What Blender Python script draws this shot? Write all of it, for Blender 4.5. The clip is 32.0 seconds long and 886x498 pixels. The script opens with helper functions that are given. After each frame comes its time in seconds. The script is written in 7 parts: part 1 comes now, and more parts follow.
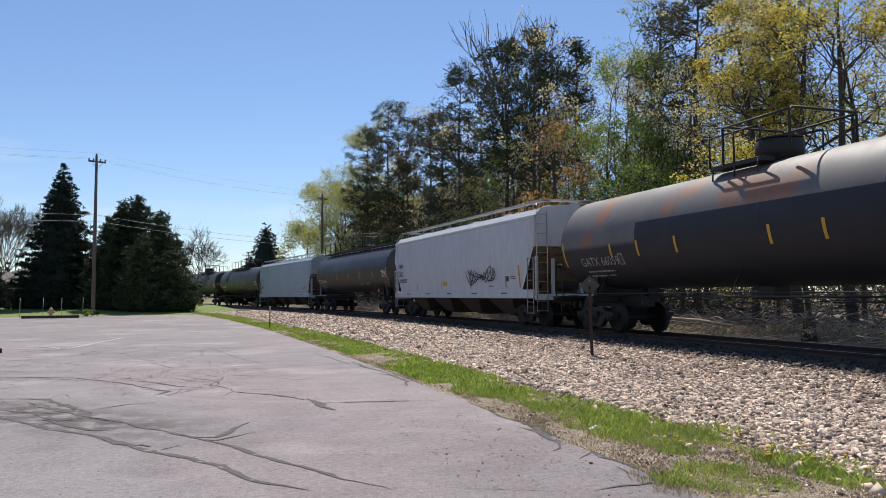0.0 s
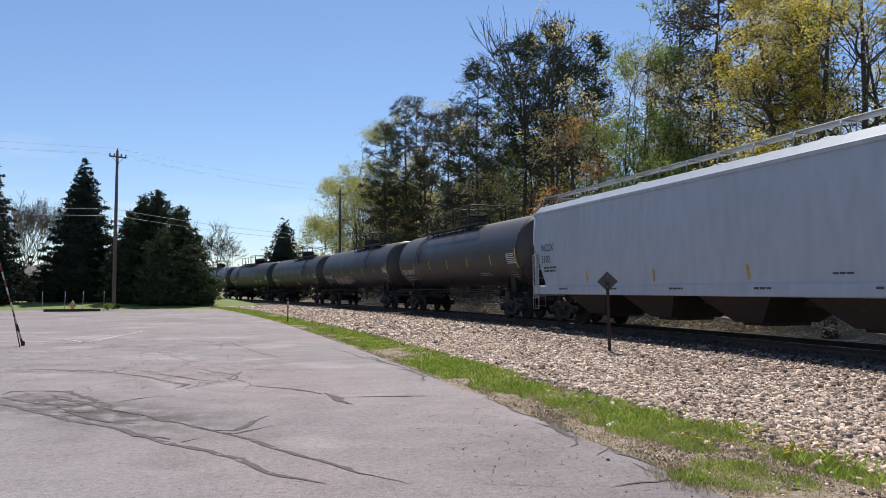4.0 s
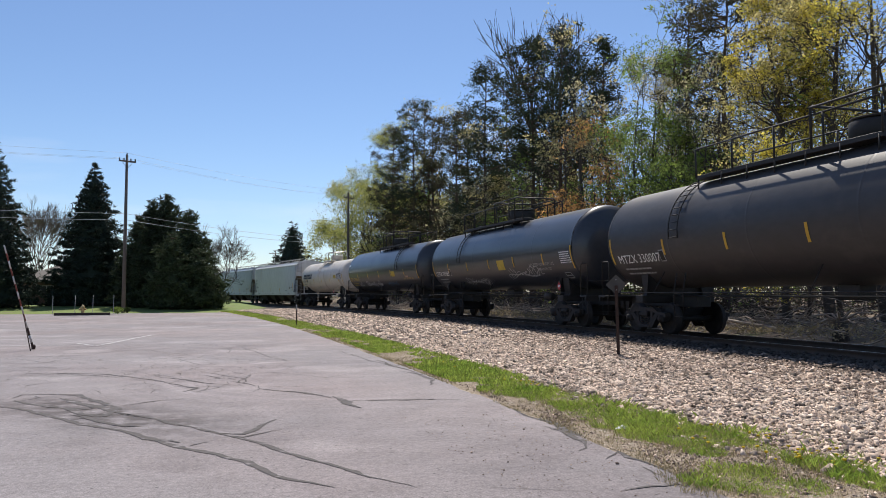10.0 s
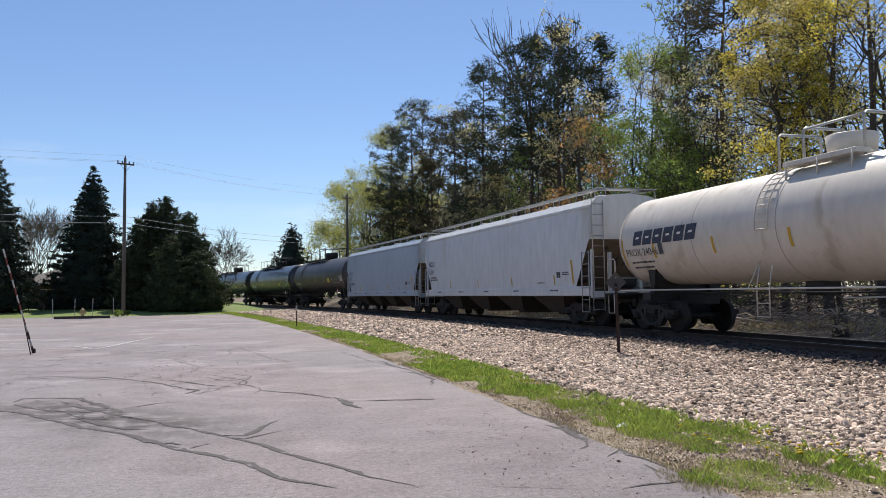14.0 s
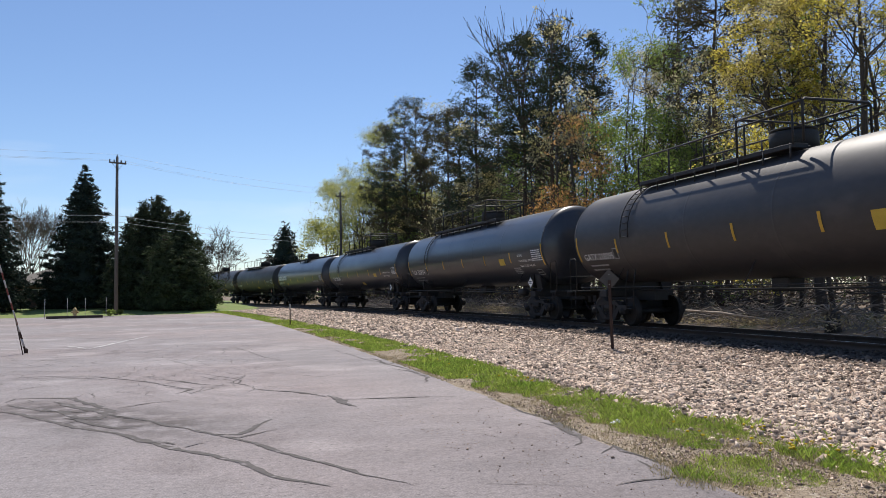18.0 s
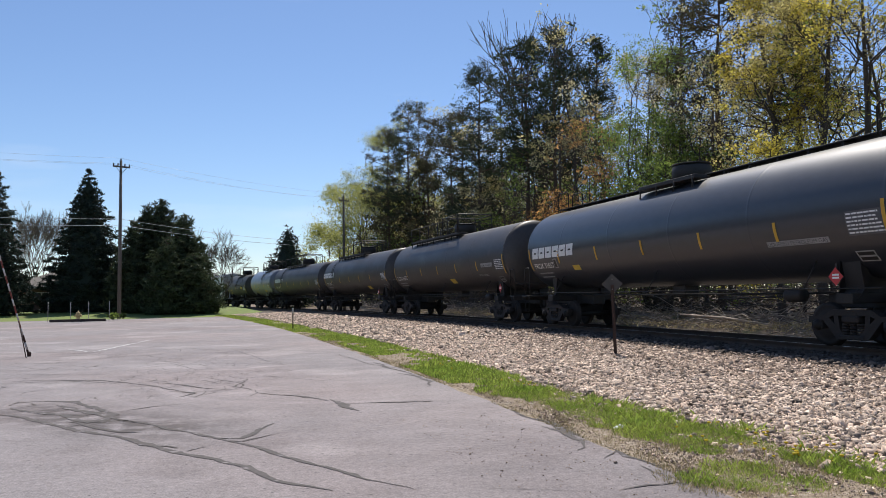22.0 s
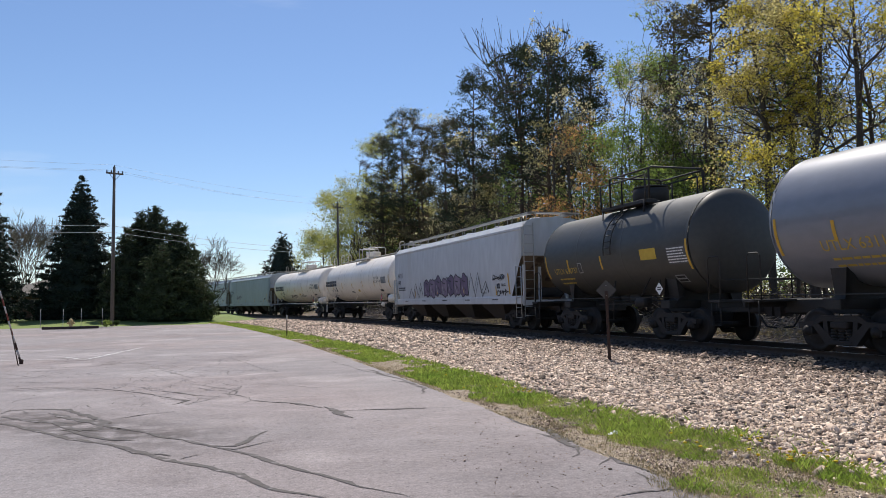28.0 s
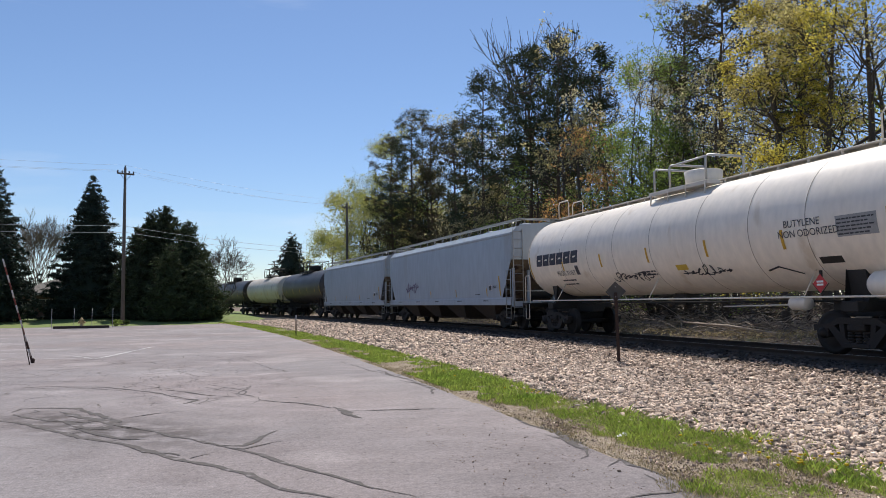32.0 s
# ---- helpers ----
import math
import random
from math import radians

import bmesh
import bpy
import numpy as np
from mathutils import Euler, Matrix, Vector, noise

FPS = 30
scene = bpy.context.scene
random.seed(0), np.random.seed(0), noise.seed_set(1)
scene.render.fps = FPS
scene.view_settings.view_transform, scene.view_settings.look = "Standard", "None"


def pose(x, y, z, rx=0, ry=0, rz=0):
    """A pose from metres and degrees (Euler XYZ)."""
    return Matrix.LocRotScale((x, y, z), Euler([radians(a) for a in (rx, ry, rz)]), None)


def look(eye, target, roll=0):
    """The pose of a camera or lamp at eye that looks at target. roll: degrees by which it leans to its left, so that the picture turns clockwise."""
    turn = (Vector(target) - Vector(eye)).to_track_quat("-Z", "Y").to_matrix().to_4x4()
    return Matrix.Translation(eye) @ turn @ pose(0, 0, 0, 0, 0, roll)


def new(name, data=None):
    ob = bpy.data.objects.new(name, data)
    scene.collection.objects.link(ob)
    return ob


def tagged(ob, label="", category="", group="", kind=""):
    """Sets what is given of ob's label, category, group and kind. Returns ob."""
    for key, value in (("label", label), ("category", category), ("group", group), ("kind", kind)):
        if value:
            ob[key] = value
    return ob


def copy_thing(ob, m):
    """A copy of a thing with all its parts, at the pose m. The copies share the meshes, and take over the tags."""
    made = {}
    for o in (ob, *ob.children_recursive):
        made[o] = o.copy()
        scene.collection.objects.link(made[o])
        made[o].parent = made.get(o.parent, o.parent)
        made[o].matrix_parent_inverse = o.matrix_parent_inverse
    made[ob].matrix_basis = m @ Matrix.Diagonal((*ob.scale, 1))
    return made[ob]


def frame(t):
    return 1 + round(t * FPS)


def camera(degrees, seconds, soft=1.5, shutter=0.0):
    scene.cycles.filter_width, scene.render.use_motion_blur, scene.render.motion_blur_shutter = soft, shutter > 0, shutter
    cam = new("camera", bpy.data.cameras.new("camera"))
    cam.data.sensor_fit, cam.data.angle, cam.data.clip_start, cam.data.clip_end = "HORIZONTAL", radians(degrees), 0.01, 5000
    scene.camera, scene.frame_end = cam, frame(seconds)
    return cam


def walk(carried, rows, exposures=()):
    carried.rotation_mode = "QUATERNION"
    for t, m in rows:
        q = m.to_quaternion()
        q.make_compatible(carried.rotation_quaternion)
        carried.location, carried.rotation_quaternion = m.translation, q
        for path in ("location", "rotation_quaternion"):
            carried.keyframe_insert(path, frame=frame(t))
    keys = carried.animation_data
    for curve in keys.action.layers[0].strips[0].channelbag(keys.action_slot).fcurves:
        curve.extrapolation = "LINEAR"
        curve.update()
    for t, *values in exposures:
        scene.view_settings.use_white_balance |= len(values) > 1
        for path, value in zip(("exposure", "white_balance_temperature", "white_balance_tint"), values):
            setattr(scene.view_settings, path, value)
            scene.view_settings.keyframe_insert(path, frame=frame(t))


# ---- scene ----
# ---------------------------------------------------------------- camera
SECONDS = 32.0
EYE = (0.0, 0.0, 1.6)
cam = camera(60.47, SECONDS, soft=0.75)
# a hand-held camera that stands still and sways
walk(cam, [
    (0.0, pose(*EYE, 93.371, 0.408, -16.949)),
    (0.3, pose(*EYE, 93.258, 0.608, -16.721)),
    (0.5, pose(*EYE, 93.250, 0.412, -16.621)),
    (1.0, pose(*EYE, 93.153, 0.368, -16.375)),
    (1.5, pose(*EYE, 93.065, 0.229, -16.313)),
    (2.0, pose(*EYE, 92.935, 0.207, -16.417)),
    (2.5, pose(*EYE, 93.036, 0.152, -16.361)),
    (3.0, pose(*EYE, 93.097, 0.174, -16.027)),
    (3.5, pose(*EYE, 93.117, 0.167, -15.767)),
    (5.5, pose(*EYE, 92.627, 0.164, -15.404)),
    (6.0, pose(*EYE, 92.722, 0.096, -15.159)),
    (6.5, pose(*EYE, 92.889, 0.000, -15.043)),
    (7.0, pose(*EYE, 93.022, -0.069, -15.120)),
    (7.5, pose(*EYE, 93.079, -0.055, -15.067)),
    (8.0, pose(*EYE, 93.161, -0.082, -14.998)),
    (8.5, pose(*EYE, 93.254, -0.036, -15.002)),
    (9.0, pose(*EYE, 93.292, -0.000, -14.998)),
    (9.5, pose(*EYE, 93.261, 0.101, -15.007)),
    (10.0, pose(*EYE, 93.284, 0.234, -15.036)),
    (10.5, pose(*EYE, 93.291, 0.224, -15.102)),
    (11.0, pose(*EYE, 93.347, 0.238, -15.066)),
    (11.5, pose(*EYE, 93.339, 0.306, -14.917)),
    (12.0, pose(*EYE, 93.165, 0.491, -14.831)),
    (12.5, pose(*EYE, 93.080, 0.645, -14.860)),
    (13.0, pose(*EYE, 93.065, 0.819, -14.968)),
    (13.5, pose(*EYE, 93.134, 0.878, -15.026)),
    (14.0, pose(*EYE, 93.253, 0.820, -15.053)),
    (14.5, pose(*EYE, 93.287, 0.752, -15.191)),
    (16.5, pose(*EYE, 93.169, 0.984, -15.771)),
    (17.0, pose(*EYE, 93.040, 0.968, -15.734)),
    (17.5, pose(*EYE, 92.988, 0.985, -15.600)),
    (18.0, pose(*EYE, 93.076, 1.105, -15.521)),
    (18.5, pose(*EYE, 93.197, 1.078, -15.493)),
    (19.0, pose(*EYE, 93.229, 1.025, -15.525)),
    (19.5, pose(*EYE, 93.222, 0.999, -15.551)),
    (20.0, pose(*EYE, 93.224, 0.952, -15.535)),
    (20.5, pose(*EYE, 93.311, 1.000, -15.451)),
    (21.0, pose(*EYE, 93.367, 1.011, -15.306)),
    (21.5, pose(*EYE, 93.359, 1.038, -15.257)),
    (22.0, pose(*EYE, 93.397, 0.982, -15.312)),
    (22.5, pose(*EYE, 93.530, 0.935, -15.376)),
    (23.0, pose(*EYE, 93.703, 0.876, -15.351)),
    (23.5, pose(*EYE, 93.781, 0.950, -15.342)),
    (24.0, pose(*EYE, 93.842, 0.957, -15.427)),
    (24.5, pose(*EYE, 93.810, 1.034, -15.550)),
    (25.0, pose(*EYE, 93.696, 1.070, -15.683)),
    (25.5, pose(*EYE, 93.633, 1.064, -15.751)),
    (27.5, pose(*EYE, 93.822, 1.073, -15.688)),
    (28.0, pose(*EYE, 93.884, 1.079, -15.742)),
    (28.5, pose(*EYE, 93.996, 1.035, -15.744)),
    (29.0, pose(*EYE, 94.012, 1.045, -15.657)),
    (29.5, pose(*EYE, 94.058, 0.974, -15.519)),
    (30.0, pose(*EYE, 94.030, 0.974, -15.458)),
    (30.5, pose(*EYE, 93.915, 0.968, -15.422)),
    (31.0, pose(*EYE, 93.909, 0.979, -15.243)),
    (31.5, pose(*EYE, 93.909, 0.964, -15.151)),
    (32.0, pose(*EYE, 93.956, 0.869, -15.074)),
], exposures=[(0.0, 0.0), (29.5, 0.0), (31.0, -0.1), (32.0, -0.1)])

# ---------------------------------------------------------------- light
SUN_AZ, SUN_EL = 18.0, 56.0          # degrees right of +y, degrees up
world = bpy.data.worlds.new("sky")
scene.world = world
world.use_nodes = True
wn, wl = world.node_tree.nodes, world.node_tree.links
wn.clear()
sky = wn.new("ShaderNodeTexSky")
sky.sky_type, sky.sun_disc = "NISHITA", False
sky.sun_elevation, sky.sun_rotation = radians(SUN_EL), radians(SUN_AZ)
sky.air_density, sky.dust_density, sky.ozone_density, sky.altitude = 1.0, 0.2, 4.5, 200
wco = wn.new("ShaderNodeTexCoord")
wmap = wn.new("ShaderNodeMapping")
wmap.inputs["Scale"].default_value = (1.2, 1.2, 7.0)
wno = wn.new("ShaderNodeTexNoise")
wno.inputs["Scale"].default_value, wno.inputs["Detail"].default_value = 2.2, 7
wra = wn.new("ShaderNodeValToRGB")
wra.color_ramp.elements[0].position, wra.color_ramp.elements[1].position = 0.52, 0.85
wra.color_ramp.elements[1].color = (0.45, 0.45, 0.45, 1)
wmx = wn.new("ShaderNodeMix")
wmx.data_type = "RGBA"
wmx.inputs[7].default_value = (8.2, 8.6, 9.2, 1)
wbg = wn.new("ShaderNodeBackground")
wbg.inputs["Strength"].default_value = 0.116
wou = wn.new("ShaderNodeOutputWorld")
wl.new(wco.outputs["Generated"], wmap.inputs["Vector"])
wl.new(wmap.outputs[0], wno.inputs["Vector"])
wl.new(wno.outputs[0], wra.inputs[0])
wl.new(wra.outputs[0], wmx.inputs[0])
wti = wn.new("ShaderNodeMix")
wti.data_type, wti.blend_type = "RGBA", "MULTIPLY"
wti.inputs[0].default_value = 1.0
wti.inputs[7].default_value = (0.975, 0.985, 1.045, 1)
wl.new(sky.outputs[0], wti.inputs[6])
wl.new(wti.outputs[2], wmx.inputs[6])
wl.new(wmx.outputs[2], wbg.inputs["Color"])
wl.new(wbg.outputs[0], wou.inputs["Surface"])

sun = new("sun", bpy.data.lights.new("sun", "SUN"))
sun.data.energy, sun.data.angle, sun.data.color = 4.9, radians(0.53), (1.0, 0.935, 0.85)
TO_SUN = Vector((math.sin(radians(SUN_AZ)) * math.cos(radians(SUN_EL)), math.cos(radians(SUN_AZ)) * math.cos(radians(SUN_EL)), math.sin(radians(SUN_EL))))
sun.matrix_world = look(TO_SUN * 100, (0, 0, 0))

# ---------------------------------------------------------------- mesh tools
class Geo:
    """Collects faces of one mesh."""

    def __init__(self):
        self.v, self.f, self.s = [], [], []

    def add(self, verts, faces, smooth=False):
        n = len(self.v)
        self.v.extend(tuple(p) for p in verts)
        self.f.extend(tuple(i + n for i in f) for f in faces)
        self.s.extend([smooth] * len(faces))
        return self

    def box(self, c, size, b=0.0, m=None):
        """A box, its edges chamfered by b."""
        hx, hy, hz = size[0] / 2, size[1] / 2, size[2] / 2
        b = min(b, hx * 0.6, hy * 0.6, hz * 0.6)
        c = Vector(c)
        if b <= 0:
            p = [(sx * hx, sy * hy, sz * hz) for sx in (-1, 1) for sy in (-1, 1) for sz in (-1, 1)]
            f = [(0, 1, 3, 2), (4, 6, 7, 5), (0, 4, 5, 1), (2, 3, 7, 6), (0, 2, 6, 4), (1, 5, 7, 3)]
        else:
            p, idx = [], {}
            for sx in (-1, 1):
                for sy in (-1, 1):
                    for sz in (-1, 1):
                        for a in range(3):
                            q = [sx * (hx - b), sy * (hy - b), sz * (hz - b)]
                            q[a] = (sx * hx, sy * hy, sz * hz)[a]
                            idx[sx, sy, sz, a] = len(p)
                            p.append(q)
            f = []
            for a in range(3):
                o1, o2 = (a + 1) % 3, (a + 2) % 3
                for sa in (-1, 1):
                    quad = []
                    for s1, s2 in ((-1, -1), (1, -1), (1, 1), (-1, 1)):
                        k = [0, 0, 0]
                        k[a], k[o1], k[o2] = sa, s1, s2
                        quad.append(idx[(*k, a)])
                    f.append(tuple(quad if sa > 0 else quad[::-1]))
                for s1 in (-1, 1):
                    for s2 in (-1, 1):
                        k0, k1 = [0, 0, 0], [0, 0, 0]
                        k0[a], k0[o1], k0[o2] = -1, s1, s2
                        k1[a], k1[o1], k1[o2] = 1, s1, s2
                        f.append((idx[(*k0, o1)], idx[(*k1, o1)], idx[(*k1, o2)], idx[(*k0, o2)]))
            for sx in (-1, 1):
                for sy in (-1, 1):
                    for sz in (-1, 1):
                        f.append(tuple(idx[sx, sy, sz, a] for a in range(3)))
        if m is not None:
            p = [m @ Vector(q) for q in p]
        return self.add([Vector(q) + c for q in p], f)

    def tube(self, pts, r, seg=6, cap=True, smooth=True):
        """A round bar along points; r is one radius or one for each point."""
        pts = [Vector(p) for p in pts]
        rs = r if isinstance(r, (list, tuple)) else [r] * len(pts)
        verts, faces = [], []
        up = Vector((0.13, 0.21, 1)).normalized()
        for i, p in enumerate(pts):
            d = (pts[min(i + 1, len(pts) - 1)] - pts[max(i - 1, 0)])
            if d.length < 1e-9:
                d = Vector((0, 0, 1))
            d.normalize()
            a = d.cross(up)
            if a.length < 0.05:
                a = d.cross(Vector((1, 0, 0)))
            a.normalize()
            b = d.cross(a)
            for k in range(seg):
                w = 2 * math.pi * k / seg
                verts.append(p + (a * math.cos(w) + b * math.sin(w)) * rs[i])
        for i in range(len(pts) - 1):
            for k in range(seg):
                faces.append((i * seg + k, i * seg + (k + 1) % seg, (i + 1) * seg + (k + 1) % seg, (i + 1) * seg + k))
        if cap:
            faces.append(tuple(range(seg))[::-1])
            faces.append(tuple(range((len(pts) - 1) * seg, len(pts) * seg)))
        return self.add(verts, faces, smooth)

    def lathe(self, prof, seg, origin, axis="y", smooth=True, start=0.0, sweep=2 * math.pi):
        """Turns (along, radius) pairs about an axis."""
        full = sweep > 6.28
        n = seg if full else seg + 1
        verts, faces = [], []
        for al, r in prof:
            for k in range(n):
                w = start + sweep * k / seg
                c, s = math.cos(w) * r, math.sin(w) * r
                q = {"y": (c, al, s), "x": (al, c, s), "z": (c, s, al)}[axis]
                verts.append((q[0] + origin[0], q[1] + origin[1], q[2] + origin[2]))
        for i in range(len(prof) - 1):
            for k in range(seg):
                k2 = (k + 1) % n
                faces.append((i * n + k, i * n + k2, (i + 1) * n + k2, (i + 1) * n + k))
        if full and prof[0][1] > 1e-6:
            faces.append(tuple(range(n)))
        if full and prof[-1][1] > 1e-6:
            faces.append(tuple(range((len(prof) - 1) * n, len(prof) * n))[::-1])
        return self.add(verts, faces, smooth)

    def prism(self, outline, a, b, axis="y", smooth=False):
        """An outline pushed from a to b along an axis; outline in the other two axes."""
        n = len(outline)
        put = {"y": lambda p, t: (p[0], t, p[1]), "x": lambda p, t: (t, p[0], p[1]), "z": lambda p, t: (p[0], p[1], t)}[axis]
        verts = [put(p, a) for p in outline] + [put(p, b) for p in outline]
        faces = [(i, (i + 1) % n, n + (i + 1) % n, n + i) for i in range(n)]
        self.add(verts, faces, smooth)
        return self.add(verts, [tuple(range(n))[::-1], tuple(range(n, 2 * n))], False)

    def mesh(self, name, fix=True):
        me = bpy.data.meshes.new(name)
        me.from_pydata(self.v, [], self.f)
        me.polygons.foreach_set("use_smooth", self.s)
        if fix and len(self.f) < 6000:
            bm = bmesh.new()
            bm.from_mesh(me)
            bmesh.ops.recalc_face_normals(bm, faces=bm.faces)
            bm.to_mesh(me)
            bm.free()
        me.update()
        return me


def part(name, geo, material, parent=None, label=""):
    me = geo if isinstance(geo, bpy.types.Mesh) else geo.mesh(name)
    if material and not me.materials:
        me.materials.append(material)
    ob = new(name, me)
    ob.parent = parent
    if label:
        ob["label"] = label
    return ob


def thing(name, label, category, group="", kind="", m=None):
    ob = tagged(new(name), label, category, group, kind)
    ob.empty_display_size = 0.2
    if m is not None:
        ob.matrix_basis = m
    return ob


def solid(name, geo, material, label="", category="", group="", kind=""):
    return tagged(part(name, geo, material), label, category, group, kind)


def quads(name, v, f):
    """A mesh from number arrays."""
    me = bpy.data.meshes.new(name)
    v, f = np.asarray(v, dtype=np.float32), np.asarray(f, dtype=np.int32)
    k = f.shape[1]
    me.vertices.add(len(v))
    me.vertices.foreach_set("co", v.ravel())
    me.loops.add(f.size)
    me.loops.foreach_set("vertex_index", f.ravel())
    me.polygons.add(len(f))
    me.polygons.foreach_set("loop_start", np.arange(0, f.size, k, dtype=np.int32))
    me.polygons.foreach_set("loop_total", np.full(len(f), k, dtype=np.int32))
    me.update(calc_edges=True)
    me.validate()
    return me


# ---------------------------------------------------------------- materials
def surf(name, c1, c2=None, scale=3.0, rough=0.6, metal=0.0, bump=0.0, bscale=40.0, r2=None, c3=None, c3_at=0.62, c3_scale=1.0,
         stretch=(1, 1, 1), island=0.0, objrand=0.0, spec=0.5, coat=0.0, translucent=0.0):
    """Paint, metal, wood or stone: two colours mixed by coarse and fine noise, a third in patches, relief."""
    m = bpy.data.materials.new(name)
    m.use_nodes = True
    n, l = m.node_tree.nodes, m.node_tree.links
    bs = n["Principled BSDF"]
    co = n.new("ShaderNodeTexCoord")
    mp = n.new("ShaderNodeMapping")
    mp.inputs["Scale"].default_value = stretch
    l.new(co.outputs["Object"], mp.inputs["Vector"])
    c2 = c2 or tuple(x * 0.8 for x in c1)

    def noise_at(s, detail=5):
        t = n.new("ShaderNodeTexNoise")
        t.inputs["Scale"].default_value, t.inputs["Detail"].default_value = s, detail
        l.new(mp.outputs[0], t.inputs["Vector"])
        return t

    def mix(fac, a, b, kind="MIX"):
        x = n.new("ShaderNodeMix")
        x.data_type, x.blend_type = "RGBA", kind
        for sock, val in ((0, fac), (6, a), (7, b)):
            if hasattr(val, "links"):
                l.new(val, x.inputs[sock])
            else:
                x.inputs[sock].default_value = val
        return x.outputs[2]

    def ramp(src, lo, hi):
        r = n.new("ShaderNodeMapRange")
        r.inputs[1].default_value, r.inputs[2].default_value = lo, hi
        l.new(src, r.inputs[0])
        return r.outputs[0]

    big, fine = noise_at(scale), noise_at(scale * 9, 3)
    col = mix(ramp(big.outputs[0], 0.35, 0.65), (*c1, 1), (*c2, 1))
    col = mix(0.35, col, mix(ramp(fine.outputs[0], 0.3, 0.7), (*(x * 0.75 for x in c1), 1), (*(min(1, x * 1.2) for x in c2), 1)))
    if c3:
        pat = noise_at(c3_scale, 8)
        col = mix(ramp(pat.outputs[0], c3_at, c3_at + 0.08), col, (*c3, 1))
    for amount, node, out in ((island, "ShaderNodeNewGeometry", "Random Per Island"), (objrand, "ShaderNodeObjectInfo", "Random")):
        if amount:
            g = n.new(node)
            hs = n.new("ShaderNodeHueSaturation")
            r = n.new("ShaderNodeMapRange")
            r.inputs[3].default_value, r.inputs[4].default_value = 1 - amount, 1 + amount
            l.new(g.outputs[out], r.inputs[0])
            l.new(r.outputs[0], hs.inputs["Value"])
            l.new(col, hs.inputs["Color"])
            col = hs.outputs[0]
    l.new(col, bs.inputs["Base Color"])
    bs.inputs["Metallic"].default_value = metal
    bs.inputs["Specular IOR Level"].default_value = spec
    bs.inputs["Coat Weight"].default_value, bs.inputs["Coat Roughness"].default_value = coat, 0.17
    ro = n.new("ShaderNodeMapRange")
    ro.inputs[1].default_value, ro.inputs[2].default_value = 0.3, 0.7
    ro.inputs[3].default_value, ro.inputs[4].default_value = rough, r2 if r2 is not None else min(1, rough + 0.15)
    l.new(big.outputs[0], ro.inputs[0])
    l.new(ro.outputs[0], bs.inputs["Roughness"])
    if bump:
        bt = noise_at(bscale, 4)
        bu = n.new("ShaderNodeBump")
        bu.inputs["Strength"].default_value, bu.inputs["Distance"].default_value = 1.0, bump
        l.new(bt.outputs[0], bu.inputs["Height"])
        l.new(bu.outputs[0], bs.inputs["Normal"])
    if translucent:
        tr = n.new("ShaderNodeBsdfTranslucent")
        l.new(col, tr.inputs["Color"])
        ms = n.new("ShaderNodeMixShader")
        ms.inputs[0].default_value = translucent
        l.new(bs.outputs[0], ms.inputs[1])
        l.new(tr.outputs[0], ms.inputs[2])
        l.new(ms.outputs[0], n["Material Output"].inputs["Surface"])
    return m


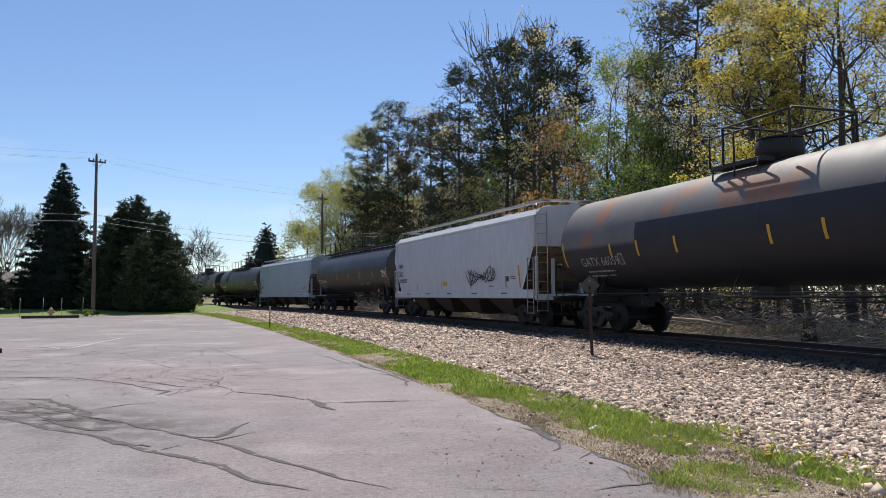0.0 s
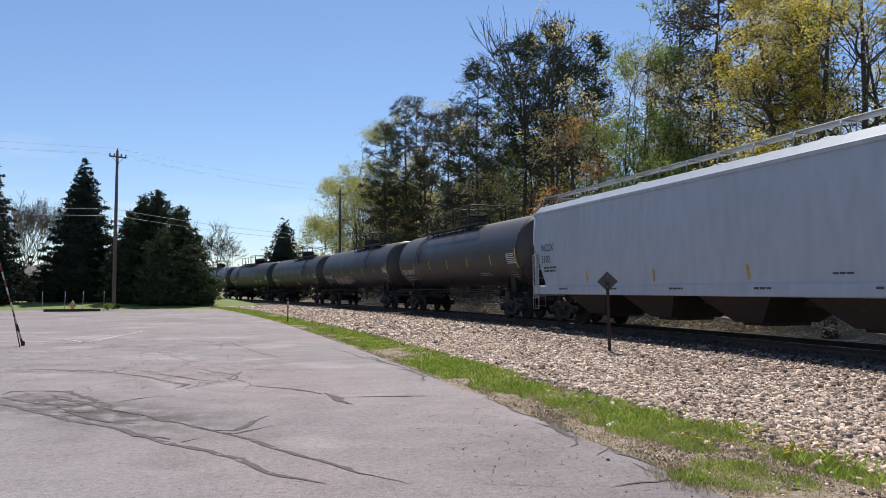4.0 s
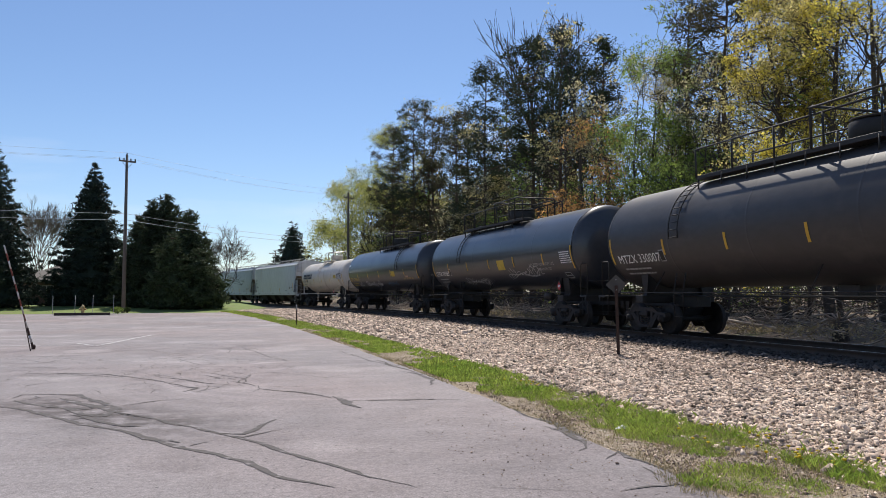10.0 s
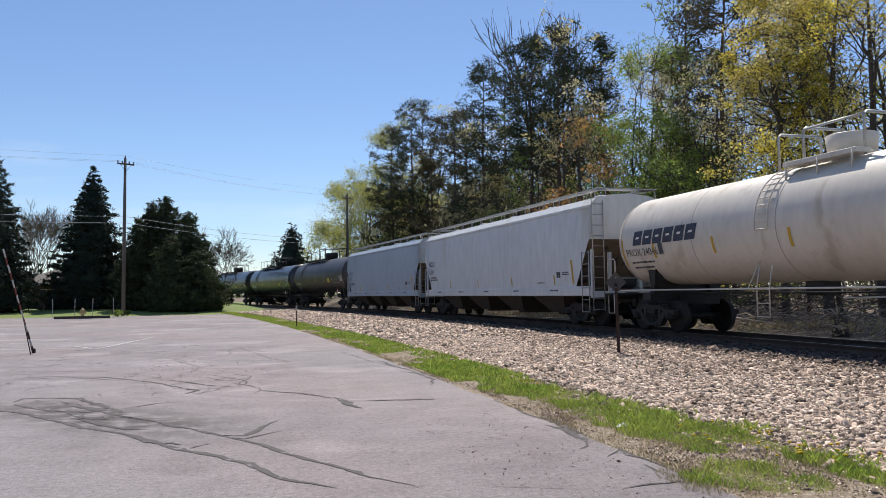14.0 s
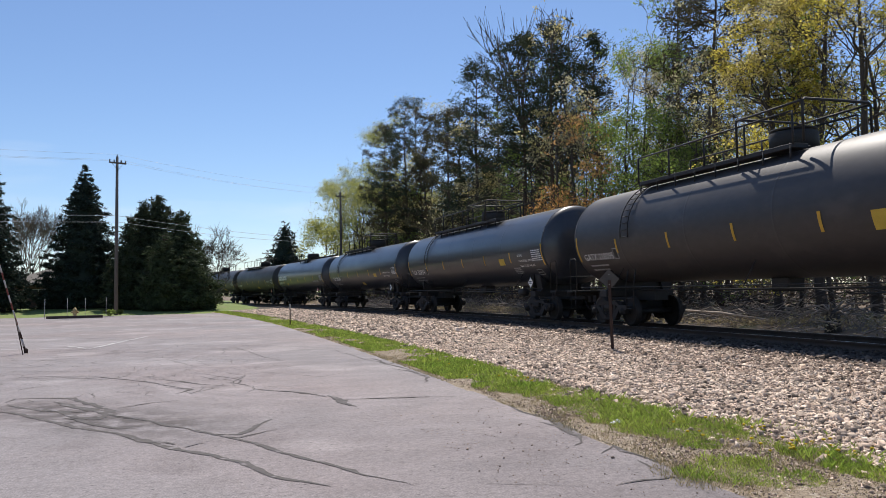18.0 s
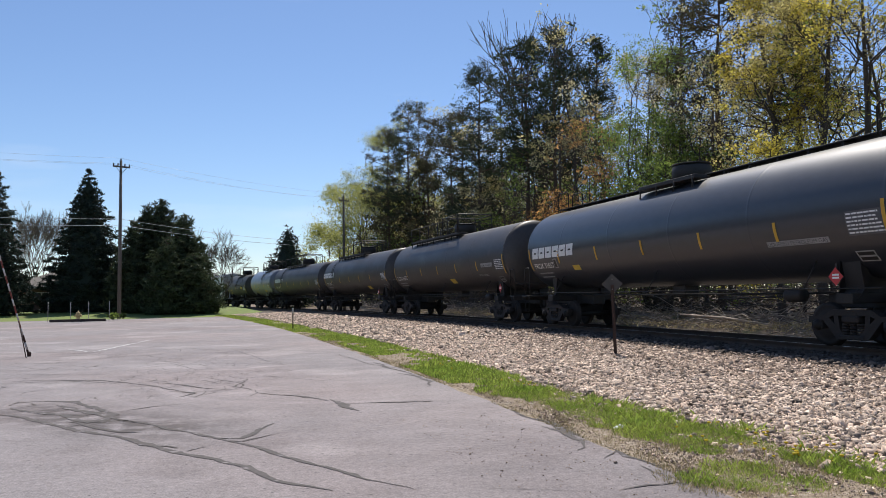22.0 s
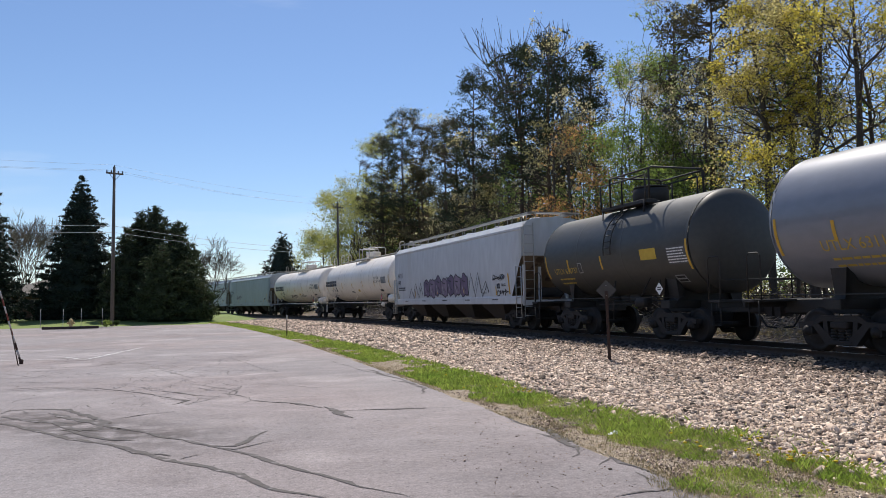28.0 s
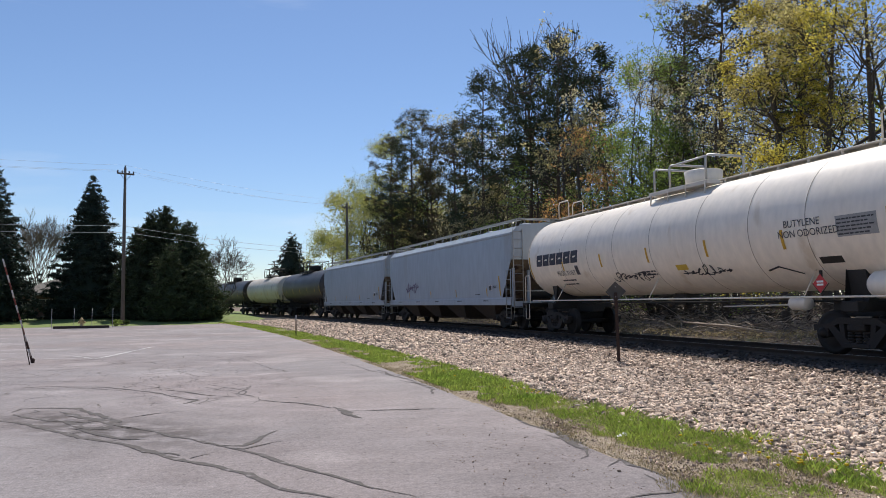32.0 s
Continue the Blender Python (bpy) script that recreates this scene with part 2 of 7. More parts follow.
def asphalt_paint():
    """Grey asphalt: stone grains, lighter worn sweeps, darker stains."""
    m = surf("asphalt", (0.285, 0.253, 0.25), (0.238, 0.212, 0.211), 0.16, 0.78, bump=0.004, bscale=90, c3=(0.325, 0.293, 0.289), c3_at=0.55, c3_scale=0.35)
    n, l = m.node_tree.nodes, m.node_tree.links
    bs = n["Principled BSDF"]
    src = bs.inputs["Base Color"].links[0].from_socket
    co = n.new("ShaderNodeTexCoord")
    for scale, lo, hi, dark, light in ((55, 0.30, 0.70, 0.70, 1.28), (16, 0.35, 0.68, 0.84, 1.12), (1.3, 0.42, 0.62, 0.93, 1.05)):
        t, r, x = n.new("ShaderNodeTexNoise"), n.new("ShaderNodeMapRange"), n.new("ShaderNodeMix")
        t.inputs["Scale"].default_value, t.inputs["Detail"].default_value = scale, 3
        l.new(co.outputs["Object"], t.inputs["Vector"])
        l.new(t.outputs[0], r.inputs[0])
        for i, val in enumerate((lo, hi, dark, light)):
            r.inputs[i + 1].default_value = val
        x.data_type, x.blend_type = "RGBA", "MULTIPLY"
        x.inputs[0].default_value = 1.0
        l.new(src, x.inputs[6])
        l.new(r.outputs[0], x.inputs[7])
        src = x.outputs[2]
    # dirt worked into the cracked strip, and pale arcs where tyres turn
    def calc(op, *args):
        q = n.new("ShaderNodeMath")
        q.operation = op
        for i, val in enumerate(args):
            if hasattr(val, "links"):
                l.new(val, q.inputs[i])
            else:
                q.inputs[i].default_value = val
        return q.outputs[0]

    def spread(sock, a, b, c, d):
        q = n.new("ShaderNodeMapRange")
        l.new(sock, q.inputs[0])
        for i, val in enumerate((a, b, c, d)):
            q.inputs[i + 1].default_value = val
        return q.outputs[0]

    def grain(scale, detail=6):
        q = n.new("ShaderNodeTexNoise")
        q.inputs["Scale"].default_value, q.inputs["Detail"].default_value = scale, detail
        l.new(co.outputs["Object"], q.inputs["Vector"])
        return q.outputs[0]

    sp = n.new("ShaderNodeSeparateXYZ")
    l.new(co.outputs["Object"], sp.inputs[0])
    px, py = sp.outputs[0], sp.outputs[1]
    across = calc("ABSOLUTE", calc("ADD", calc("MULTIPLY", calc("ADD", px, 1.6), 0.77), calc("MULTIPLY", calc("ADD", py, -10.9), 0.64)))
    along = calc("ABSOLUTE", calc("ADD", calc("MULTIPLY", calc("ADD", px, 1.9), 0.64), calc("MULTIPLY", calc("ADD", py, -11.2), -0.77)))
    zone = calc("MULTIPLY", spread(across, 0.25, 1.1, 1, 0), spread(along, 1.4, 3.4, 1, 0))
    dirt = calc("MULTIPLY", zone, spread(grain(2.6, 9), 0.36, 0.56, 0, 1))
    ex, ey = calc("ADD", px, -3.4), calc("MULTIPLY", calc("ADD", py, -6.2), 0.55)
    damp = calc("MULTIPLY", spread(calc("SQRT", calc("ADD", calc("MULTIPLY", ex, ex), calc("MULTIPLY", ey, ey))), 0.5, 2.2, 1, 0), spread(grain(1.4, 8), 0.34, 0.58, 0.3, 1))
    rx, ry = calc("ADD", px, -2.2), calc("ADD", py, -15.0)
    ring = calc("SQRT", calc("ADD", calc("MULTIPLY", rx, rx), calc("MULTIPLY", ry, ry)))
    rn = n.new("ShaderNodeTexNoise")
    rn.noise_dimensions = "1D"
    rn.inputs["Scale"].default_value, rn.inputs["Detail"].default_value = 2.2, 6
    l.new(ring, rn.inputs["W"])
    arcs = calc("MULTIPLY", calc("MULTIPLY", spread(rn.outputs[0], 0.48, 0.66, 0, 1), spread(grain(0.5, 3), 0.42, 0.6, 0, 1)), spread(ring, 4.0, 9.5, 1, 0))
    for fac, tint in ((dirt, (0.36, 0.335, 0.32, 1)), (damp, (0.80, 0.80, 0.81, 1)), (arcs, (1.17, 1.17, 1.18, 1)), (spread(grain(0.11, 4), 0.44, 0.64, 0, 1), (1.05, 0.97, 0.94, 1)), (spread(grain(0.9, 8), 0.56, 0.68, 0, 1), (0.86, 0.85, 0.85, 1)), (spread(grain(7, 6), 0.60, 0.72, 0, 1), (0.80, 0.79, 0.78, 1))):
        x = n.new("ShaderNodeMix")
        x.data_type, x.blend_type = "RGBA", "MULTIPLY"
        l.new(fac, x.inputs[0])
        l.new(src, x.inputs[6])
        x.inputs[7].default_value = tint
        src = x.outputs[2]
    # small dark pits
    v, r, x = n.new("ShaderNodeTexVoronoi"), n.new("ShaderNodeMapRange"), n.new("ShaderNodeMix")
    v.inputs["Scale"].default_value = 7.0
    l.new(co.outputs["Object"], v.inputs["Vector"])
    l.new(v.outputs["Distance"], r.inputs[0])
    for i, val in enumerate((0.05, 0.13, 0.40, 1.0)):
        r.inputs[i + 1].default_value = val
    x.data_type, x.blend_type = "RGBA", "MULTIPLY"
    x.inputs[0].default_value = 1.0
    l.new(src, x.inputs[6])
    l.new(r.outputs[0], x.inputs[7])
    l.new(x.outputs[2], bs.inputs["Base Color"])
    return m


M = {
    "asphalt": asphalt_paint(),
    "crack": surf("asphalt_crack", (0.095, 0.085, 0.078), (0.14, 0.125, 0.118), 3, 0.9, c3=(0.24, 0.215, 0.21), c3_at=0.54, c3_scale=4),
    "sealer": surf("crack_sealer", (0.078, 0.068, 0.062), (0.125, 0.110, 0.102), 2.5, 0.85, c3=(0.225, 0.20, 0.196), c3_at=0.57, c3_scale=6),
    "line": surf("worn_line_paint", (0.62, 0.60, 0.58), (0.45, 0.43, 0.42), 3, 0.8, c3=(0.28, 0.26, 0.255), c3_at=0.60, c3_scale=9),
    "lawn": surf("lawn", (0.15, 0.205, 0.05), (0.19, 0.24, 0.065), 0.3, 0.9, bump=0.03, bscale=14, c3=(0.20, 0.175, 0.09), c3_at=0.60, c3_scale=0.7),
    "verge": surf("verge_soil", (0.40, 0.315, 0.225), (0.29, 0.225, 0.15), 5, 0.95, bump=0.05, bscale=34, c3=(0.48, 0.40, 0.31), c3_at=0.55, c3_scale=14),
    "ballast": surf("ballast_bed", (0.10, 0.08, 0.064), (0.06, 0.048, 0.039), 9, 0.95, bump=0.05, bscale=14, c3=(0.18, 0.15, 0.125), c3_at=0.55, c3_scale=11),
    "stonebrown": surf("rusty_ballast_stone", (0.31, 0.225, 0.17), (0.21, 0.155, 0.12), 2, 0.9, island=0.55, bump=0.01, bscale=25),
    # brown stone taken near black: the train's shadow band is in this colour
    "stonedark": surf("shaded_brown_ballast_stone", (0.075, 0.058, 0.046), (0.05, 0.04, 0.033), 2, 0.85, island=0.5, bump=0.01, bscale=25),
    "tablegrey": surf("faded_table_panel", (0.10, 0.10, 0.105), (0.075, 0.075, 0.08), 6, 0.6),
    "bedbrown": surf("dark_brown_ballast", (0.055, 0.045, 0.038), (0.09, 0.07, 0.055), 6, 0.9, bump=0.05, bscale=14),
    "stone": surf("ballast_stone", (0.63, 0.515, 0.415), (0.38, 0.275, 0.205), 5, 0.9, island=0.80, bump=0.01, bscale=25),
    "litter": surf("leaf_litter", (0.17, 0.13, 0.095), (0.25, 0.195, 0.145), 1.0, 0.95, bump=0.08, bscale=6, c3=(0.08, 0.10, 0.04), c3_at=0.60, c3_scale=0.4),
    "rail": surf("rail_steel", (0.10, 0.065, 0.045), (0.07, 0.05, 0.04), 2, 0.7, 0.3, bump=0.002),
    "railtop": surf("rail_head", (0.45, 0.43, 0.41), (0.35, 0.33, 0.31), 2, 0.3, 1.0),
    "tie": surf("creosoted_tie", (0.06, 0.048, 0.038), (0.10, 0.08, 0.065), 2, 0.9, bump=0.01, bscale=20, stretch=(0.4, 3, 3), objrand=0.35),
    "bark": surf("grey_bark", (0.065, 0.053, 0.044), (0.11, 0.093, 0.078), 1.5, 0.95, bump=0.02, bscale=12, stretch=(2, 2, 0.5)),
    "pinebark": surf("pine_bark", (0.075, 0.055, 0.042), (0.12, 0.085, 0.06), 1.5, 0.95, bump=0.03, bscale=9, stretch=(2, 2, 0.5)),
    "twig": surf("pale_twig", (0.19, 0.155, 0.13), (0.14, 0.115, 0.097), 1.5, 0.9),
    "needle": surf("young_pine_needle", (0.05, 0.07, 0.034), (0.078, 0.098, 0.047), 0.6, 0.7, island=0.5, spec=0.25, translucent=0.2),
    "deadwood": surf("dead_wood", (0.40, 0.335, 0.27), (0.23, 0.185, 0.15), 2, 0.9, bump=0.01, island=0.5),
    "pole": surf("weathered_pole", (0.105, 0.088, 0.075), (0.16, 0.138, 0.12), 1.2, 0.9, bump=0.01, bscale=20, stretch=(3, 3, 0.3)),
    "brush": surf("dead_leaf", (0.13, 0.10, 0.075), (0.19, 0.15, 0.115), 1.5, 0.9, island=0.5, spec=0.1, translucent=0.2),
    "wire": surf("wire", (0.36, 0.38, 0.42), (0.30, 0.31, 0.34), 1, 0.5, 0.3),
    "insulator": surf("insulator", (0.12, 0.10, 0.10), None, 3, 0.3),
    "black": surf("black_tank_paint", (0.041, 0.036, 0.035), (0.050, 0.044, 0.042), 0.8, 0.44, r2=0.55, spec=0.5, stretch=(1, 0.5, 1), c3=(0.063, 0.055, 0.051), c3_at=0.58, c3_scale=1.3, bump=0.0012, bscale=3),
    "gloss": surf("glossy_black_paint", (0.021, 0.0235, 0.031), (0.026, 0.028, 0.036), 0.8, 0.40, r2=0.48, spec=0.55, coat=0.40, stretch=(1, 0.5, 1), bump=0.001, bscale=3),
    "ends": surf("black_frame_paint", (0.016, 0.0145, 0.014), (0.026, 0.023, 0.021), 3, 0.6, bump=0.002),
    "truck": surf("grimy_cast_steel", (0.016, 0.0135, 0.012), (0.027, 0.021, 0.018), 4, 0.7, bump=0.004, bscale=30),
    "wheel": surf("wheel_steel", (0.022, 0.018, 0.016), (0.016, 0.0135, 0.012), 4, 0.6, 0.3),
    "yellow": surf("yellow_reflector", (0.62, 0.36, 0.035), (0.52, 0.30, 0.03), 5, 0.5),
    "signyellow": surf("yellow_decal", (0.60, 0.42, 0.05), (0.50, 0.33, 0.04), 5, 0.5),
    "white": surf("white_stencil", (0.82, 0.82, 0.80), (0.72, 0.72, 0.70), 6, 0.6),
    "dimwhite": surf("faded_stencil", (0.36, 0.36, 0.36), (0.28, 0.28, 0.28), 8, 0.6),
    "goldtext": surf("yellow_stencil", (0.50, 0.36, 0.06), (0.42, 0.28, 0.05), 6, 0.6),
    "darktext": surf("dark_stencil", (0.04, 0.04, 0.05), (0.06, 0.06, 0.07), 6, 0.6),
    "bluetext": surf("navy_stencil", (0.045, 0.05, 0.075), None, 6, 0.6),
    "red": surf("red_placard", (0.55, 0.045, 0.045), None, 6, 0.5),
    "hop_light": surf("pale_grey_hopper_paint", (0.52, 0.53, 0.55), (0.50, 0.51, 0.525), 0.5, 0.5, stretch=(1, 0.8, 0.25), c3=(0.475, 0.475, 0.475), c3_at=0.6, c3_scale=1.2, bump=0.003, bscale=1.2),
    "hop_blue": surf("blue_grey_hopper_paint", (0.37, 0.42, 0.48), (0.35, 0.40, 0.455), 0.5, 0.5, stretch=(1, 0.8, 0.25), c3=(0.335, 0.37, 0.41), c3_at=0.6, c3_scale=1.2, bump=0.003, bscale=1.2),
    "hop_white": surf("cream_hopper_paint", (0.60, 0.605, 0.61), (0.575, 0.58, 0.58), 0.5, 0.5, stretch=(1, 0.8, 0.25), c3=(0.53, 0.52, 0.49), c3_at=0.62, c3_scale=1.2, bump=0.003, bscale=1.2),
    "hop_rust": surf("brown_hopper_dust", (0.16, 0.115, 0.075), (0.22, 0.17, 0.12), 1.2, 0.85, c3=(0.09, 0.065, 0.05), c3_at=0.55, c3_scale=2),
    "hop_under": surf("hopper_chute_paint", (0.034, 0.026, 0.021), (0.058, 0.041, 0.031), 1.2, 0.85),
    "galv": surf("galvanised_steel", (0.48, 0.48, 0.47), (0.38, 0.38, 0.37), 6, 0.45, 0.7),
    "seam": surf("grimy_weld_seam", (0.40, 0.34, 0.28), (0.30, 0.25, 0.21), 3, 0.8),
    "tan": surf("dirty_cream_tank_paint", (0.66, 0.60, 0.52), (0.58, 0.525, 0.45), 0.6, 0.42, stretch=(1, 1, 0.4), c3=(0.46, 0.39, 0.31), c3_at=0.60, c3_scale=1.4, bump=0.0015, bscale=3),
    "cream": surf("white_tank_paint", (0.85, 0.775, 0.68), (0.79, 0.715, 0.62), 0.6, 0.36, stretch=(1, 1, 0.4), c3=(0.68, 0.585, 0.47), c3_at=0.64, c3_scale=1.4, bump=0.0015, bscale=3),
    "greyblue": surf("grey_blue_tank_paint", (0.19, 0.20, 0.235), (0.165, 0.175, 0.205), 0.6, 0.34, r2=0.44, spec=0.6, coat=0.4, stretch=(1, 0.5, 1), bump=0.001, bscale=3),
    "olive": surf("dull_black_tank_paint", (0.044, 0.043, 0.039), (0.054, 0.052, 0.046), 0.8, 0.46, spec=0.5, stretch=(1, 0.5, 1), bump=0.001, bscale=3),
    "graffito": surf("white_spray_paint", (0.42, 0.42, 0.42), (0.30, 0.30, 0.31), 4, 0.6),
    "spray_dark": surf("black_spray_paint", (0.035, 0.033, 0.04), None, 4, 0.6),
    "spray_violet": surf("violet_spray_paint", (0.17, 0.11, 0.19), (0.11, 0.09, 0.15), 2, 0.6),
    "spray_mauve": surf("mauve_spray_paint", (0.26, 0.20, 0.27), (0.18, 0.14, 0.21), 3, 0.6),
    "spray_rose": surf("salmon_spray_paint", (0.42, 0.26, 0.19), (0.34, 0.30, 0.26), 2, 0.6),
    "spray_blue": surf("blue_spray_paint", (0.06, 0.12, 0.20), (0.09, 0.13, 0.19), 2, 0.6),
    "rustpost": surf("rusty_post", (0.055, 0.030, 0.022), (0.038, 0.024, 0.02), 4, 0.85, bump=0.003),
    "signback": surf("sign_back", (0.085, 0.078, 0.070), (0.065, 0.060, 0.055), 4, 0.7),
    "hydrant": surf("ochre_hydrant_paint", (0.58, 0.43, 0.20), (0.48, 0.35, 0.16), 6, 0.6),
    "kerb": surf("dark_kerb", (0.05, 0.035, 0.032), (0.07, 0.05, 0.045), 3, 0.9),
    "stickred": surf("red_marker_paint", (0.24, 0.05, 0.035), (0.12, 0.04, 0.03), 6, 0.7),
    "stickwhite": surf("white_marker_paint", (0.50, 0.48, 0.46), None, 4, 0.6),
    "roof": surf("house_shingles", (0.17, 0.155, 0.135), (0.22, 0.20, 0.17), 2, 0.9, bump=0.02, bscale=8),
    "brickwall": surf("brown_brick", (0.10, 0.065, 0.05), (0.14, 0.09, 0.07), 3, 0.9, bump=0.01, bscale=12),
    "litterwhite": surf("white_litter", (0.75, 0.75, 0.73), None, 5, 0.5),
    "blade": surf("grass_blade", (0.22, 0.34, 0.045), (0.40, 0.46, 0.10), 1.6, 0.6, island=0.6, translucent=0.45),
    "dry": surf("dry_grass", (0.44, 0.36, 0.21), (0.34, 0.28, 0.16), 0.7, 0.8, island=0.35, translucent=0.3),
    "dandelion": surf("dandelion_flower", (0.75, 0.55, 0.02), None, 5, 0.7, translucent=0.3),
    "shrub": surf("shrub_leaf", (0.05, 0.085, 0.025), (0.08, 0.12, 0.03), 1.5, 0.6, island=0.4, translucent=0.4),
    "spruce": surf("spruce_needle", (0.024, 0.038, 0.027), (0.036, 0.050, 0.034), 0.6, 0.7, island=0.5, spec=0.25, translucent=0.08),
    "pine": surf("pine_needle", (0.045, 0.060, 0.033), (0.064, 0.078, 0.040), 0.6, 0.7, island=0.5, spec=0.25, translucent=0.2),
    "pinebrown": surf("bronzed_pine_needle", (0.105, 0.088, 0.052), (0.070, 0.072, 0.036), 0.5, 0.75, island=0.5, spec=0.25, translucent=0.3),
}
for key, a, b in (("green", (0.19, 0.27, 0.06), (0.27, 0.34, 0.09)), ("yellow", (0.70, 0.57, 0.10), (0.57, 0.50, 0.10)),
                  ("lime", (0.38, 0.40, 0.10), (0.46, 0.44, 0.15)), ("orange", (0.52, 0.27, 0.10), (0.40, 0.25, 0.10)),
                  ("olive_leaf", (0.56, 0.48, 0.17), (0.62, 0.53, 0.23)), ("pale", (0.60, 0.54, 0.31), (0.52, 0.47, 0.24))):
    M["leaf_" + key] = surf("leaf_" + key, a, b, 0.5, 0.8, island=0.5, spec=0.2, translucent=0.55)

# ---------------------------------------------------------------- the line of the track
RAIL_Z = 0.357
TRACK_X = 13.327
SPEED = 13.609
_s = np.arange(-520.0, 720.0, 0.5)
_k = np.where(_s < 0, 0.0, 0.001767 + 1.234e-5 * np.clip(_s, 0, 120))
_k = np.where(_s > 150, 0.0, _k)
_th = np.cumsum(_k) * 0.5
_th -= np.interp(0, _s, _th)
_tx, _ty = -np.cumsum(np.sin(_th)) * 0.5, np.cumsum(np.cos(_th)) * 0.5
_tx, _ty = _tx - np.interp(0, _s, _tx) + TRACK_X, _ty - np.interp(0, _s, _ty)


def on_track(s, off=0.0, z=0.0):
    """The place s metres along the line, off metres beyond its centre (away from the car park)."""
    th = float(np.interp(s, _s, _th))
    return Vector((float(np.interp(s, _s, _tx)) + off * math.cos(th), float(np.interp(s, _s, _ty)) + off * math.sin(th), z))


def turn_at(s):
    return float(np.interp(s, _s, _th))


def ribbon(s_list, section, jitter=0.0, seed=1):
    """A sheet swept along the line; section is (off, z) pairs."""
    rng = random.Random(seed)
    v, f = [], []
    n = len(section)
    for s in s_list:
        for o, z in section:
            p = on_track(s, o + rng.uniform(-jitter, jitter), z + rng.uniform(-jitter, jitter) * 0.3)
            v.append(p)
    for i in range(len(s_list) - 1):
        for k in range(n - 1):
            f.append((i * n + k, i * n + k + 1, (i + 1) * n + k + 1, (i + 1) * n + k))
    g = Geo()
    return g.add(v, f, True)


# ---------------------------------------------------------------- ground
def lawn_height(x, y):
    d = y - 70
    return -0.05 + 0.5 * max(0.0, min(1.0, d / 10.0)) if x < 3 else -0.05


g = Geo()
xs = [-2500, -900, -300, -120] + [-60 + 4 * i for i in range(31)] + [120, 300, 900, 2500]
ys = [-2500, -900, -300, -100, -40] + [-20 + 5 * i for i in range(40)] + [260, 500, 1100, 2800]
v = [(x, y, lawn_height(x, y)) for y in ys for x in xs]
n = len(xs)
g.add(v, [(j * n + i, j * n + i + 1, (j + 1) * n + i + 1, (j + 1) * n + i) for j in range(len(ys) - 1) for i in range(n - 1)], True)
solid("ground", g, M["lawn"], "spring lawn with dry patches reaching the horizon", "ground", kind="structure")

# asphalt: its edge keeps to the line of the track
EDGE = -9.55
rng = random.Random(5)
edge = []
for i in range(0, 230):
    s = -30 + i * 0.4
    w = 0.10 * noise.noise((s * 0.35, 0, 0)) + 0.07 * noise.noise((s * 1.7, 3, 0)) + 0.03 * noise.noise((s * 6, 3, 9))
    e = EDGE + w + (0.35 if s > 55 else 0) * min(1, (s - 55) / 6)
    edge.append(on_track(s, e, 0))
far = [(0.2 - 1.5 * i, 67.0 + 0.10 * i + 0.25 * noise.noise((i * 0.5, 7, 0)), 0) for i in range(0, 50)]
outline = [tuple(p) for p in edge if p.y < 66.5] + far + [(-75, 60, 0), (-75, -40, 0), (edge[0].x, -40, 0)]
bm = bmesh.new()
top = [bm.verts.new(p) for p in outline]
low = [bm.verts.new((p[0], p[1], -0.09)) for p in outline]
bm.faces.new(top)
for i in range(len(top)):
    bm.faces.new((top[i], low[i], low[(i + 1) % len(low)], top[(i + 1) % len(top)]))
bmesh.ops.triangulate(bm, faces=bm.faces)
bmesh.ops.recalc_face_normals(bm, faces=bm.faces)
me = bpy.data.meshes.new("asphalt")
bm.to_mesh(me)
bm.free()
asphalt = solid("pavement", me, M["asphalt"], "worn grey asphalt of a car park with sealed cracks", "pavement", kind="structure")


def strip(points, width, z, seed, rag=0.35):
    """A ragged flat band along points on the ground."""
    rng = random.Random(seed)
    pts = []
    for a, b in zip(points, points[1:]):
        a, b = Vector((*a, 0)), Vector((*b, 0))
        k = max(2, int((b - a).length / 0.12))
        for i in range(k):
            p = a.lerp(b, i / k)
            q = noise.noise_vector((p.x * 1.3 + seed, p.y * 1.3, seed)) * 0.10 + noise.noise_vector((p.x * 6 + seed, p.y * 6, seed)) * 0.03
            pts.append(Vector((p.x + q.x, p.y + q.y, z)))
    v, f = [], []
    for i, p in enumerate(pts):
        d = pts[min(i + 1, len(pts) - 1)] - pts[max(0, i - 1)]
        nrm = Vector((-d.y, d.x, 0)).normalized()
        taper = min(1, (i + 1) / 8, (len(pts) - i) / 8)
        w = width * taper * max(0.25, 1 + 2.2 * rag * noise.noise((p.x * 3, p.y * 3, seed)) + rng.uniform(-rag, rag)) / 2
        v += [p + nrm * w, p - nrm * w]
    for i in range(len(pts) - 1):
        f.append((2 * i, 2 * i + 1, 2 * i + 3, 2 * i + 2))
    return v, f


def band(name, width, pts, material, z, label, seed):
    v, f = strip(pts, width, z, seed)
    return part(name, Geo().add(v, f), M[material], asphalt, label)


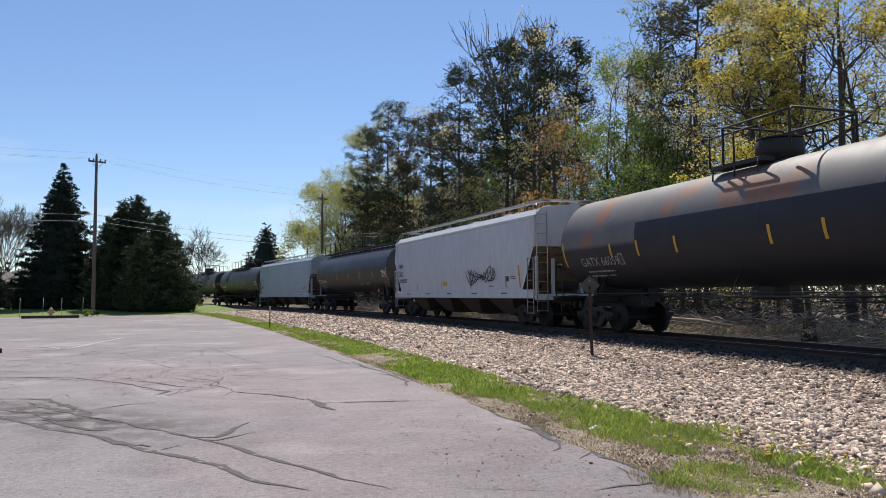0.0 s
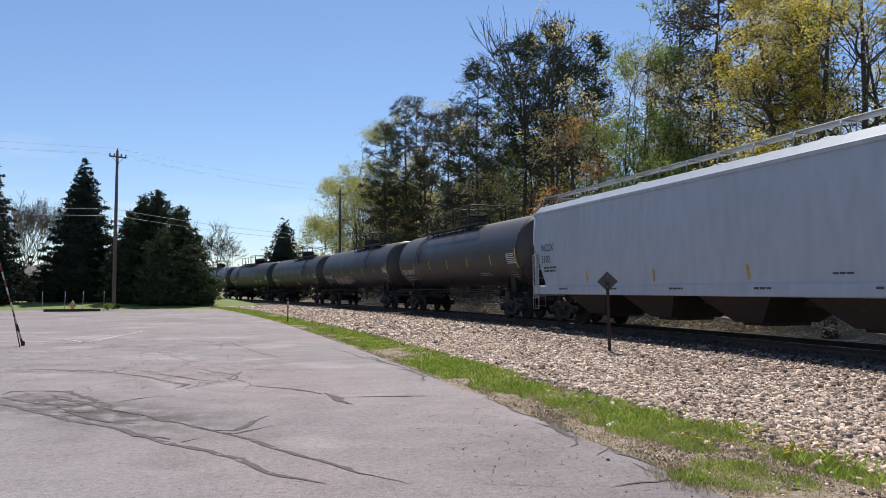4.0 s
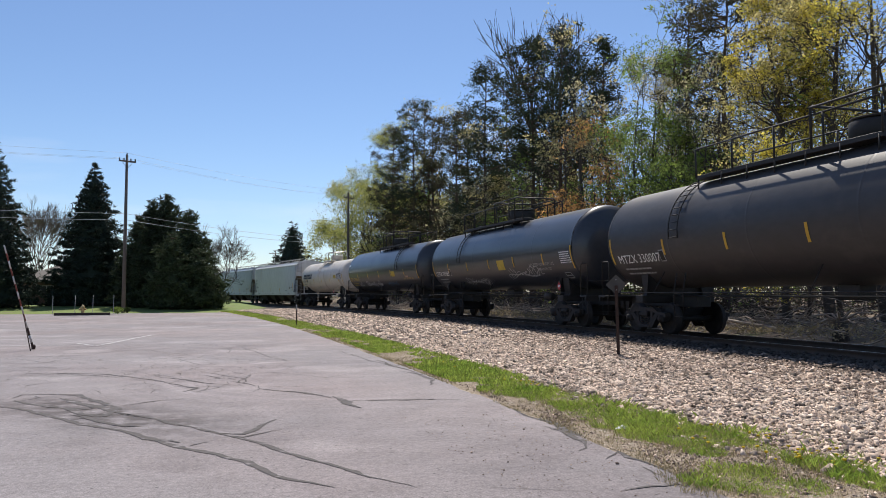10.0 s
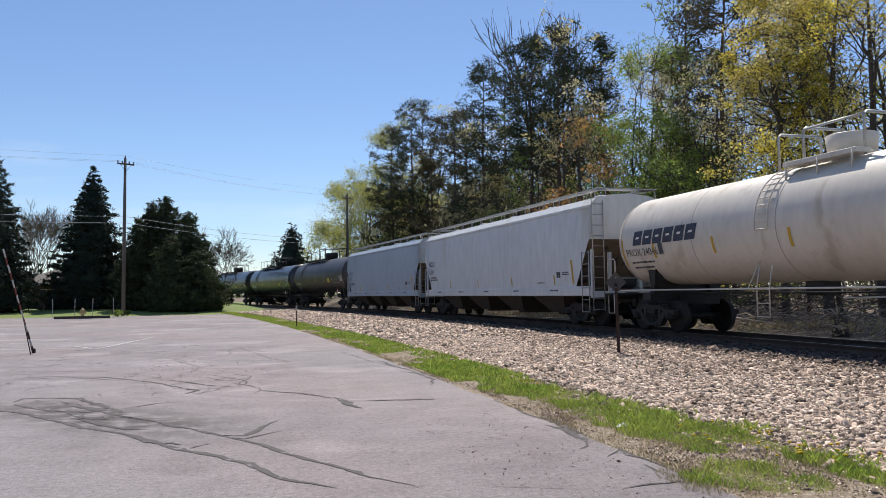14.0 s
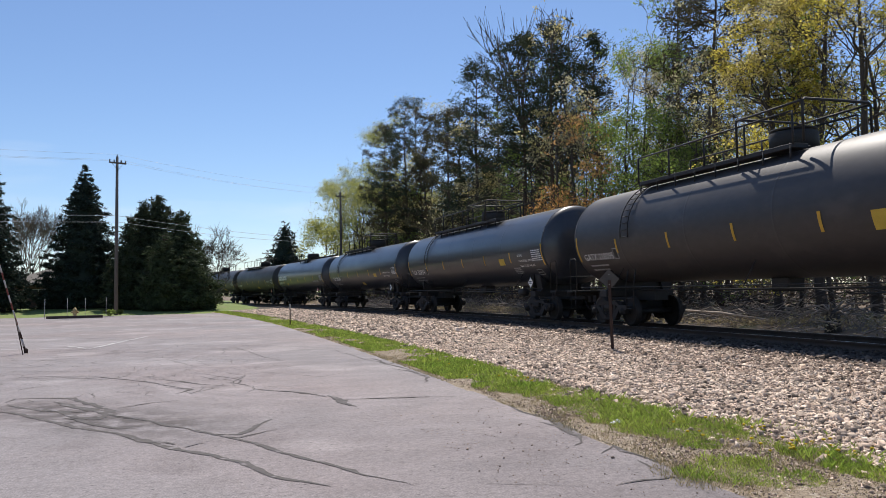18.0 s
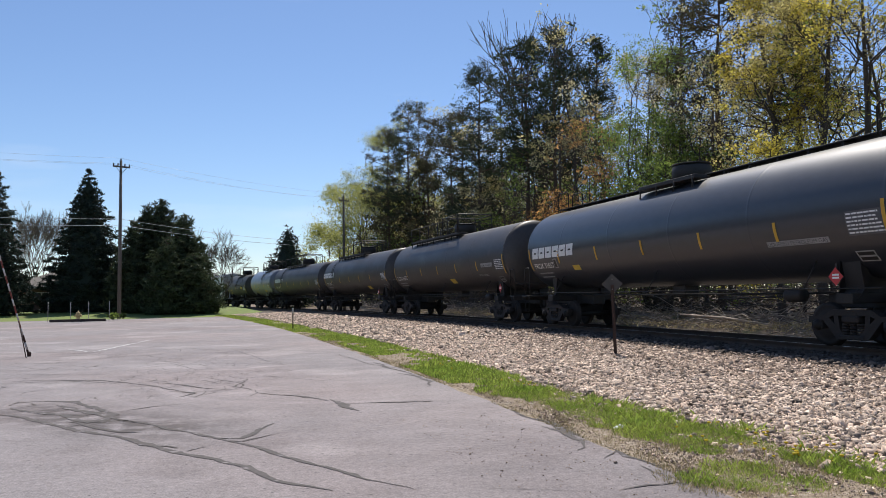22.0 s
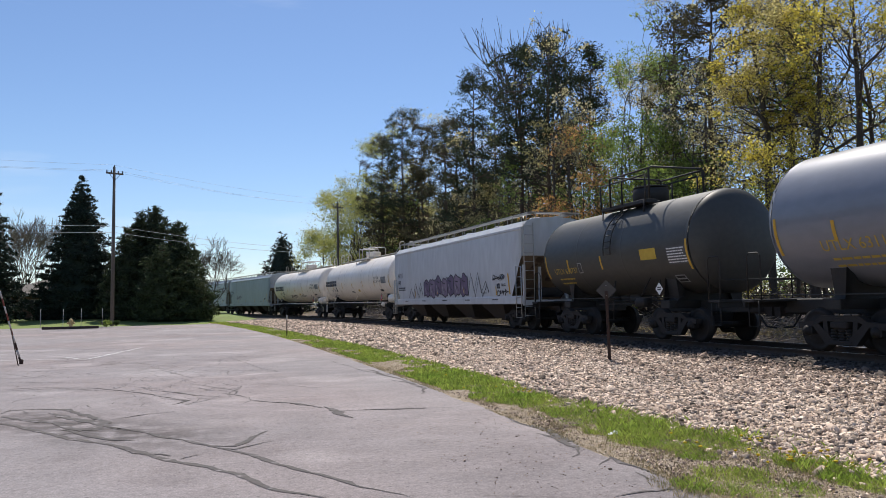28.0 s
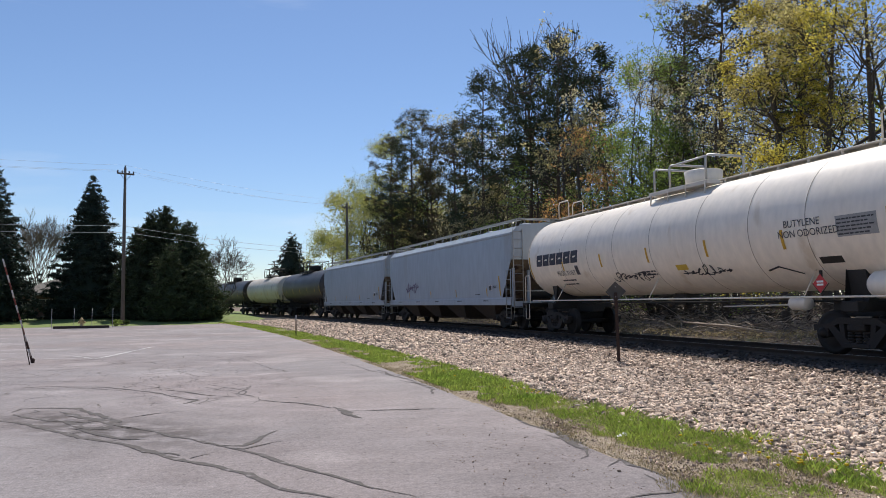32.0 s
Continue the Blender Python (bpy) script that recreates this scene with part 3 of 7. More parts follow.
SEAMS = (
    (0.075, [(-3.55, 12.59), (-3.14, 12.06), (-2.23, 10.89), (-1.22, 9.51), (-0.36, 8.21), (0.11, 7.55), (0.39, 6.88), (0.65, 6.48), (0.85, 6.24)]),
    (0.060, [(-1.52, 11.14), (-0.77, 10.07), (-0.18, 9.12), (0.26, 8.44), (0.60, 7.61), (0.90, 7.04), (1.14, 6.62), (1.37, 6.26), (1.51, 6.01)]),
    (0.130, [(-0.26, 9.24), (0.09, 9.07), (0.30, 9.61), (0.55, 10.04)]),
    (0.100, [(-0.10, 9.01), (0.12, 8.84), (0.40, 9.09), (0.61, 9.24)]),
    (0.090, [(0.38, 13.20), (0.89, 12.66), (1.32, 12.04), (1.44, 11.70)]),
    (0.170, [(1.41, 11.88), (1.51, 11.37), (1.55, 10.94), (1.70, 10.48)]),
    (0.070, [(1.61, 11.40), (2.42, 11.23), (3.43, 10.97)]),
    (0.070, [(-1.61, 11.82), (-1.13, 12.13), (-0.62, 12.35)]),
    (0.100, [(-3.33, 13.13), (-3.23, 13.53), (-2.87, 13.47), (-2.43, 13.29), (-2.03, 12.42), (-1.62, 11.56), (-1.61, 10.88), (-1.94, 11.13), (-2.34, 11.84), (-2.80, 12.29), (-3.20, 12.81), (-3.33, 13.13)]),
    (0.140, [(-2.67, 12.98), (-2.30, 12.34), (-1.86, 11.65), (-1.52, 11.14), (-1.15, 10.62)]),
    (0.120, [(-2.34, 11.84), (-2.02, 11.55), (-1.77, 11.95)]),
    (0.100, [(-2.03, 10.68), (-1.81, 11.07), (-1.50, 11.01)]),
    (0.100, [(-2.16, 11.15), (-1.75, 10.49), (-1.37, 10.04), (-0.91, 9.82)]),
    (0.160, [(-1.29, 9.50), (-0.98, 9.04), (-0.71, 8.86), (-0.52, 8.56)]),
    (0.090, [(-0.51, 8.52), (-0.38, 8.66), (-0.24, 8.73)]),
    (0.100, [(-1.09, 14.12), (-0.69, 13.65), (-0.80, 13.23), (-0.90, 13.09)]),
    (0.070, [(-0.16, 14.47), (0.20, 13.94), (0.36, 13.50)]),
    (0.080, [(-0.11, 15.22), (0.14, 14.69), (0.14, 14.01)]),
    (0.090, [(3.26, 15.42), (3.44, 14.62), (3.50, 13.63), (3.30, 12.98), (3.09, 12.75)]),
    (0.070, [(3.23, 18.04), (3.24, 16.81), (3.40, 15.73), (3.53, 14.72)]),
    (0.120, [(3.55, 8.56), (3.62, 8.17), (3.56, 7.54), (3.43, 7.25), (3.21, 7.09)]),
    (0.070, [(3.62, 9.86), (3.66, 9.30), (3.72, 8.67), (3.71, 8.14), (3.75, 7.47), (3.62, 6.72), (3.70, 6.42), (3.69, 5.99)]),
    (0.060, [(3.43, 6.72), (3.70, 6.99), (3.73, 6.86)]),
    (0.090, [(3.05, 5.62), (3.33, 5.73), (3.57, 5.75), (3.62, 5.52)]),
    (0.070, [(3.59, 6.33), (3.54, 6.04), (3.65, 5.92)]),
    (0.060, [(3.66, 9.98), (3.65, 9.70), (3.81, 9.69)]),
    (0.050, [(-4.44, 17.00), (-3.72, 17.14), (-2.43, 16.37), (-1.52, 15.06), (-0.73, 13.76)]),
    (0.050, [(-1.54, 15.85), (-0.64, 14.46), (0.13, 13.70)]))
for i, (width, pts) in enumerate(SEAMS):
    band("crack_sealer", width, pts, "sealer", 0.0044 + 0.0003 * (i % 8), "dark worn crack sealer", 100 + i)
band("crack", 0.026, [(-4.5, 16.76), (-3.29, 16.76), (-1.87, 15.54)], "crack", 0.0040, "thin dark crack", 200)
band("crack", 0.022, [(-5.07, 18.83), (-2.6, 17.77)], "crack", 0.0043, "thin dark crack", 201)
band("crack", 0.022, [(-0.8, 16.67), (-0.01, 15.04), (0.26, 15.59), (-0.08, 14.12), (0.18, 13.54)], "crack", 0.0046, "thin dark crack", 202)
band("crack", 0.022, [(-0.75, 16.08), (-0.31, 14.92), (0.3, 14.95)], "crack", 0.0049, "thin dark crack", 203)
band("crack", 0.019, [(-0.03, 24.5), (0.8, 19.55), (1.26, 18.14)], "crack", 0.0052, "thin dark crack", 204)
band("crack", 0.019, [(-5.33, 21.2), (-4.34, 19.64), (-4.04, 21.2)], "crack", 0.0055, "thin dark crack", 205)
band("crack", 0.022, [(-2.43, 19.13), (-1.65, 20.21), (-0.75, 17.95), (-0.01, 18.48)], "crack", 0.0040, "thin dark crack", 206)
band("crack", 0.015, [(-7.48, 35.65), (-4.12, 35.79), (-2.17, 34.74)], "crack", 0.0043, "thin dark crack", 207)
band("crack", 0.022, [(2.72, 21.36), (3.04, 17.66), (3.7, 15.83)], "crack", 0.0046, "thin dark crack", 208)
band("crack", 0.022, [(-2.84, 24.73), (-1.64, 26.34), (-0.36, 24.06), (1.01, 24.76)], "crack", 0.0049, "thin dark crack", 209)
band("crack", 0.022, [(-2.13, 8.03), (-1.85, 8.05), (-1.63, 8.14)], "crack", 0.0052, "thin dark crack", 210)
band("crack", 0.022, [(3.05, 15.64), (3.49, 14.72)], "crack", 0.0055, "thin dark crack", 211)
band("crack", 0.022, [(1.57, 5.86), (1.72, 5.65)], "crack", 0.0040, "thin dark crack", 212)
band("crack", 0.022, [(1.95, 6.08), (2.41, 5.88), (2.75, 5.54)], "crack", 0.0043, "thin dark crack", 213)
band("crack", 0.015, [(-8.52, 31.55), (-6.53, 33.05), (-3.38, 29.43)], "crack", 0.0046, "thin dark crack", 214)
band("crack", 0.019, [(-2.01, 21.21), (-1.09, 19.72), (-0.62, 21.83)], "crack", 0.0049, "thin dark crack", 215)
band("crack", 0.019, [(-3.91, 22.71), (-2.51, 23.2), (-1.01, 20.75)], "crack", 0.0052, "thin dark crack", 216)
band("crack", 0.019, [(0.87, 15.65), (1.65, 14.59), (2.4, 15.24)], "crack", 0.0055, "thin dark crack", 217)
band("crack", 0.022, [(3.52, 6.1), (3.65, 5.86), (3.66, 5.38)], "crack", 0.0040, "thin dark crack", 218)
band("crack", 0.015, [(-3.67, 44.37), (-0.61, 39.73), (1.2, 36.04)], "crack", 0.0043, "thin dark crack", 219)
band("painted_line", 0.10, [(-5.25, 27.47), (-4.23, 25.45)], "line", 0.0062, "faded white bay marking", 300)
band("painted_line", 0.10, [(-4.23, 25.45), (-3.15, 32.22)], "line", 0.0065, "faded white bay marking", 301)
band("painted_line", 0.07, [(-7.92, 26.92), (-4.45, 25.87)], "line", 0.0068, "faded white bay marking", 302)
band("painted_line", 0.06, [(-8.83, 30.34), (-6.37, 29.76)], "line", 0.0071, "faded white bay marking", 303)
band("painted_line", 0.05, [(-6.81, 35.54), (-3.47, 34.06)], "line", 0.0074, "faded white bay marking", 304)

# fine map cracks over the middle of the car park
rng = random.Random(31)
for k in range(330):
    x, y = rng.uniform(-11, 1.0), 13 + 13 * rng.random()
    a = rng.uniform(0, 6.28) if k % 3 else rng.gauss(0, 0.3)
    pts = [(x, y)]
    for i in range(rng.randint(3, 6)):
        a += rng.gauss(0, 1.0)
        x, y = x + math.cos(a) * rng.uniform(0.1, 0.35), y + math.sin(a) * rng.uniform(0.15, 0.5)
        pts.append((x, y))
    band("crack", rng.uniform(0.014, 0.03), pts, "crack", 0.0035, "thin dark crack", 400 + k)

# verge between asphalt and ballast, ballast shoulder, forest floor
S_NEAR = [-40 + 0.5 * i for i in range(300)] + [110 + 4 * i for i in range(70)]
solid("verge", ribbon(S_NEAR, [(-9.72, -0.02), (-9.55, 0.004), (-9.3, 0.012), (-8.7, 0.015), (-7.6, 0.02)], 0.035, 2), M["verge"], "bare soil verge under grass beside the ballast", "verge", kind="structure")
solid("ballast_bed", ribbon(S_NEAR, [(-8.25, -0.02), (-7.9, 0.03), (-6, 0.06), (-4, 0.09), (-2.6, 0.14), (-1.7, 0.19), (0, 0.20), (1.7, 0.19), (2.8, 0.05), (4.2, -0.04)], 0.03, 3),
      M["ballast"], "crushed stone ballast bed of the railway", "ballast", kind="structure")
solid("forest_floor", ribbon(S_NEAR[::2], [(3.6, -0.03), (5.5, 0.05), (8, 0.4), (11, 0.75), (16, 1.0), (25, 1.1), (60, 1.2), (120, 1.2)], 0.08, 4), M["litter"],
      "leaf litter and soil under the trees beyond the track", "forest floor", kind="structure")

# a strip darker than the ballast bed around it
solid("track_bed", ribbon(S_NEAR, [(-1.9, 0.186), (-1.4, 0.205), (1.4, 0.205), (1.9, 0.186)], 0.01, 6), M["bedbrown"], "dark brown ballast between the rails", "ballast", kind="structure")

# ---------------------------------------------------------------- track
track = thing("railway_track", "single railway track of rusty rails on dark timber ties", "railway track", kind="structure")
RAIL = [(-0.07, 0), (0.07, 0), (0.07, 0.012), (0.012, 0.03), (0.012, 0.125), (0.036, 0.135), (0.036, 0.168), (0.026, 0.172), (-0.026, 0.172), (-0.036, 0.168), (-0.036, 0.135), (-0.012, 0.125), (-0.012, 0.03), (-0.07, 0.012)]
S_RAIL = [-60 + 2.0 * i for i in range(150)]
for side in (-1, 1):
    sec = [(side * 0.753 + o, RAIL_Z - 0.172 + z) for o, z in RAIL]
    part("rail", ribbon(S_RAIL, sec + sec[:1]), M["rail"], track)
    part("rail_head", ribbon(S_RAIL, [(side * 0.753 - 0.026, RAIL_Z + 0.0005), (side * 0.753 + 0.026, RAIL_Z + 0.0005)]), M["railtop"], track, "polished running surface")
tie = Geo().box((0, 0, 0), (2.59, 0.23, 0.17), 0.012).mesh("tie")
tie.materials.append(M["tie"])
for i in range(230):
    s = -4 + 0.52 * i
    ob = new("tie", tie)
    ob.parent = track
    ob.matrix_basis = Matrix.Translation(on_track(s, rng.uniform(-0.03, 0.03), RAIL_Z - 0.172 - 0.087)) @ pose(0, 0, 0, 0, 0, math.degrees(turn_at(s)) + rng.uniform(-1, 1))

# ballast stones
STONE = np.array([(x, y, z) for x in (-1, 1) for y in (-1, 1) for z in (-1, 1)], dtype=np.float32)
STONE_F = np.array([(0, 1, 3, 2), (4, 6, 7, 5), (0, 4, 5, 1), (2, 3, 7, 6), (1, 5, 7, 3)])


def stones(count, s0, s1, o0, o1, size, zfun, seed, power=1.0):
    r = np.random.RandomState(seed)
    s = s0 + (s1 - s0) * r.rand(count) ** power
    o = o0 + (o1 - o0) * r.rand(count)
    th = np.interp(s, _s, _th)
    x, y = np.interp(s, _s, _tx) + o * np.cos(th), np.interp(s, _s, _ty) + o * np.sin(th)
    z = zfun(o)
    sz = size * r.lognormal(0, 0.32, count)
    sh = STONE[None] * (0.35 + 0.8 * r.rand(count, 8, 3))
    sh *= np.array([1.05, 0.95, 0.92]) * (0.75 + 0.5 * r.rand(count, 1, 3))
    a, b = r.rand(count) * 6.28, r.normal(0, 0.55, count)
    ca, sa, cb, sb = np.cos(a), np.sin(a), np.cos(b), np.sin(b)
    sh = np.stack([sh[..., 0], sh[..., 1] * cb[:, None] - sh[..., 2] * sb[:, None], sh[..., 1] * sb[:, None] + sh[..., 2] * cb[:, None]], -1)
    X = sh[..., 0] * ca[:, None] - sh[..., 1] * sa[:, None]
    Y = sh[..., 0] * sa[:, None] + sh[..., 1] * ca[:, None]
    Z = sh[..., 2]
    P = np.stack([X, Y, Z], -1) * (sz[:, None, None] / 2)
    P += np.stack([x, y, z + sz * 0.16], -1)[:, None, :]
    F = (STONE_F[None] + (np.arange(count) * 8)[:, None, None]).reshape(-1, 4)
    return quads("stones", P.reshape(-1, 3), F)


def bed_height(o):
    return np.interp(o, [-8.25, -7.9, -6, -4, -2.6, -1.7, 0, 1.7, 2.8, 4.2], [-0.02, 0.03, 0.06, 0.09, 0.14, 0.19, 0.20, 0.19, 0.05, -0.04])


solid("ballast_stones", stones(100000, 3.0, 25, -8.0, -2.7, 0.036, bed_height, 11, 1.25), M["stone"], "loose pinkish-grey crushed stones beside the track", "ballast", kind="stuff")
solid("ballast_stones", stones(20000, 25, 75, -8.0, -2.7, 0.070, bed_height, 12, 1.3), M["stone"], "loose pinkish-grey crushed stones farther along the track", "ballast", kind="stuff")
solid("ballast_stones", stones(22000, 3, 55, -4.9, -1.9, 0.048, bed_height, 15, 1.2), M["stonebrown"], "rust-brown crushed stones beside the rails", "ballast", kind="stuff")
# dark brown stones whose tone also paints the shadow beside the near rail
solid("ballast_stones", stones(15000, 3, 60, -2.5, 3.2, 0.060, bed_height, 13), M["stonedark"], "dark brown crushed stones between and beside the rails, darkened further as train shade", "ballast", kind="stuff")
solid("loose_grit", stones(9000, 3.0, 13, -9.5, -7.7, 0.014, lambda o: 0.012 + 0 * o, 18, 1.3), M["stonebrown"], "brown grit and small stones on the bare verge", "grit", kind="stuff")
solid("loose_grit", stones(1800, 3.0, 15, -9.4, -7.8, 0.016, lambda o: 0.012 + 0 * o, 19, 1.3), M["stone"], "pale small stones on the bare verge", "grit", kind="stuff")
solid("loose_grit", stones(600, 3.5, 10, -11.2, -9.35, 0.009, lambda o: 0.001 + 0 * o, 16, 1.3), M["stonebrown"], "grit and crumbs of asphalt along the broken edge", "grit", kind="stuff")
solid("ballast_stones", stones(450, 2.0, 22, -8.6, -7.9, 0.05, lambda o: 0.005 + 0 * o, 14), M["stone"], "scattered crushed stones on the grass verge", "ballast", kind="stuff")


# grass of the verge
def blades(count, s0, s1, o0, o1, h, seed, power=1.6, clump=0.55, zed=0.0):
    r = np.random.RandomState(seed)
    k = count * 3
    s = s0 + (s1 - s0) * r.rand(k) ** power
    o = o0 + (o1 - o0) * r.rand(k)
    th = np.interp(s, _s, _th)
    x, y = np.interp(s, _s, _tx) + o * np.cos(th), np.interp(s, _s, _ty) + o * np.sin(th)
    keep = np.array([noise.noise((a * 0.55, b * 0.30, seed)) * 0.8 + noise.noise((a * 2.2, b * 2.2, seed)) * 0.55 for a, b in zip(x, y)]) > (clump - 0.5 + (r.rand(k) - 0.5) * 0.35)
    x, y = x[keep][:count], y[keep][:count]
    n = len(x)
    hh = h * r.lognormal(-0.1, 0.35, n)
    a = r.rand(n) * 6.28
    w = 0.0022 + 0.0026 * r.rand(n) + 0.00036 * np.hypot(x, y)
    lean = hh * (0.2 + 0.5 * r.rand(n))
    dx, dy, bx, by = np.cos(a) * w, np.sin(a) * w, -np.sin(a) * lean, np.cos(a) * lean
    P = np.stack([np.stack([x - dx, y - dy, zed + 0 * x], -1), np.stack([x + dx, y + dy, zed + 0 * x], -1),
                  np.stack([x + bx * 0.4 + dx * 0.7, y + by * 0.4 + dy * 0.7, zed + hh * 0.65], -1), np.stack([x + bx, y + by, zed + hh], -1)], 1)
    return quads("blades", P.reshape(-1, 3), (np.arange(n) * 4)[:, None] + np.array([[0, 1, 2, 3]]))


TUFTS = [(5.00, 7.96, 0.82, 0.92), (4.78, 8.99, 0.53, 1.28), (5.35, 7.93, 0.35, 0.76), (5.21, 6.75, 0.17, 0.41), (4.12, 5.66, 0.42, 0.40), (4.28, 5.34, 0.29, 0.29), (5.31, 5.71, 0.36, 0.63), (5.23, 5.27, 0.30, 0.54), (5.79, 6.71, 0.10, 0.29), (4.71, 10.51, 0.49, 0.68), (4.47, 11.33, 0.43, 0.63), (4.48, 6.71, 0.16, 0.20), (4.51, 7.18, 0.17, 0.23)]


def patches(count, h, seed, wide=1.12):
    """Blades in the tufts of the near verge, thinning towards their rims."""
    r = np.random.RandomState(seed)
    area = np.array([a * b for x, y, a, b in TUFTS])
    idx = r.choice(len(TUFTS), count, p=area / area.sum())
    t = np.array(TUFTS)[idx]
    rad, ang = np.sqrt(r.rand(count)) * wide, r.rand(count) * 6.28
    x, y = t[:, 0] + t[:, 2] * rad * np.cos(ang), t[:, 1] + t[:, 3] * rad * np.sin(ang)
    keep = np.array([noise.noise((a * 2.4, b * 2.4, seed)) * 0.8 + noise.noise((a * 7, b * 7, seed)) * 0.5 for a, b in zip(x, y)]) + (wide - 0.27 - rad) * 0.9 > -0.22 + (r.rand(count) - 0.5) * 0.3
    x, y = x[keep], y[keep]
    n = len(x)
    hh = h * r.lognormal(-0.1, 0.45, n) * np.array([0.8 + 0.7 * noise.noise((a * 1.3, b * 1.3, 4.0)) for a, b in zip(x, y)])
    a, w, lean = r.rand(n) * 6.28, 0.0013 + 0.0016 * r.rand(n), hh * (0.15 + 0.75 * r.rand(n))
    dx, dy, bx, by = np.cos(a) * w, np.sin(a) * w, -np.sin(a) * lean, np.cos(a) * lean
    zed = 0.004 * np.ones(n)
    Q = np.stack([np.stack([x - dx, y - dy, zed], -1), np.stack([x + dx, y + dy, zed], -1),
                  np.stack([x + bx * 0.4 + dx * 0.7, y + by * 0.4 + dy * 0.7, zed + hh * 0.65], -1), np.stack([x + bx, y + by, zed + hh], -1)], 1)
    return quads("blades", Q.reshape(-1, 3), (np.arange(n) * 4)[:, None] + np.array([[0, 1, 2, 3]]))


solid("verge_grass", patches(150000, 0.037, 24, 1.25), M["blade"], "bright green grass tufts between bare soil patches", "grass", kind="stuff")
solid("verge_grass", blades(56000, 11.5, 32, -9.45, -7.95, 0.052, 21, 1.4, 0.58), M["blade"], "tufts of bright green grass along the asphalt edge", "grass", kind="stuff")
solid("verge_grass", blades(30000, 28, 75, -9.55, -8.1, 0.06, 22, 1.2, 0.46), M["blade"], "green grass strip along the far asphalt edge", "grass", kind="stuff")
solid("dry_grass", blades(52000, 3.0, 34, -9.6, -7.7, 0.022, 23, 1.5, 0.28), M["dry"], "thin dry straw between the grass tufts", "grass", kind="stuff")

solid("dry_grass", patches(60000, 0.030, 25, 1.75), M["dry"], "dry straw round the grass tufts", "grass", kind="stuff")
solid("verge_grass", patches(11000, 0.030, 26, 1.5), M["blade"], "thin short grass round the tufts", "grass", kind="stuff")

# ---------------------------------------------------------------- trees
def scatter(points, count, spread, size, seed, shape="leaf", tight=0.45, fold=7):
    """Small leaves (diamonds) or needle tufts, gathered in clumps round points."""
    r = np.random.RandomState(seed)
    pts = np.asarray(points, dtype=np.float32)
    k = max(40, count // fold)
    mid = pts[r.randint(0, len(pts), k)] + r.normal(0, 1, (k, 3)) * np.array([spread, spread, spread * 0.7])
    weight = r.lognormal(0, 0.5, k)
    idx = r.choice(k, count, p=weight / weight.sum())
    off = r.normal(0, 1, (count, 3)) * np.array([1, 1, 0.7]) * spread * tight
    c = mid[idx] + off
    u = r.normal(0, 1, (count, 3)) + off * (1.6 / (spread * tight))
    u /= np.linalg.norm(u, axis=1)[:, None]
    w = r.normal(0, 1, (count, 3))
    w -= (w * u).sum(1)[:, None] * u
    w /= np.linalg.norm(w, axis=1)[:, None]
    sz = (size * r.lognormal(0, 0.3, count))[:, None]
    kk = {"leaf": 0.34, "needle": 0.13, "sprig": 0.085}[shape]
    P = np.stack([c - u * sz * 0.5, c + w * sz * kk, c + u * sz * 0.5, c - w * sz * kk], 1)
    return P.reshape(-1, 3)


def limb(geo, p, d, length, r, rng, depth, ends, up=0.25, gnarl=0.25, seg=4, split=(2, 3), ratio=0.68, twigs=0):
    """A tapered limb that forks; its twig ends are gathered in ends."""
    pts, q, dd = [p], p, d.copy()
    k = 3 if depth > 1 else 2
    for i in range(k):
        dd = (dd + Vector((rng.gauss(0, gnarl), rng.gauss(0, gnarl), rng.gauss(0, gnarl) + up * 0.3))).normalized()
        q = q + dd * (length / k)
        pts.append(q)
    r = max(r, 0.016)
    r1 = r * (0.62 if depth > 0 else 0.5)
    geo.tube(pts, [r + (r1 - r) * i / k for i in range(k + 1)], seg if depth > 1 else 4 if depth > 0 else 3, cap=False)
    if depth <= 1:
        ends += [pts[-1], (pts[-1] + pts[-2]) / 2]
    elif twigs:
        ends += pts[1:]
    if depth == 0:
        for i in range(2 if twigs else 0):
            b = pts[0].lerp(pts[-1], rng.uniform(0.3, 1.0))
            e = (dd + Vector((rng.gauss(0, 0.5), rng.gauss(0, 0.5), rng.gauss(0.15, 0.4)))).normalized()
            geo.tube([b, b + e * length * rng.uniform(0.5, 1.0)], [max(r1, 0.012), max(r1 * 0.4, 0.006)], 3, cap=False)
        return
    for i in range(rng.randint(*split) + (1 if depth > 2 else 0)):
        a = rng.uniform(0, 6.28)
        side = dd.orthogonal().normalized()
        side.rotate(Matrix.Rotation(a, 3, dd))
        nd = (dd * rng.uniform(0.5, 1.0) + side * rng.uniform(0.45, 0.95)).normalized()
        base = pts[-1] if rng.random() < 0.6 else pts[-2].lerp(pts[-1], rng.random())
        limb(geo, base, nd, length * ratio * rng.uniform(0.75, 1.15), r1 * 0.85, rng, depth - 1, ends, up, gnarl, seg, split, ratio, twigs)


def spray(geo, ends, count, length, width, rng, rise=0.25):
    """Fine twigs that start at the twig ends and fork from one another."""
    pool = list(ends)
    v, f = [], []
    for i in range(count):
        p = pool[rng.randrange(len(pool))]
        d = Vector((rng.gauss(0, 1), rng.gauss(0, 1), rng.gauss(rise, 0.8))).normalized()
        q = p + d * length * rng.uniform(0.5, 1.2)
        w = Vector((rng.gauss(0, 1), rng.gauss(0, 1), rng.gauss(0, 1))).cross(d).normalized() * width
        v += [p - w, p + w, q]
        f.append((3 * i, 3 * i + 1, 3 * i + 2))
        if i % 2:
            pool.append(p.lerp(q, 0.75))
    geo.add(v, f)


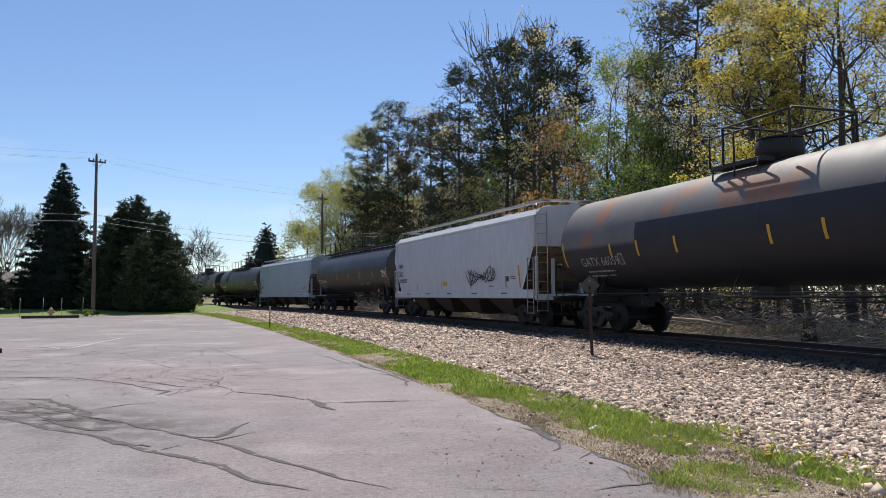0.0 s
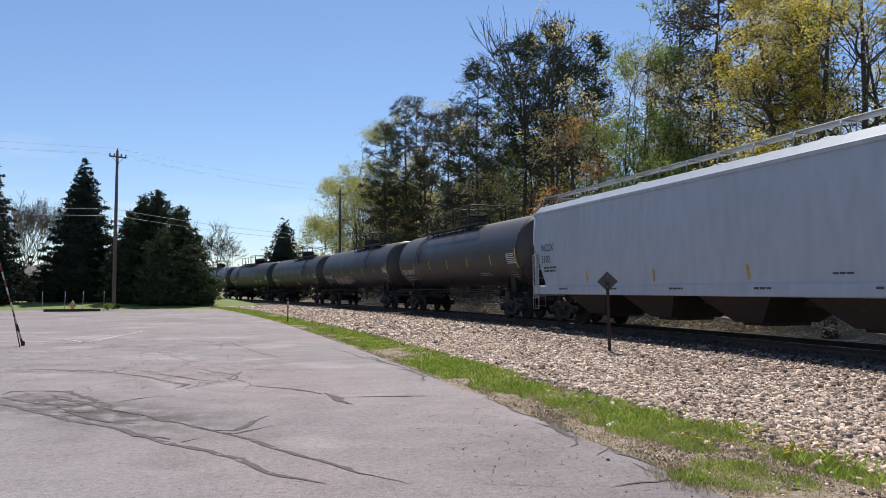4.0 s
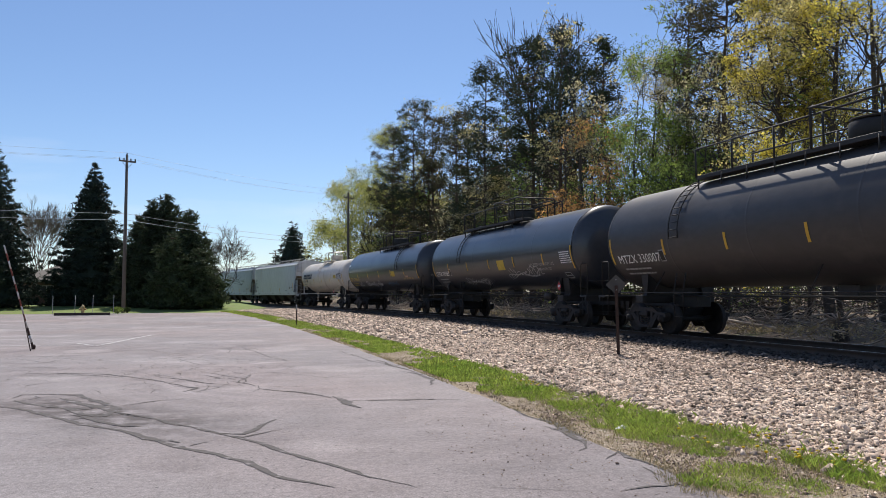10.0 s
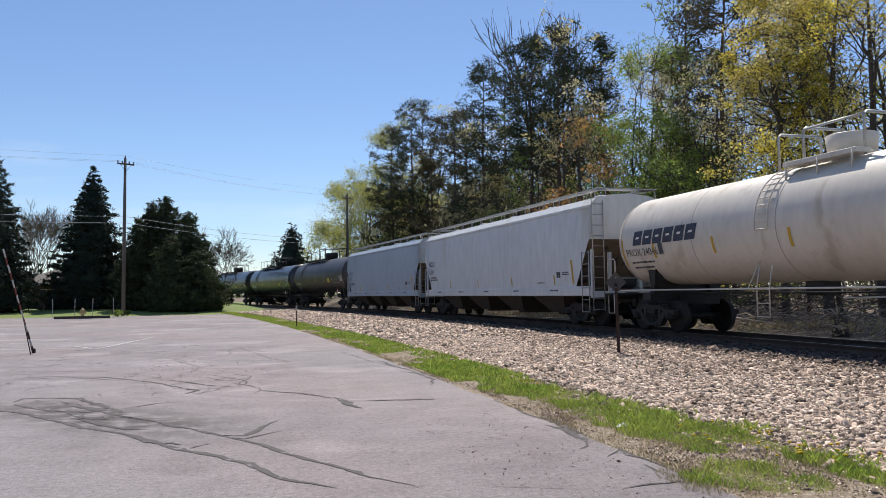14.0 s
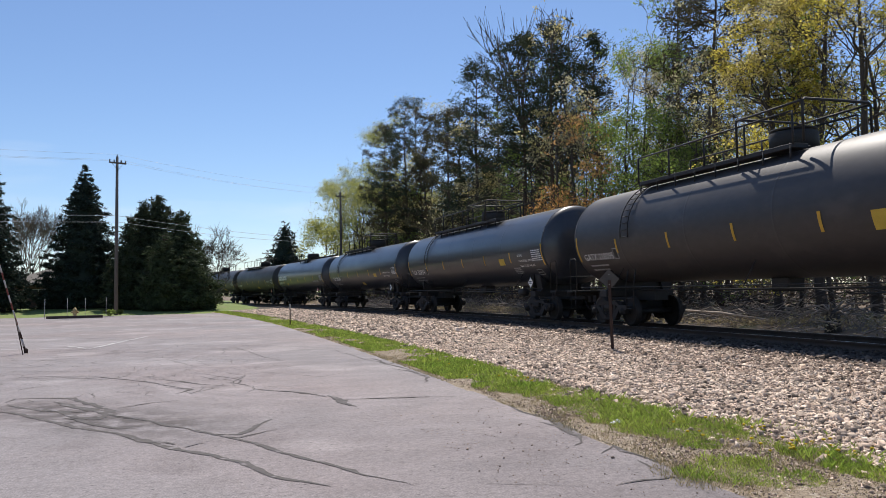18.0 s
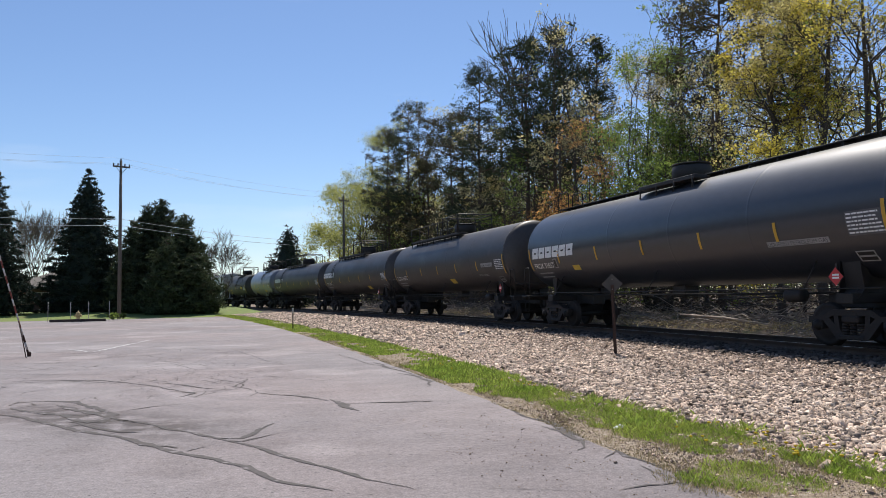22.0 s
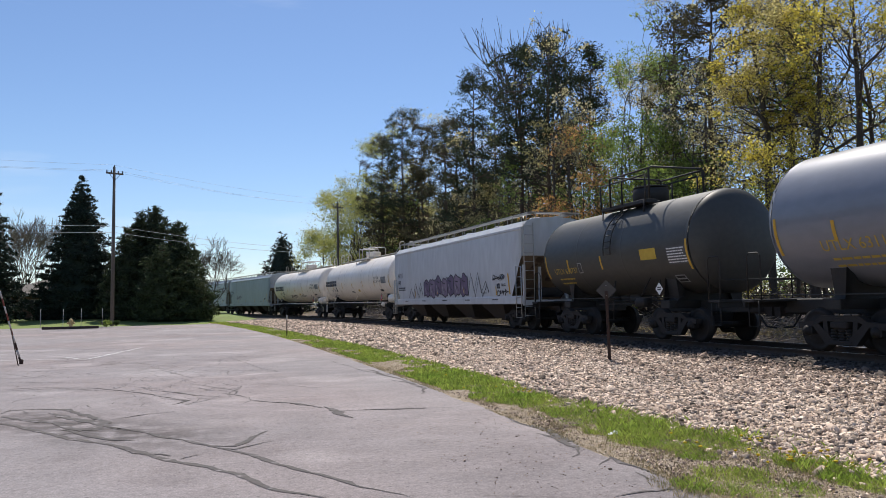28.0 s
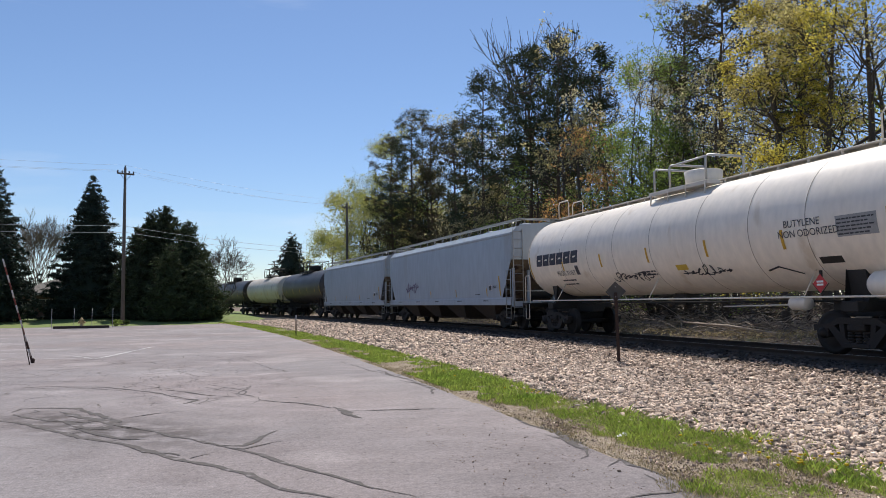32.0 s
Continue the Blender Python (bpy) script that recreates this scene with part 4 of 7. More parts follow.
def leaf_tree(seed, height, leaf, n_leaves=16000, size=0.16, spread=0.42, fork=0.3, width=1.0, stems=1, depth=4, radius=0.16, bark="bark", name="tree", label="", lean=0.03, twigs=0, fine=700, gnarl=0.25, thick=0.011):
    """Trunk and limbs in one part, the leaves in another."""
    rng = random.Random(seed)
    root = thing(name, label, "tree", "trees")
    geo, ends = Geo(), []
    for k in range(stems):
        d = Vector((rng.gauss(0, lean + 0.12 * (stems > 1)), rng.gauss(0, lean + 0.12 * (stems > 1)), 1)).normalized()
        h0 = height * fork * rng.uniform(0.85, 1.1)
        p0 = Vector((rng.uniform(-0.25, 0.25), rng.uniform(-0.25, 0.25), -0.3)) * (1 if stems > 1 else 0.2) + Vector((0, 0, -0.2))
        p1 = p0 + d * h0
        geo.tube([p0, p0 + Vector((0, 0, 0.5)), p0.lerp(p1, 0.5) + Vector((rng.gauss(0, 0.1), rng.gauss(0, 0.1), 0)), p1], [radius * 1.35, radius, radius * 0.88, radius * 0.75], 7, cap=False)
        top = p1
        leader = d.copy()
        for j in range(4):
            seg_len = (height - h0) / 5.2
            for b in range(rng.randint(2, 3)):
                a = rng.uniform(0, 6.28)
                side = Vector((math.cos(a), math.sin(a), rng.uniform(0.25, 0.8))).normalized()
                limb(geo, top - leader * rng.uniform(0, seg_len), side, height * 0.17 * width * (1.1 - 0.15 * j), radius * 0.42 * (1 - 0.15 * j), rng, depth - 1, ends, up=0.35, gnarl=gnarl, twigs=twigs)
            leader = (leader + Vector((rng.gauss(0, 0.09), rng.gauss(0, 0.09), 0.2))).normalized()
            nxt = top + leader * seg_len
            geo.tube([top, nxt], [radius * (0.75 - 0.15 * j), radius * (0.60 - 0.15 * j)], 6, cap=False)
            top = nxt
        limb(geo, top, leader, height * 0.16, radius * 0.2, rng, depth - 1, ends, up=0.5, gnarl=gnarl, twigs=twigs)
    tips = geo if n_leaves else Geo()
    spray(tips, ends, fine, height * (0.05 if n_leaves < 1000 else 0.055), thick, rng, 0.9 if n_leaves < 1000 else 0.35)
    if not n_leaves:
        part("twig_crown", tips.mesh("twig_crown", False), M[bark], root)
    part("trunk", geo.mesh("trunk", False), M[bark], root)
    if n_leaves:
        P = scatter(ends, n_leaves, spread, size, seed)
        part("crown", quads("crown", P, np.arange(len(P)).reshape(-1, 4)), M[leaf], root)
    return root


def bare_tree(seed, height, bark="bark", fan=0.30, stems=5, low=0.18, label="", thin=0.022, depth=5, fork=3):
    """A leafless tree: stems that fan upwards and fork into ever finer straight twigs."""
    rng = random.Random(seed)
    root = thing("tree", label, "tree", "trees")
    geo, twigs = Geo(), Geo()

    def grow(p, d, length, r, n):
        q = p + d * length
        mid = p.lerp(q, 0.5) + Vector((rng.gauss(0, 0.03), rng.gauss(0, 0.03), 0)) * length
        (geo if n > 2 else twigs).tube([p, mid, q], [max(r, thin), max(r * 0.85, thin), max(r * 0.7, thin * 0.8)], 5 if n > 2 else 3, cap=False)
        if not n:
            return
        for i in range(fork if n > 1 else 4):
            a = rng.uniform(0, 6.28)
            side = d.orthogonal().normalized()
            side.rotate(Matrix.Rotation(a, 3, d))
            nd = (d + side * rng.uniform(0.5, 1.5) * fan + Vector((0, 0, 0.10))).normalized()
            grow(p.lerp(q, rng.uniform(0.55, 1.0)), nd, length * rng.uniform(0.62, 0.86), r * 0.62, n - 1)

    geo.tube([(0, 0, -0.3), (0, 0, height * low)], [height * 0.020, height * 0.016], 8, cap=False)
    for k in range(stems):
        a = 6.28 * k / stems + rng.gauss(0, 0.4)
        lean = rng.uniform(0.3, 1.5) * fan
        grow(Vector((0, 0, height * low * 0.9)), Vector((math.cos(a) * lean, math.sin(a) * lean, 1)).normalized(), height * (1 - low) / 2.7, height * 0.006, depth)
    part("trunk", geo.mesh("trunk", False), M[bark], root)
    part("twig_crown", twigs.mesh("twig_crown", False), M[bark], root)
    return root


def pine_tree(seed, height, leaf="pine", first=0.45, reach=3.0, n_needles=20000, radius=0.17, name="pine_tree", label="", clump=0.30, size=0.215, dead=700):
    """A tall pine: bare trunk with dead stubs below, dense tufts of needles on upswept boughs above."""
    rng = random.Random(seed)
    root = thing(name, label, "tree", "trees")
    geo, ends = Geo(), []
    axis, acc = [], Vector((0, 0, 0))
    for i in range(9):
        acc += Vector((rng.gauss(0, 0.10), rng.gauss(0, 0.10), 0))
        axis.append(Vector((acc.x, acc.y, -0.3 + (height + 0.3) * i / 8)))
    geo.tube(axis, [radius * (1.25 - 1.12 * i / 8) for i in range(9)], 8, cap=False)

    def at(h):
        t = max(0.0, min(0.999, h / height)) * 8
        return axis[int(t)].lerp(axis[int(t) + 1], t - int(t))

    h = height * 0.12
    while h < height * 0.985:
        frac = h / height
        live = frac > first + rng.uniform(-0.06, 0.06)
        for i in range(rng.randint(2, 4) if live else 4):
            a = rng.uniform(0, 6.28)
            g = (frac - first) / (1 - first) if live else 0.3
            ln = reach * (0.42 + 0.62 * math.sin(min(1, max(0.02, 1 - g) * 1.25) * 1.5)) * rng.choice((0.35, 0.6, 0.8, 1.15)) * 0.8 if live else reach * rng.uniform(0.25, 0.65)
            p0 = at(h)
            d = Vector((math.cos(a), math.sin(a), rng.uniform(0.0, 0.5) if live else rng.uniform(-0.35, 0.15))).normalized()
            p1, p2 = p0 + d * ln * 0.55, p0 + d * ln + Vector((0, 0, ln * (0.16 if live else -0.08)))
            geo.tube([p0, p1, p2], [0.055, 0.036, 0.014] if live else [0.04, 0.026, 0.012], 4, cap=False)
            if live:
                for j in range(max(3, int(ln * 3.2))):
                    t = rng.uniform(0.30, 1.0) ** 0.75
                    q = p0.lerp(p1, t / 0.55) if t < 0.55 else p1.lerp(p2, (t - 0.55) / 0.45)
                    ends.append(q + Vector((-d.y, d.x, 0)) * rng.gauss(0, 0.16) * ln + Vector((0, 0, abs(rng.gauss(0.05, 0.14)))))
            else:
                for j in range(4):
                    q = p0.lerp(p2, rng.uniform(0.4, 1))
                    geo.tube([q, q + Vector((rng.gauss(0, 0.45), rng.gauss(0, 0.45), rng.gauss(0, 0.25)))], [0.018, 0.010], 3, cap=False)
        h += height * (0.032 if live else 0.05) * rng.uniform(0.7, 1.3)
    for i in range(12):
        ends.append(at(height) + Vector((rng.gauss(0, 0.15), rng.gauss(0, 0.15), -rng.random() * 0.9)))
    low = []
    for i in range(120):
        a, hh = rng.uniform(0, 6.28), rng.uniform(0.10, min(0.9, first + 0.25)) * height
        rr = reach * 0.7 * math.sqrt(rng.random())
        low.append(at(hh) + Vector((math.cos(a) * rr, math.sin(a) * rr, 0)))
    spray(geo, low, dead, 0.9, 0.017, rng, 0.0)
    part("trunk", geo.mesh("trunk", False), M["pinebark"], root)
    P = scatter(ends, int(n_needles * 0.62), clump, size, seed, "needle", 0.55, 16)
    part("crown", quads("crown", P, np.arange(len(P)).reshape(-1, 4)), M[leaf], root)
    return root


def spruce_tree(seed, height, width, n_needles=36000, name="spruce_tree", label="", leaf="spruce", round_top=0.0, lump=0.0):
    """A dense cone of layered boughs down to the ground; round_top swells it to a broad pine."""
    rng = random.Random(seed)
    root = thing(name, label, "tree", "trees")
    geo = Geo()
    geo.tube([(0, 0, -0.3), (0, 0, height * 0.5), (0, 0, height * 0.985)], [0.24, 0.14, 0.015], 7, cap=False)
    power = 0.92 - 0.36 * round_top

    def girth(g):
        return width / 2 * (1 - g) ** power * min(1.0, 0.82 + 2.2 * g)

    pts, h = [], 0.35
    while h < height * 0.995:
        g = h / height
        rad = girth(g)
        k = max(5, int(7 + 13 * (1 - g)))
        turn = rng.uniform(0, 6.28)
        for i in range(k):
            a = turn + 6.283 * i / k + rng.gauss(0, 0.12)
            swell = 1 + lump * noise.noise((math.cos(a) * 1.5, math.sin(a) * 1.5, h * 0.5 + seed))
            ln = rad * rng.choice((0.80, 0.92, 1.0, 1.06, 1.20)) * swell + 0.10
            lift = (0.02 if g < 0.6 else 0.14) + 0.42 * round_top
            p0 = Vector((0, 0, h + 0.15))
            tip = Vector((math.cos(a) * ln, math.sin(a) * ln, h + ln * rng.uniform(-0.10, 0.10) + lift * ln))
            mid = p0.lerp(tip, 0.6) + Vector((0, 0, -0.10 * ln))
            geo.tube([p0, mid, tip], [0.035, 0.022, 0.008], 3, cap=False)
            for j in range(max(3, int(ln * 7))):
                t = rng.uniform(0.30, 1.0) ** 0.6
                q = mid.lerp(tip, (t - 0.6) / 0.4) if t > 0.6 else p0.lerp(mid, t / 0.6)
                side = Vector((-math.sin(a), math.cos(a), 0)) * rng.gauss(0, 0.10 + 0.16 * ln * (1.05 - t))
                pts.append(q + side + Vector((0, 0, rng.gauss(-0.03, 0.05))))
        h += (0.34 + 0.12 * (1 - g)) * rng.uniform(0.85, 1.15)
    part("trunk", geo.mesh("trunk", False), M["pinebark"], root)
    core, rows = Geo(), []
    for i in range(17):
        g = i / 16
        rows.append((0.35 + (height - 0.9) * g, max(0.02, (0.60 - 0.10 * round_top) * girth(g))))
    core.lathe(rows, 22, (0, 0, 0), "z")
    core.v = [(x * (1 + 0.35 * noise.noise((x * 1.4, y * 1.4, z * 1.7 + seed))), y * (1 + 0.35 * noise.noise((x * 1.4, y * 1.4 + 5, z * 1.7))), z) for x, y, z in core.v]
    part("bough_core", core.mesh("bough_core", False), M[leaf], root)
    P = scatter(pts, int(n_needles * 1.35), 0.14 + 0.14 * round_top, 0.30 + 0.05 * round_top, seed, "needle", 0.7, 14)
    part("crown", quads("crown", P, np.arange(len(P)).reshape(-1, 4)), M[leaf], root)
    return root


def bush(seed, size, leaf, label, n=1500, name="shrub"):
    rng = random.Random(seed)
    root = thing(name, label, "shrub", "shrubs")
    geo, ends = Geo(), []
    for i in range(7):
        d = Vector((rng.gauss(0, 0.5), rng.gauss(0, 0.5), 1)).normalized()
        limb(geo, Vector((rng.gauss(0, 0.1), rng.gauss(0, 0.1), -0.05)) * size, d, size * 0.5, 0.015 * size, rng, 2, ends)
    part("stems", geo.mesh("stems", False), M["bark"], root)
    P = scatter(ends, n, 0.13 * size, 0.09 * size + 0.03, seed)
    part("leaves", quads("leaves", P, np.arange(len(P)).reshape(-1, 4)), M[leaf], root)
    return root


def spot(px_az, dist, z=0.3):
    """A place by bearing (degrees right of +y) and distance from the eye."""
    return Vector((math.sin(radians(px_az)) * dist, math.cos(radians(px_az)) * dist, z))


def plant(ob, az, dist, z=0.3, turn=0.0, scale=1.0, label="", name=""):
    p = spot(az, dist, z)
    c = copy_thing(ob, Matrix.Translation(p) @ pose(0, 0, 0, 0, 0, turn))
    c.scale = (scale, scale, scale)
    if label:
        c["label"] = label
    return c


def settle(ob, az, dist, z=0.3, turn=0.0):
    ob.matrix_basis = Matrix.Translation(spot(az, dist, z)) @ pose(0, 0, 0, 0, 0, turn)
    return ob


settle(leaf_tree(11, 21.1, "leaf_lime", 30000, 0.15, 0.5, 0.16, 1.5, 1, 4, 0.2, fine=1500, label="yellow-green tree in young leaf beyond the track"), 11.0, 95.1, 0.3, 0)
settle(pine_tree(12, 20.2, "pinebrown", 0.12, 4.6, 26000, label="bronze-tinged pine in the wood"), 11.43, 85.8, 0.3, 0)
settle(pine_tree(13, 22.4, "pine", 0.15, 5.0, 28000, label="dark pine at the end of the wood"), 12.91, 82.9, 0.3, 0)
settle(leaf_tree(14, 20.6, "leaf_olive_leaf", 14000, 0.12, 0.5, 0.3, 1.0, label="tree with ochre young leaves among pines"), 14.62, 89.7, 0.3, 0)
settle(pine_tree(15, 17.8, "pinebrown", 0.15, 4.4, 24000, label="bronze-tinged pine in the wood"), 15.68, 69.3, 0.3, 0)
settle(pine_tree(16, 20.2, "pine", 0.2, 4.0, 26000, label="tall dark pine in the wood"), 18.57, 62.3, 0.3, 0)
settle(pine_tree(17, 19.0, "pine", 0.46, 4.0, 20000, label="tall pine with a long bare trunk"), 21.83, 53.7, 0.3, 0)
settle(pine_tree(18, 19.0, "pine", 0.46, 4.2, 22000, label="tall pine with a long bare trunk"), 24.25, 51.4, 0.3, 0)
settle(bare_tree(19, 25.8, fan=0.36, stems=3, low=0.50, thin=0.011, depth=4, label="leafless tree with fine twigs above the pines"), 23.0, 64.0, 0.3, 0)
settle(bare_tree(39, 22.5, fan=0.36, stems=3, low=0.50, thin=0.011, depth=4, label="leafless tree with fine twigs above the pines"), 24.8, 62.0, 0.3, 0)
settle(pine_tree(20, 18.1, "pine", 0.6, 2.3, 8000, label="thin pine with a sparse top"), 27.0, 51.2, 0.3, 0)
settle(leaf_tree(21, 9.4, "leaf_orange", 9000, 0.102, 0.4, 0.25, 1.0, 2, 4, 0.09, label="small tree with rust-orange young leaves"), 25.5, 40.0, 0.3, 0)
settle(leaf_tree(22, 13.2, "leaf_green", 46000, 0.089, 0.34, 0.22, 1.3, 3, 4, 0.16, label="many-stemmed tree in fresh green leaf"), 30.7, 42.0, 0.3, 0)
settle(leaf_tree(23, 20.3, "leaf_pale", 20000, 0.089, 0.28, 0.3, 0.9, 1, 4, 0.15, label="tall tree with pale opening leaves"), 29.82, 52.8, 0.3, 0)
settle(leaf_tree(24, 11.3, "leaf_green", 15000, 0.089, 0.30, 0.22, 1.1, 2, 4, 0.15, label="tree in fresh green leaf beside the track"), 31.4, 39.8, 0.3, 0)
settle(pine_tree(25, 17.0, "pinebrown", 0.55, 2.6, 6500, label="tall pine with a long bare trunk"), 33.15, 42.2, 0.3, 0)
settle(pine_tree(26, 16.6, "pinebrown", 0.6, 2.6, 6500, label="tall pine with a long bare trunk"), 35.43, 38.0, 0.3, 0)
settle(leaf_tree(27, 16.1, "leaf_olive_leaf", 11000, 0.083, 0.35, 0.3, 1.0, 1, 4, 0.15, label="tree with ochre young leaves"), 35.99, 44.4, 0.3, 0)
settle(leaf_tree(28, 15.4, "leaf_yellow", 12500, 0.079, 0.19, 0.52, 0.46, 1, 4, 0.17, label="tall maple in bright yellow-green flower"), 39.3, 32.4, 0.3, 0)
settle(leaf_tree(29, 15.5, "leaf_olive_leaf", 20000, 0.079, 0.28, 0.3, 1.15, 1, 4, 0.22, fine=1000, label="tree with dark limbs and ochre young leaves"), 42.02, 32.0, 0.3, 0)
settle(leaf_tree(30, 14.8, "leaf_yellow", 20000, 0.079, 0.26, 0.3, 1.05, 1, 4, 0.22, fine=900, label="tree with dark limbs and thin yellow leaves"), 45.14, 30.9, 0.3, 0)
settle(leaf_tree(31, 12.8, "leaf_olive_leaf", 2500, 0.10, 0.45, 0.3, 1.0, 1, 4, 0.18, label="tree with dark limbs and ochre young leaves"), 48.67, 27.8, 0.3, 0)
settle(pine_tree(32, 18.0, "pinebrown", 0.65, 2.4, 5000, label="tall pine deep in the wood"), 41.0, 43.1, 0.3, 0)
settle(pine_tree(33, 18.7, "pine", 0.18, 4.4, 22000, label="dark pine in the wood"), 17.3, 72.4, 0.3, 0)
settle(pine_tree(34, 20.3, "pinebrown", 0.15, 4.6, 22000, label="bronze-tinged pine in the wood"), 14.19, 81.4, 0.3, 0)
settle(pine_tree(35, 20.3, "pine", 0.25, 4.2, 20000, label="dark pine in the wood"), 20.14, 69.7, 0.3, 0)
settle(leaf_tree(47, 21.3, "leaf_lime", 24000, 0.13, 0.5, 0.16, 1.3, 1, 4, 0.2, lean=0.01, fine=1500, label="yellow-green tree in young leaf beyond the track"), 9.52, 103.6, 0.3, 0)
settle(pine_tree(48, 26.6, "pinebrown", 0.12, 4.8, 22000, label="bronze-tinged pine in the wood"), 13.47, 102.3, 0.3, 0)
settle(pine_tree(49, 26.0, "pine", 0.15, 4.8, 22000, label="dark pine at the end of the wood"), 11.94, 103.8, 0.3, 0)
FILL = [leaf_tree(51, 13.0, "leaf_olive_leaf", 6000, 0.13, 0.32, 0.25, 1.0, 1, 4, 0.12, fine=250, label="slender tree deep in the wood"),
        leaf_tree(52, 14.0, "leaf_pale", 5000, 0.12, 0.32, 0.25, 1.0, 2, 4, 0.11, fine=250, label="slender pale-leaved tree deep in the wood"),
        leaf_tree(53, 12.0, "leaf_green", 5500, 0.13, 0.32, 0.2, 1.1, 2, 4, 0.10, fine=250, label="green young tree deep in the wood"),
        pine_tree(54, 15.0, "pinebrown", 0.4, 2.3, 10000, label="pine deep in the wood", dead=1500)]
FILL_SPOTS = "0 9.52 129.5 152 1.08; 1 10.58 111.4 256 1.03; 2 12.06 102.9 147 1.16; 3 13.34 109.4 169 0.88; 0 15.26 102.7 119 0.84; 1 16.62 78.9 148 0.81; 2 17.17 100.9 26 0.91; 3 19.08 78.9 150 1.0; 0 20.14 65.5 316 1.11; 1 20.98 86.0 346 0.9; 2 22.66 62.4 110 1.02; 3 23.71 83.4 106 1.08; 0 25.16 61.6 318 0.91; 1 17.38 69.7 171 1.02; 2 18.23 89.6 335 1.13; 3 8.05 131.5 20 0.89; 0 8.89 111.2 206 0.81; 1 10.07 101.2 54 0.93; 2 11.0 118.9 274 0.96; 3 11.64 97.3 165 0.84; 0 12.62 105.6 165 1.02; 1 13.64 92.5 33 0.81; 2 14.83 81.8 341 0.96; 3 16.19 91.0 235 0.91; 0 17.81 79.8 99 0.88; 1 18.87 91.5 336 1.07; 2 19.72 81.2 274 1.12; 3 20.56 72.9 352 0.98; 0 21.62 76.7 48 0.83; 1 22.25 87.0 308 0.83; 2 23.5 70.7 242 0.98; 3 24.54 74.1 36 1.08; 0 25.36 69.0 172 0.98; 1 24.33 89.2 182 0.93; 2 22.04 98.4 91 1.07; 3 19.51 105.3 113 1.02; 0 16.53 114.7 295 0.93; 1 13.55 125.6 176 0.86; 2 11.0 135.7 216 0.93; 3 13.98 81.8 212 1.08"
for q in FILL_SPOTS.split("; "):
    k, az, d, turn, sc = q.split()
    plant(FILL[int(k)], float(az), float(d), 0.3, float(turn), float(sc))
for q, (az, d) in zip(FILL, ((24.0, 75.0), (31.0, 70.0), (36.5, 62.0), (12.5, 110.0))):
    settle(q, az, d)
SLIM = [leaf_tree(55, 15.0, "leaf_pale", 2200, 0.12, 0.3, 0.62, 0.6, 1, 4, 0.11, fine=200, label="slender bare-stemmed tree in the wood"),
        leaf_tree(56, 13.5, "leaf_olive_leaf", 2600, 0.12, 0.3, 0.55, 0.7, 1, 4, 0.09, fine=200, label="slender bare-stemmed tree in the wood"),
        leaf_tree(57, 14.0, "leaf_green", 2000, 0.12, 0.3, 0.58, 0.6, 1, 4, 0.10, fine=200, label="slender bare-stemmed tree in the wood")]
SLIM_SPOTS = "0 17.6 62.4 208 0.81; 1 19.08 65.5 300 0.97; 2 19.84 56.2 275 0.87; 0 20.69 60.0 226 0.83; 1 21.53 66.9 35 0.85; 2 22.37 52.2 52 1.04; 0 23.08 57.8 2 0.84; 1 24.62 49.2 148 1.13; 2 25.28 55.6 22 0.92; 0 26.19 47.7 135 1.05; 1 26.68 57.6 32 1.12; 2 30.22 41.8 316 1.0; 0 34.3 38.1 309 0.97; 1 40.65 33.4 276 0.92; 2 42.69 33.4 76 1.11; 0 45.93 31.3 26 0.9"
for q in SLIM_SPOTS.split("; "):
    k, az, d, turn, sc = q.split()
    plant(SLIM[int(k)], float(az), float(d), 0.3, float(turn), float(sc))
for q, (az, d) in zip(SLIM, ((26.0, 62.0), (33.0, 55.0), (39.5, 50.0))):
    settle(q, az, d)
settle(spruce_tree(61, 14.2, 9.8, 46000, label="dark dense spruce at the edge of the lawn"), -9.72, 84.0, 0.4, 0)
settle(spruce_tree(62, 16.1, 9.8, 46000, label="dark dense spruce at the edge of the lawn"), -15.9, 82.0, 0.4, 0)
settle(spruce_tree(63, 11.3, 7.8, 36000, leaf="pine", round_top=0.32, lump=0.55, name="pine_tree", label="broad dark pine at the edge of the car park"), -4.95, 80.0, 0.0, 0)
settle(spruce_tree(64, 10.6, 6.2, 24000, leaf="pine", round_top=0.32, lump=0.6, name="pine_tree", label="broad dark pine at the edge of the car park"), -5.95, 81.0, 0.1, 0)
settle(spruce_tree(65, 9.6, 6.2, 20000, leaf="needle", lump=0.6, round_top=0.4, name="pine_tree", label="lower pine at the edge of the car park"), -3.5, 77.5, 0.0, 0)
settle(spruce_tree(66, 9.2, 5.0, 14000, leaf="pine", lump=0.6, round_top=0.4, name="pine_tree", label="lower pine at the edge of the car park"), -6.75, 79.0, 0.0, 0)
settle(spruce_tree(74, 7.2, 5.0, 11000, leaf="needle", lump=0.6, round_top=0.5, name="pine_tree", label="lower pine at the edge of the car park"), -4.6, 75.0, 0.0, 0)
settle(spruce_tree(75, 5.6, 4.6, 9000, leaf="needle", lump=0.6, round_top=0.5, name="pine_tree", label="lower pine at the edge of the car park"), -2.75, 75.0, 0.0, 0)
settle(bare_tree(67, 9.2, fan=0.62, stems=5, low=0.14, thin=0.014, depth=5, label="leafless spreading tree behind the pines"), -1.1, 96.0, 0.3, 0)
settle(bare_tree(68, 12.8, "twig", fan=0.36, stems=7, low=0.08, thin=0.015, depth=5, label="leafless rounded tree behind the house"), -13.05, 112.0, 0.3, 0)
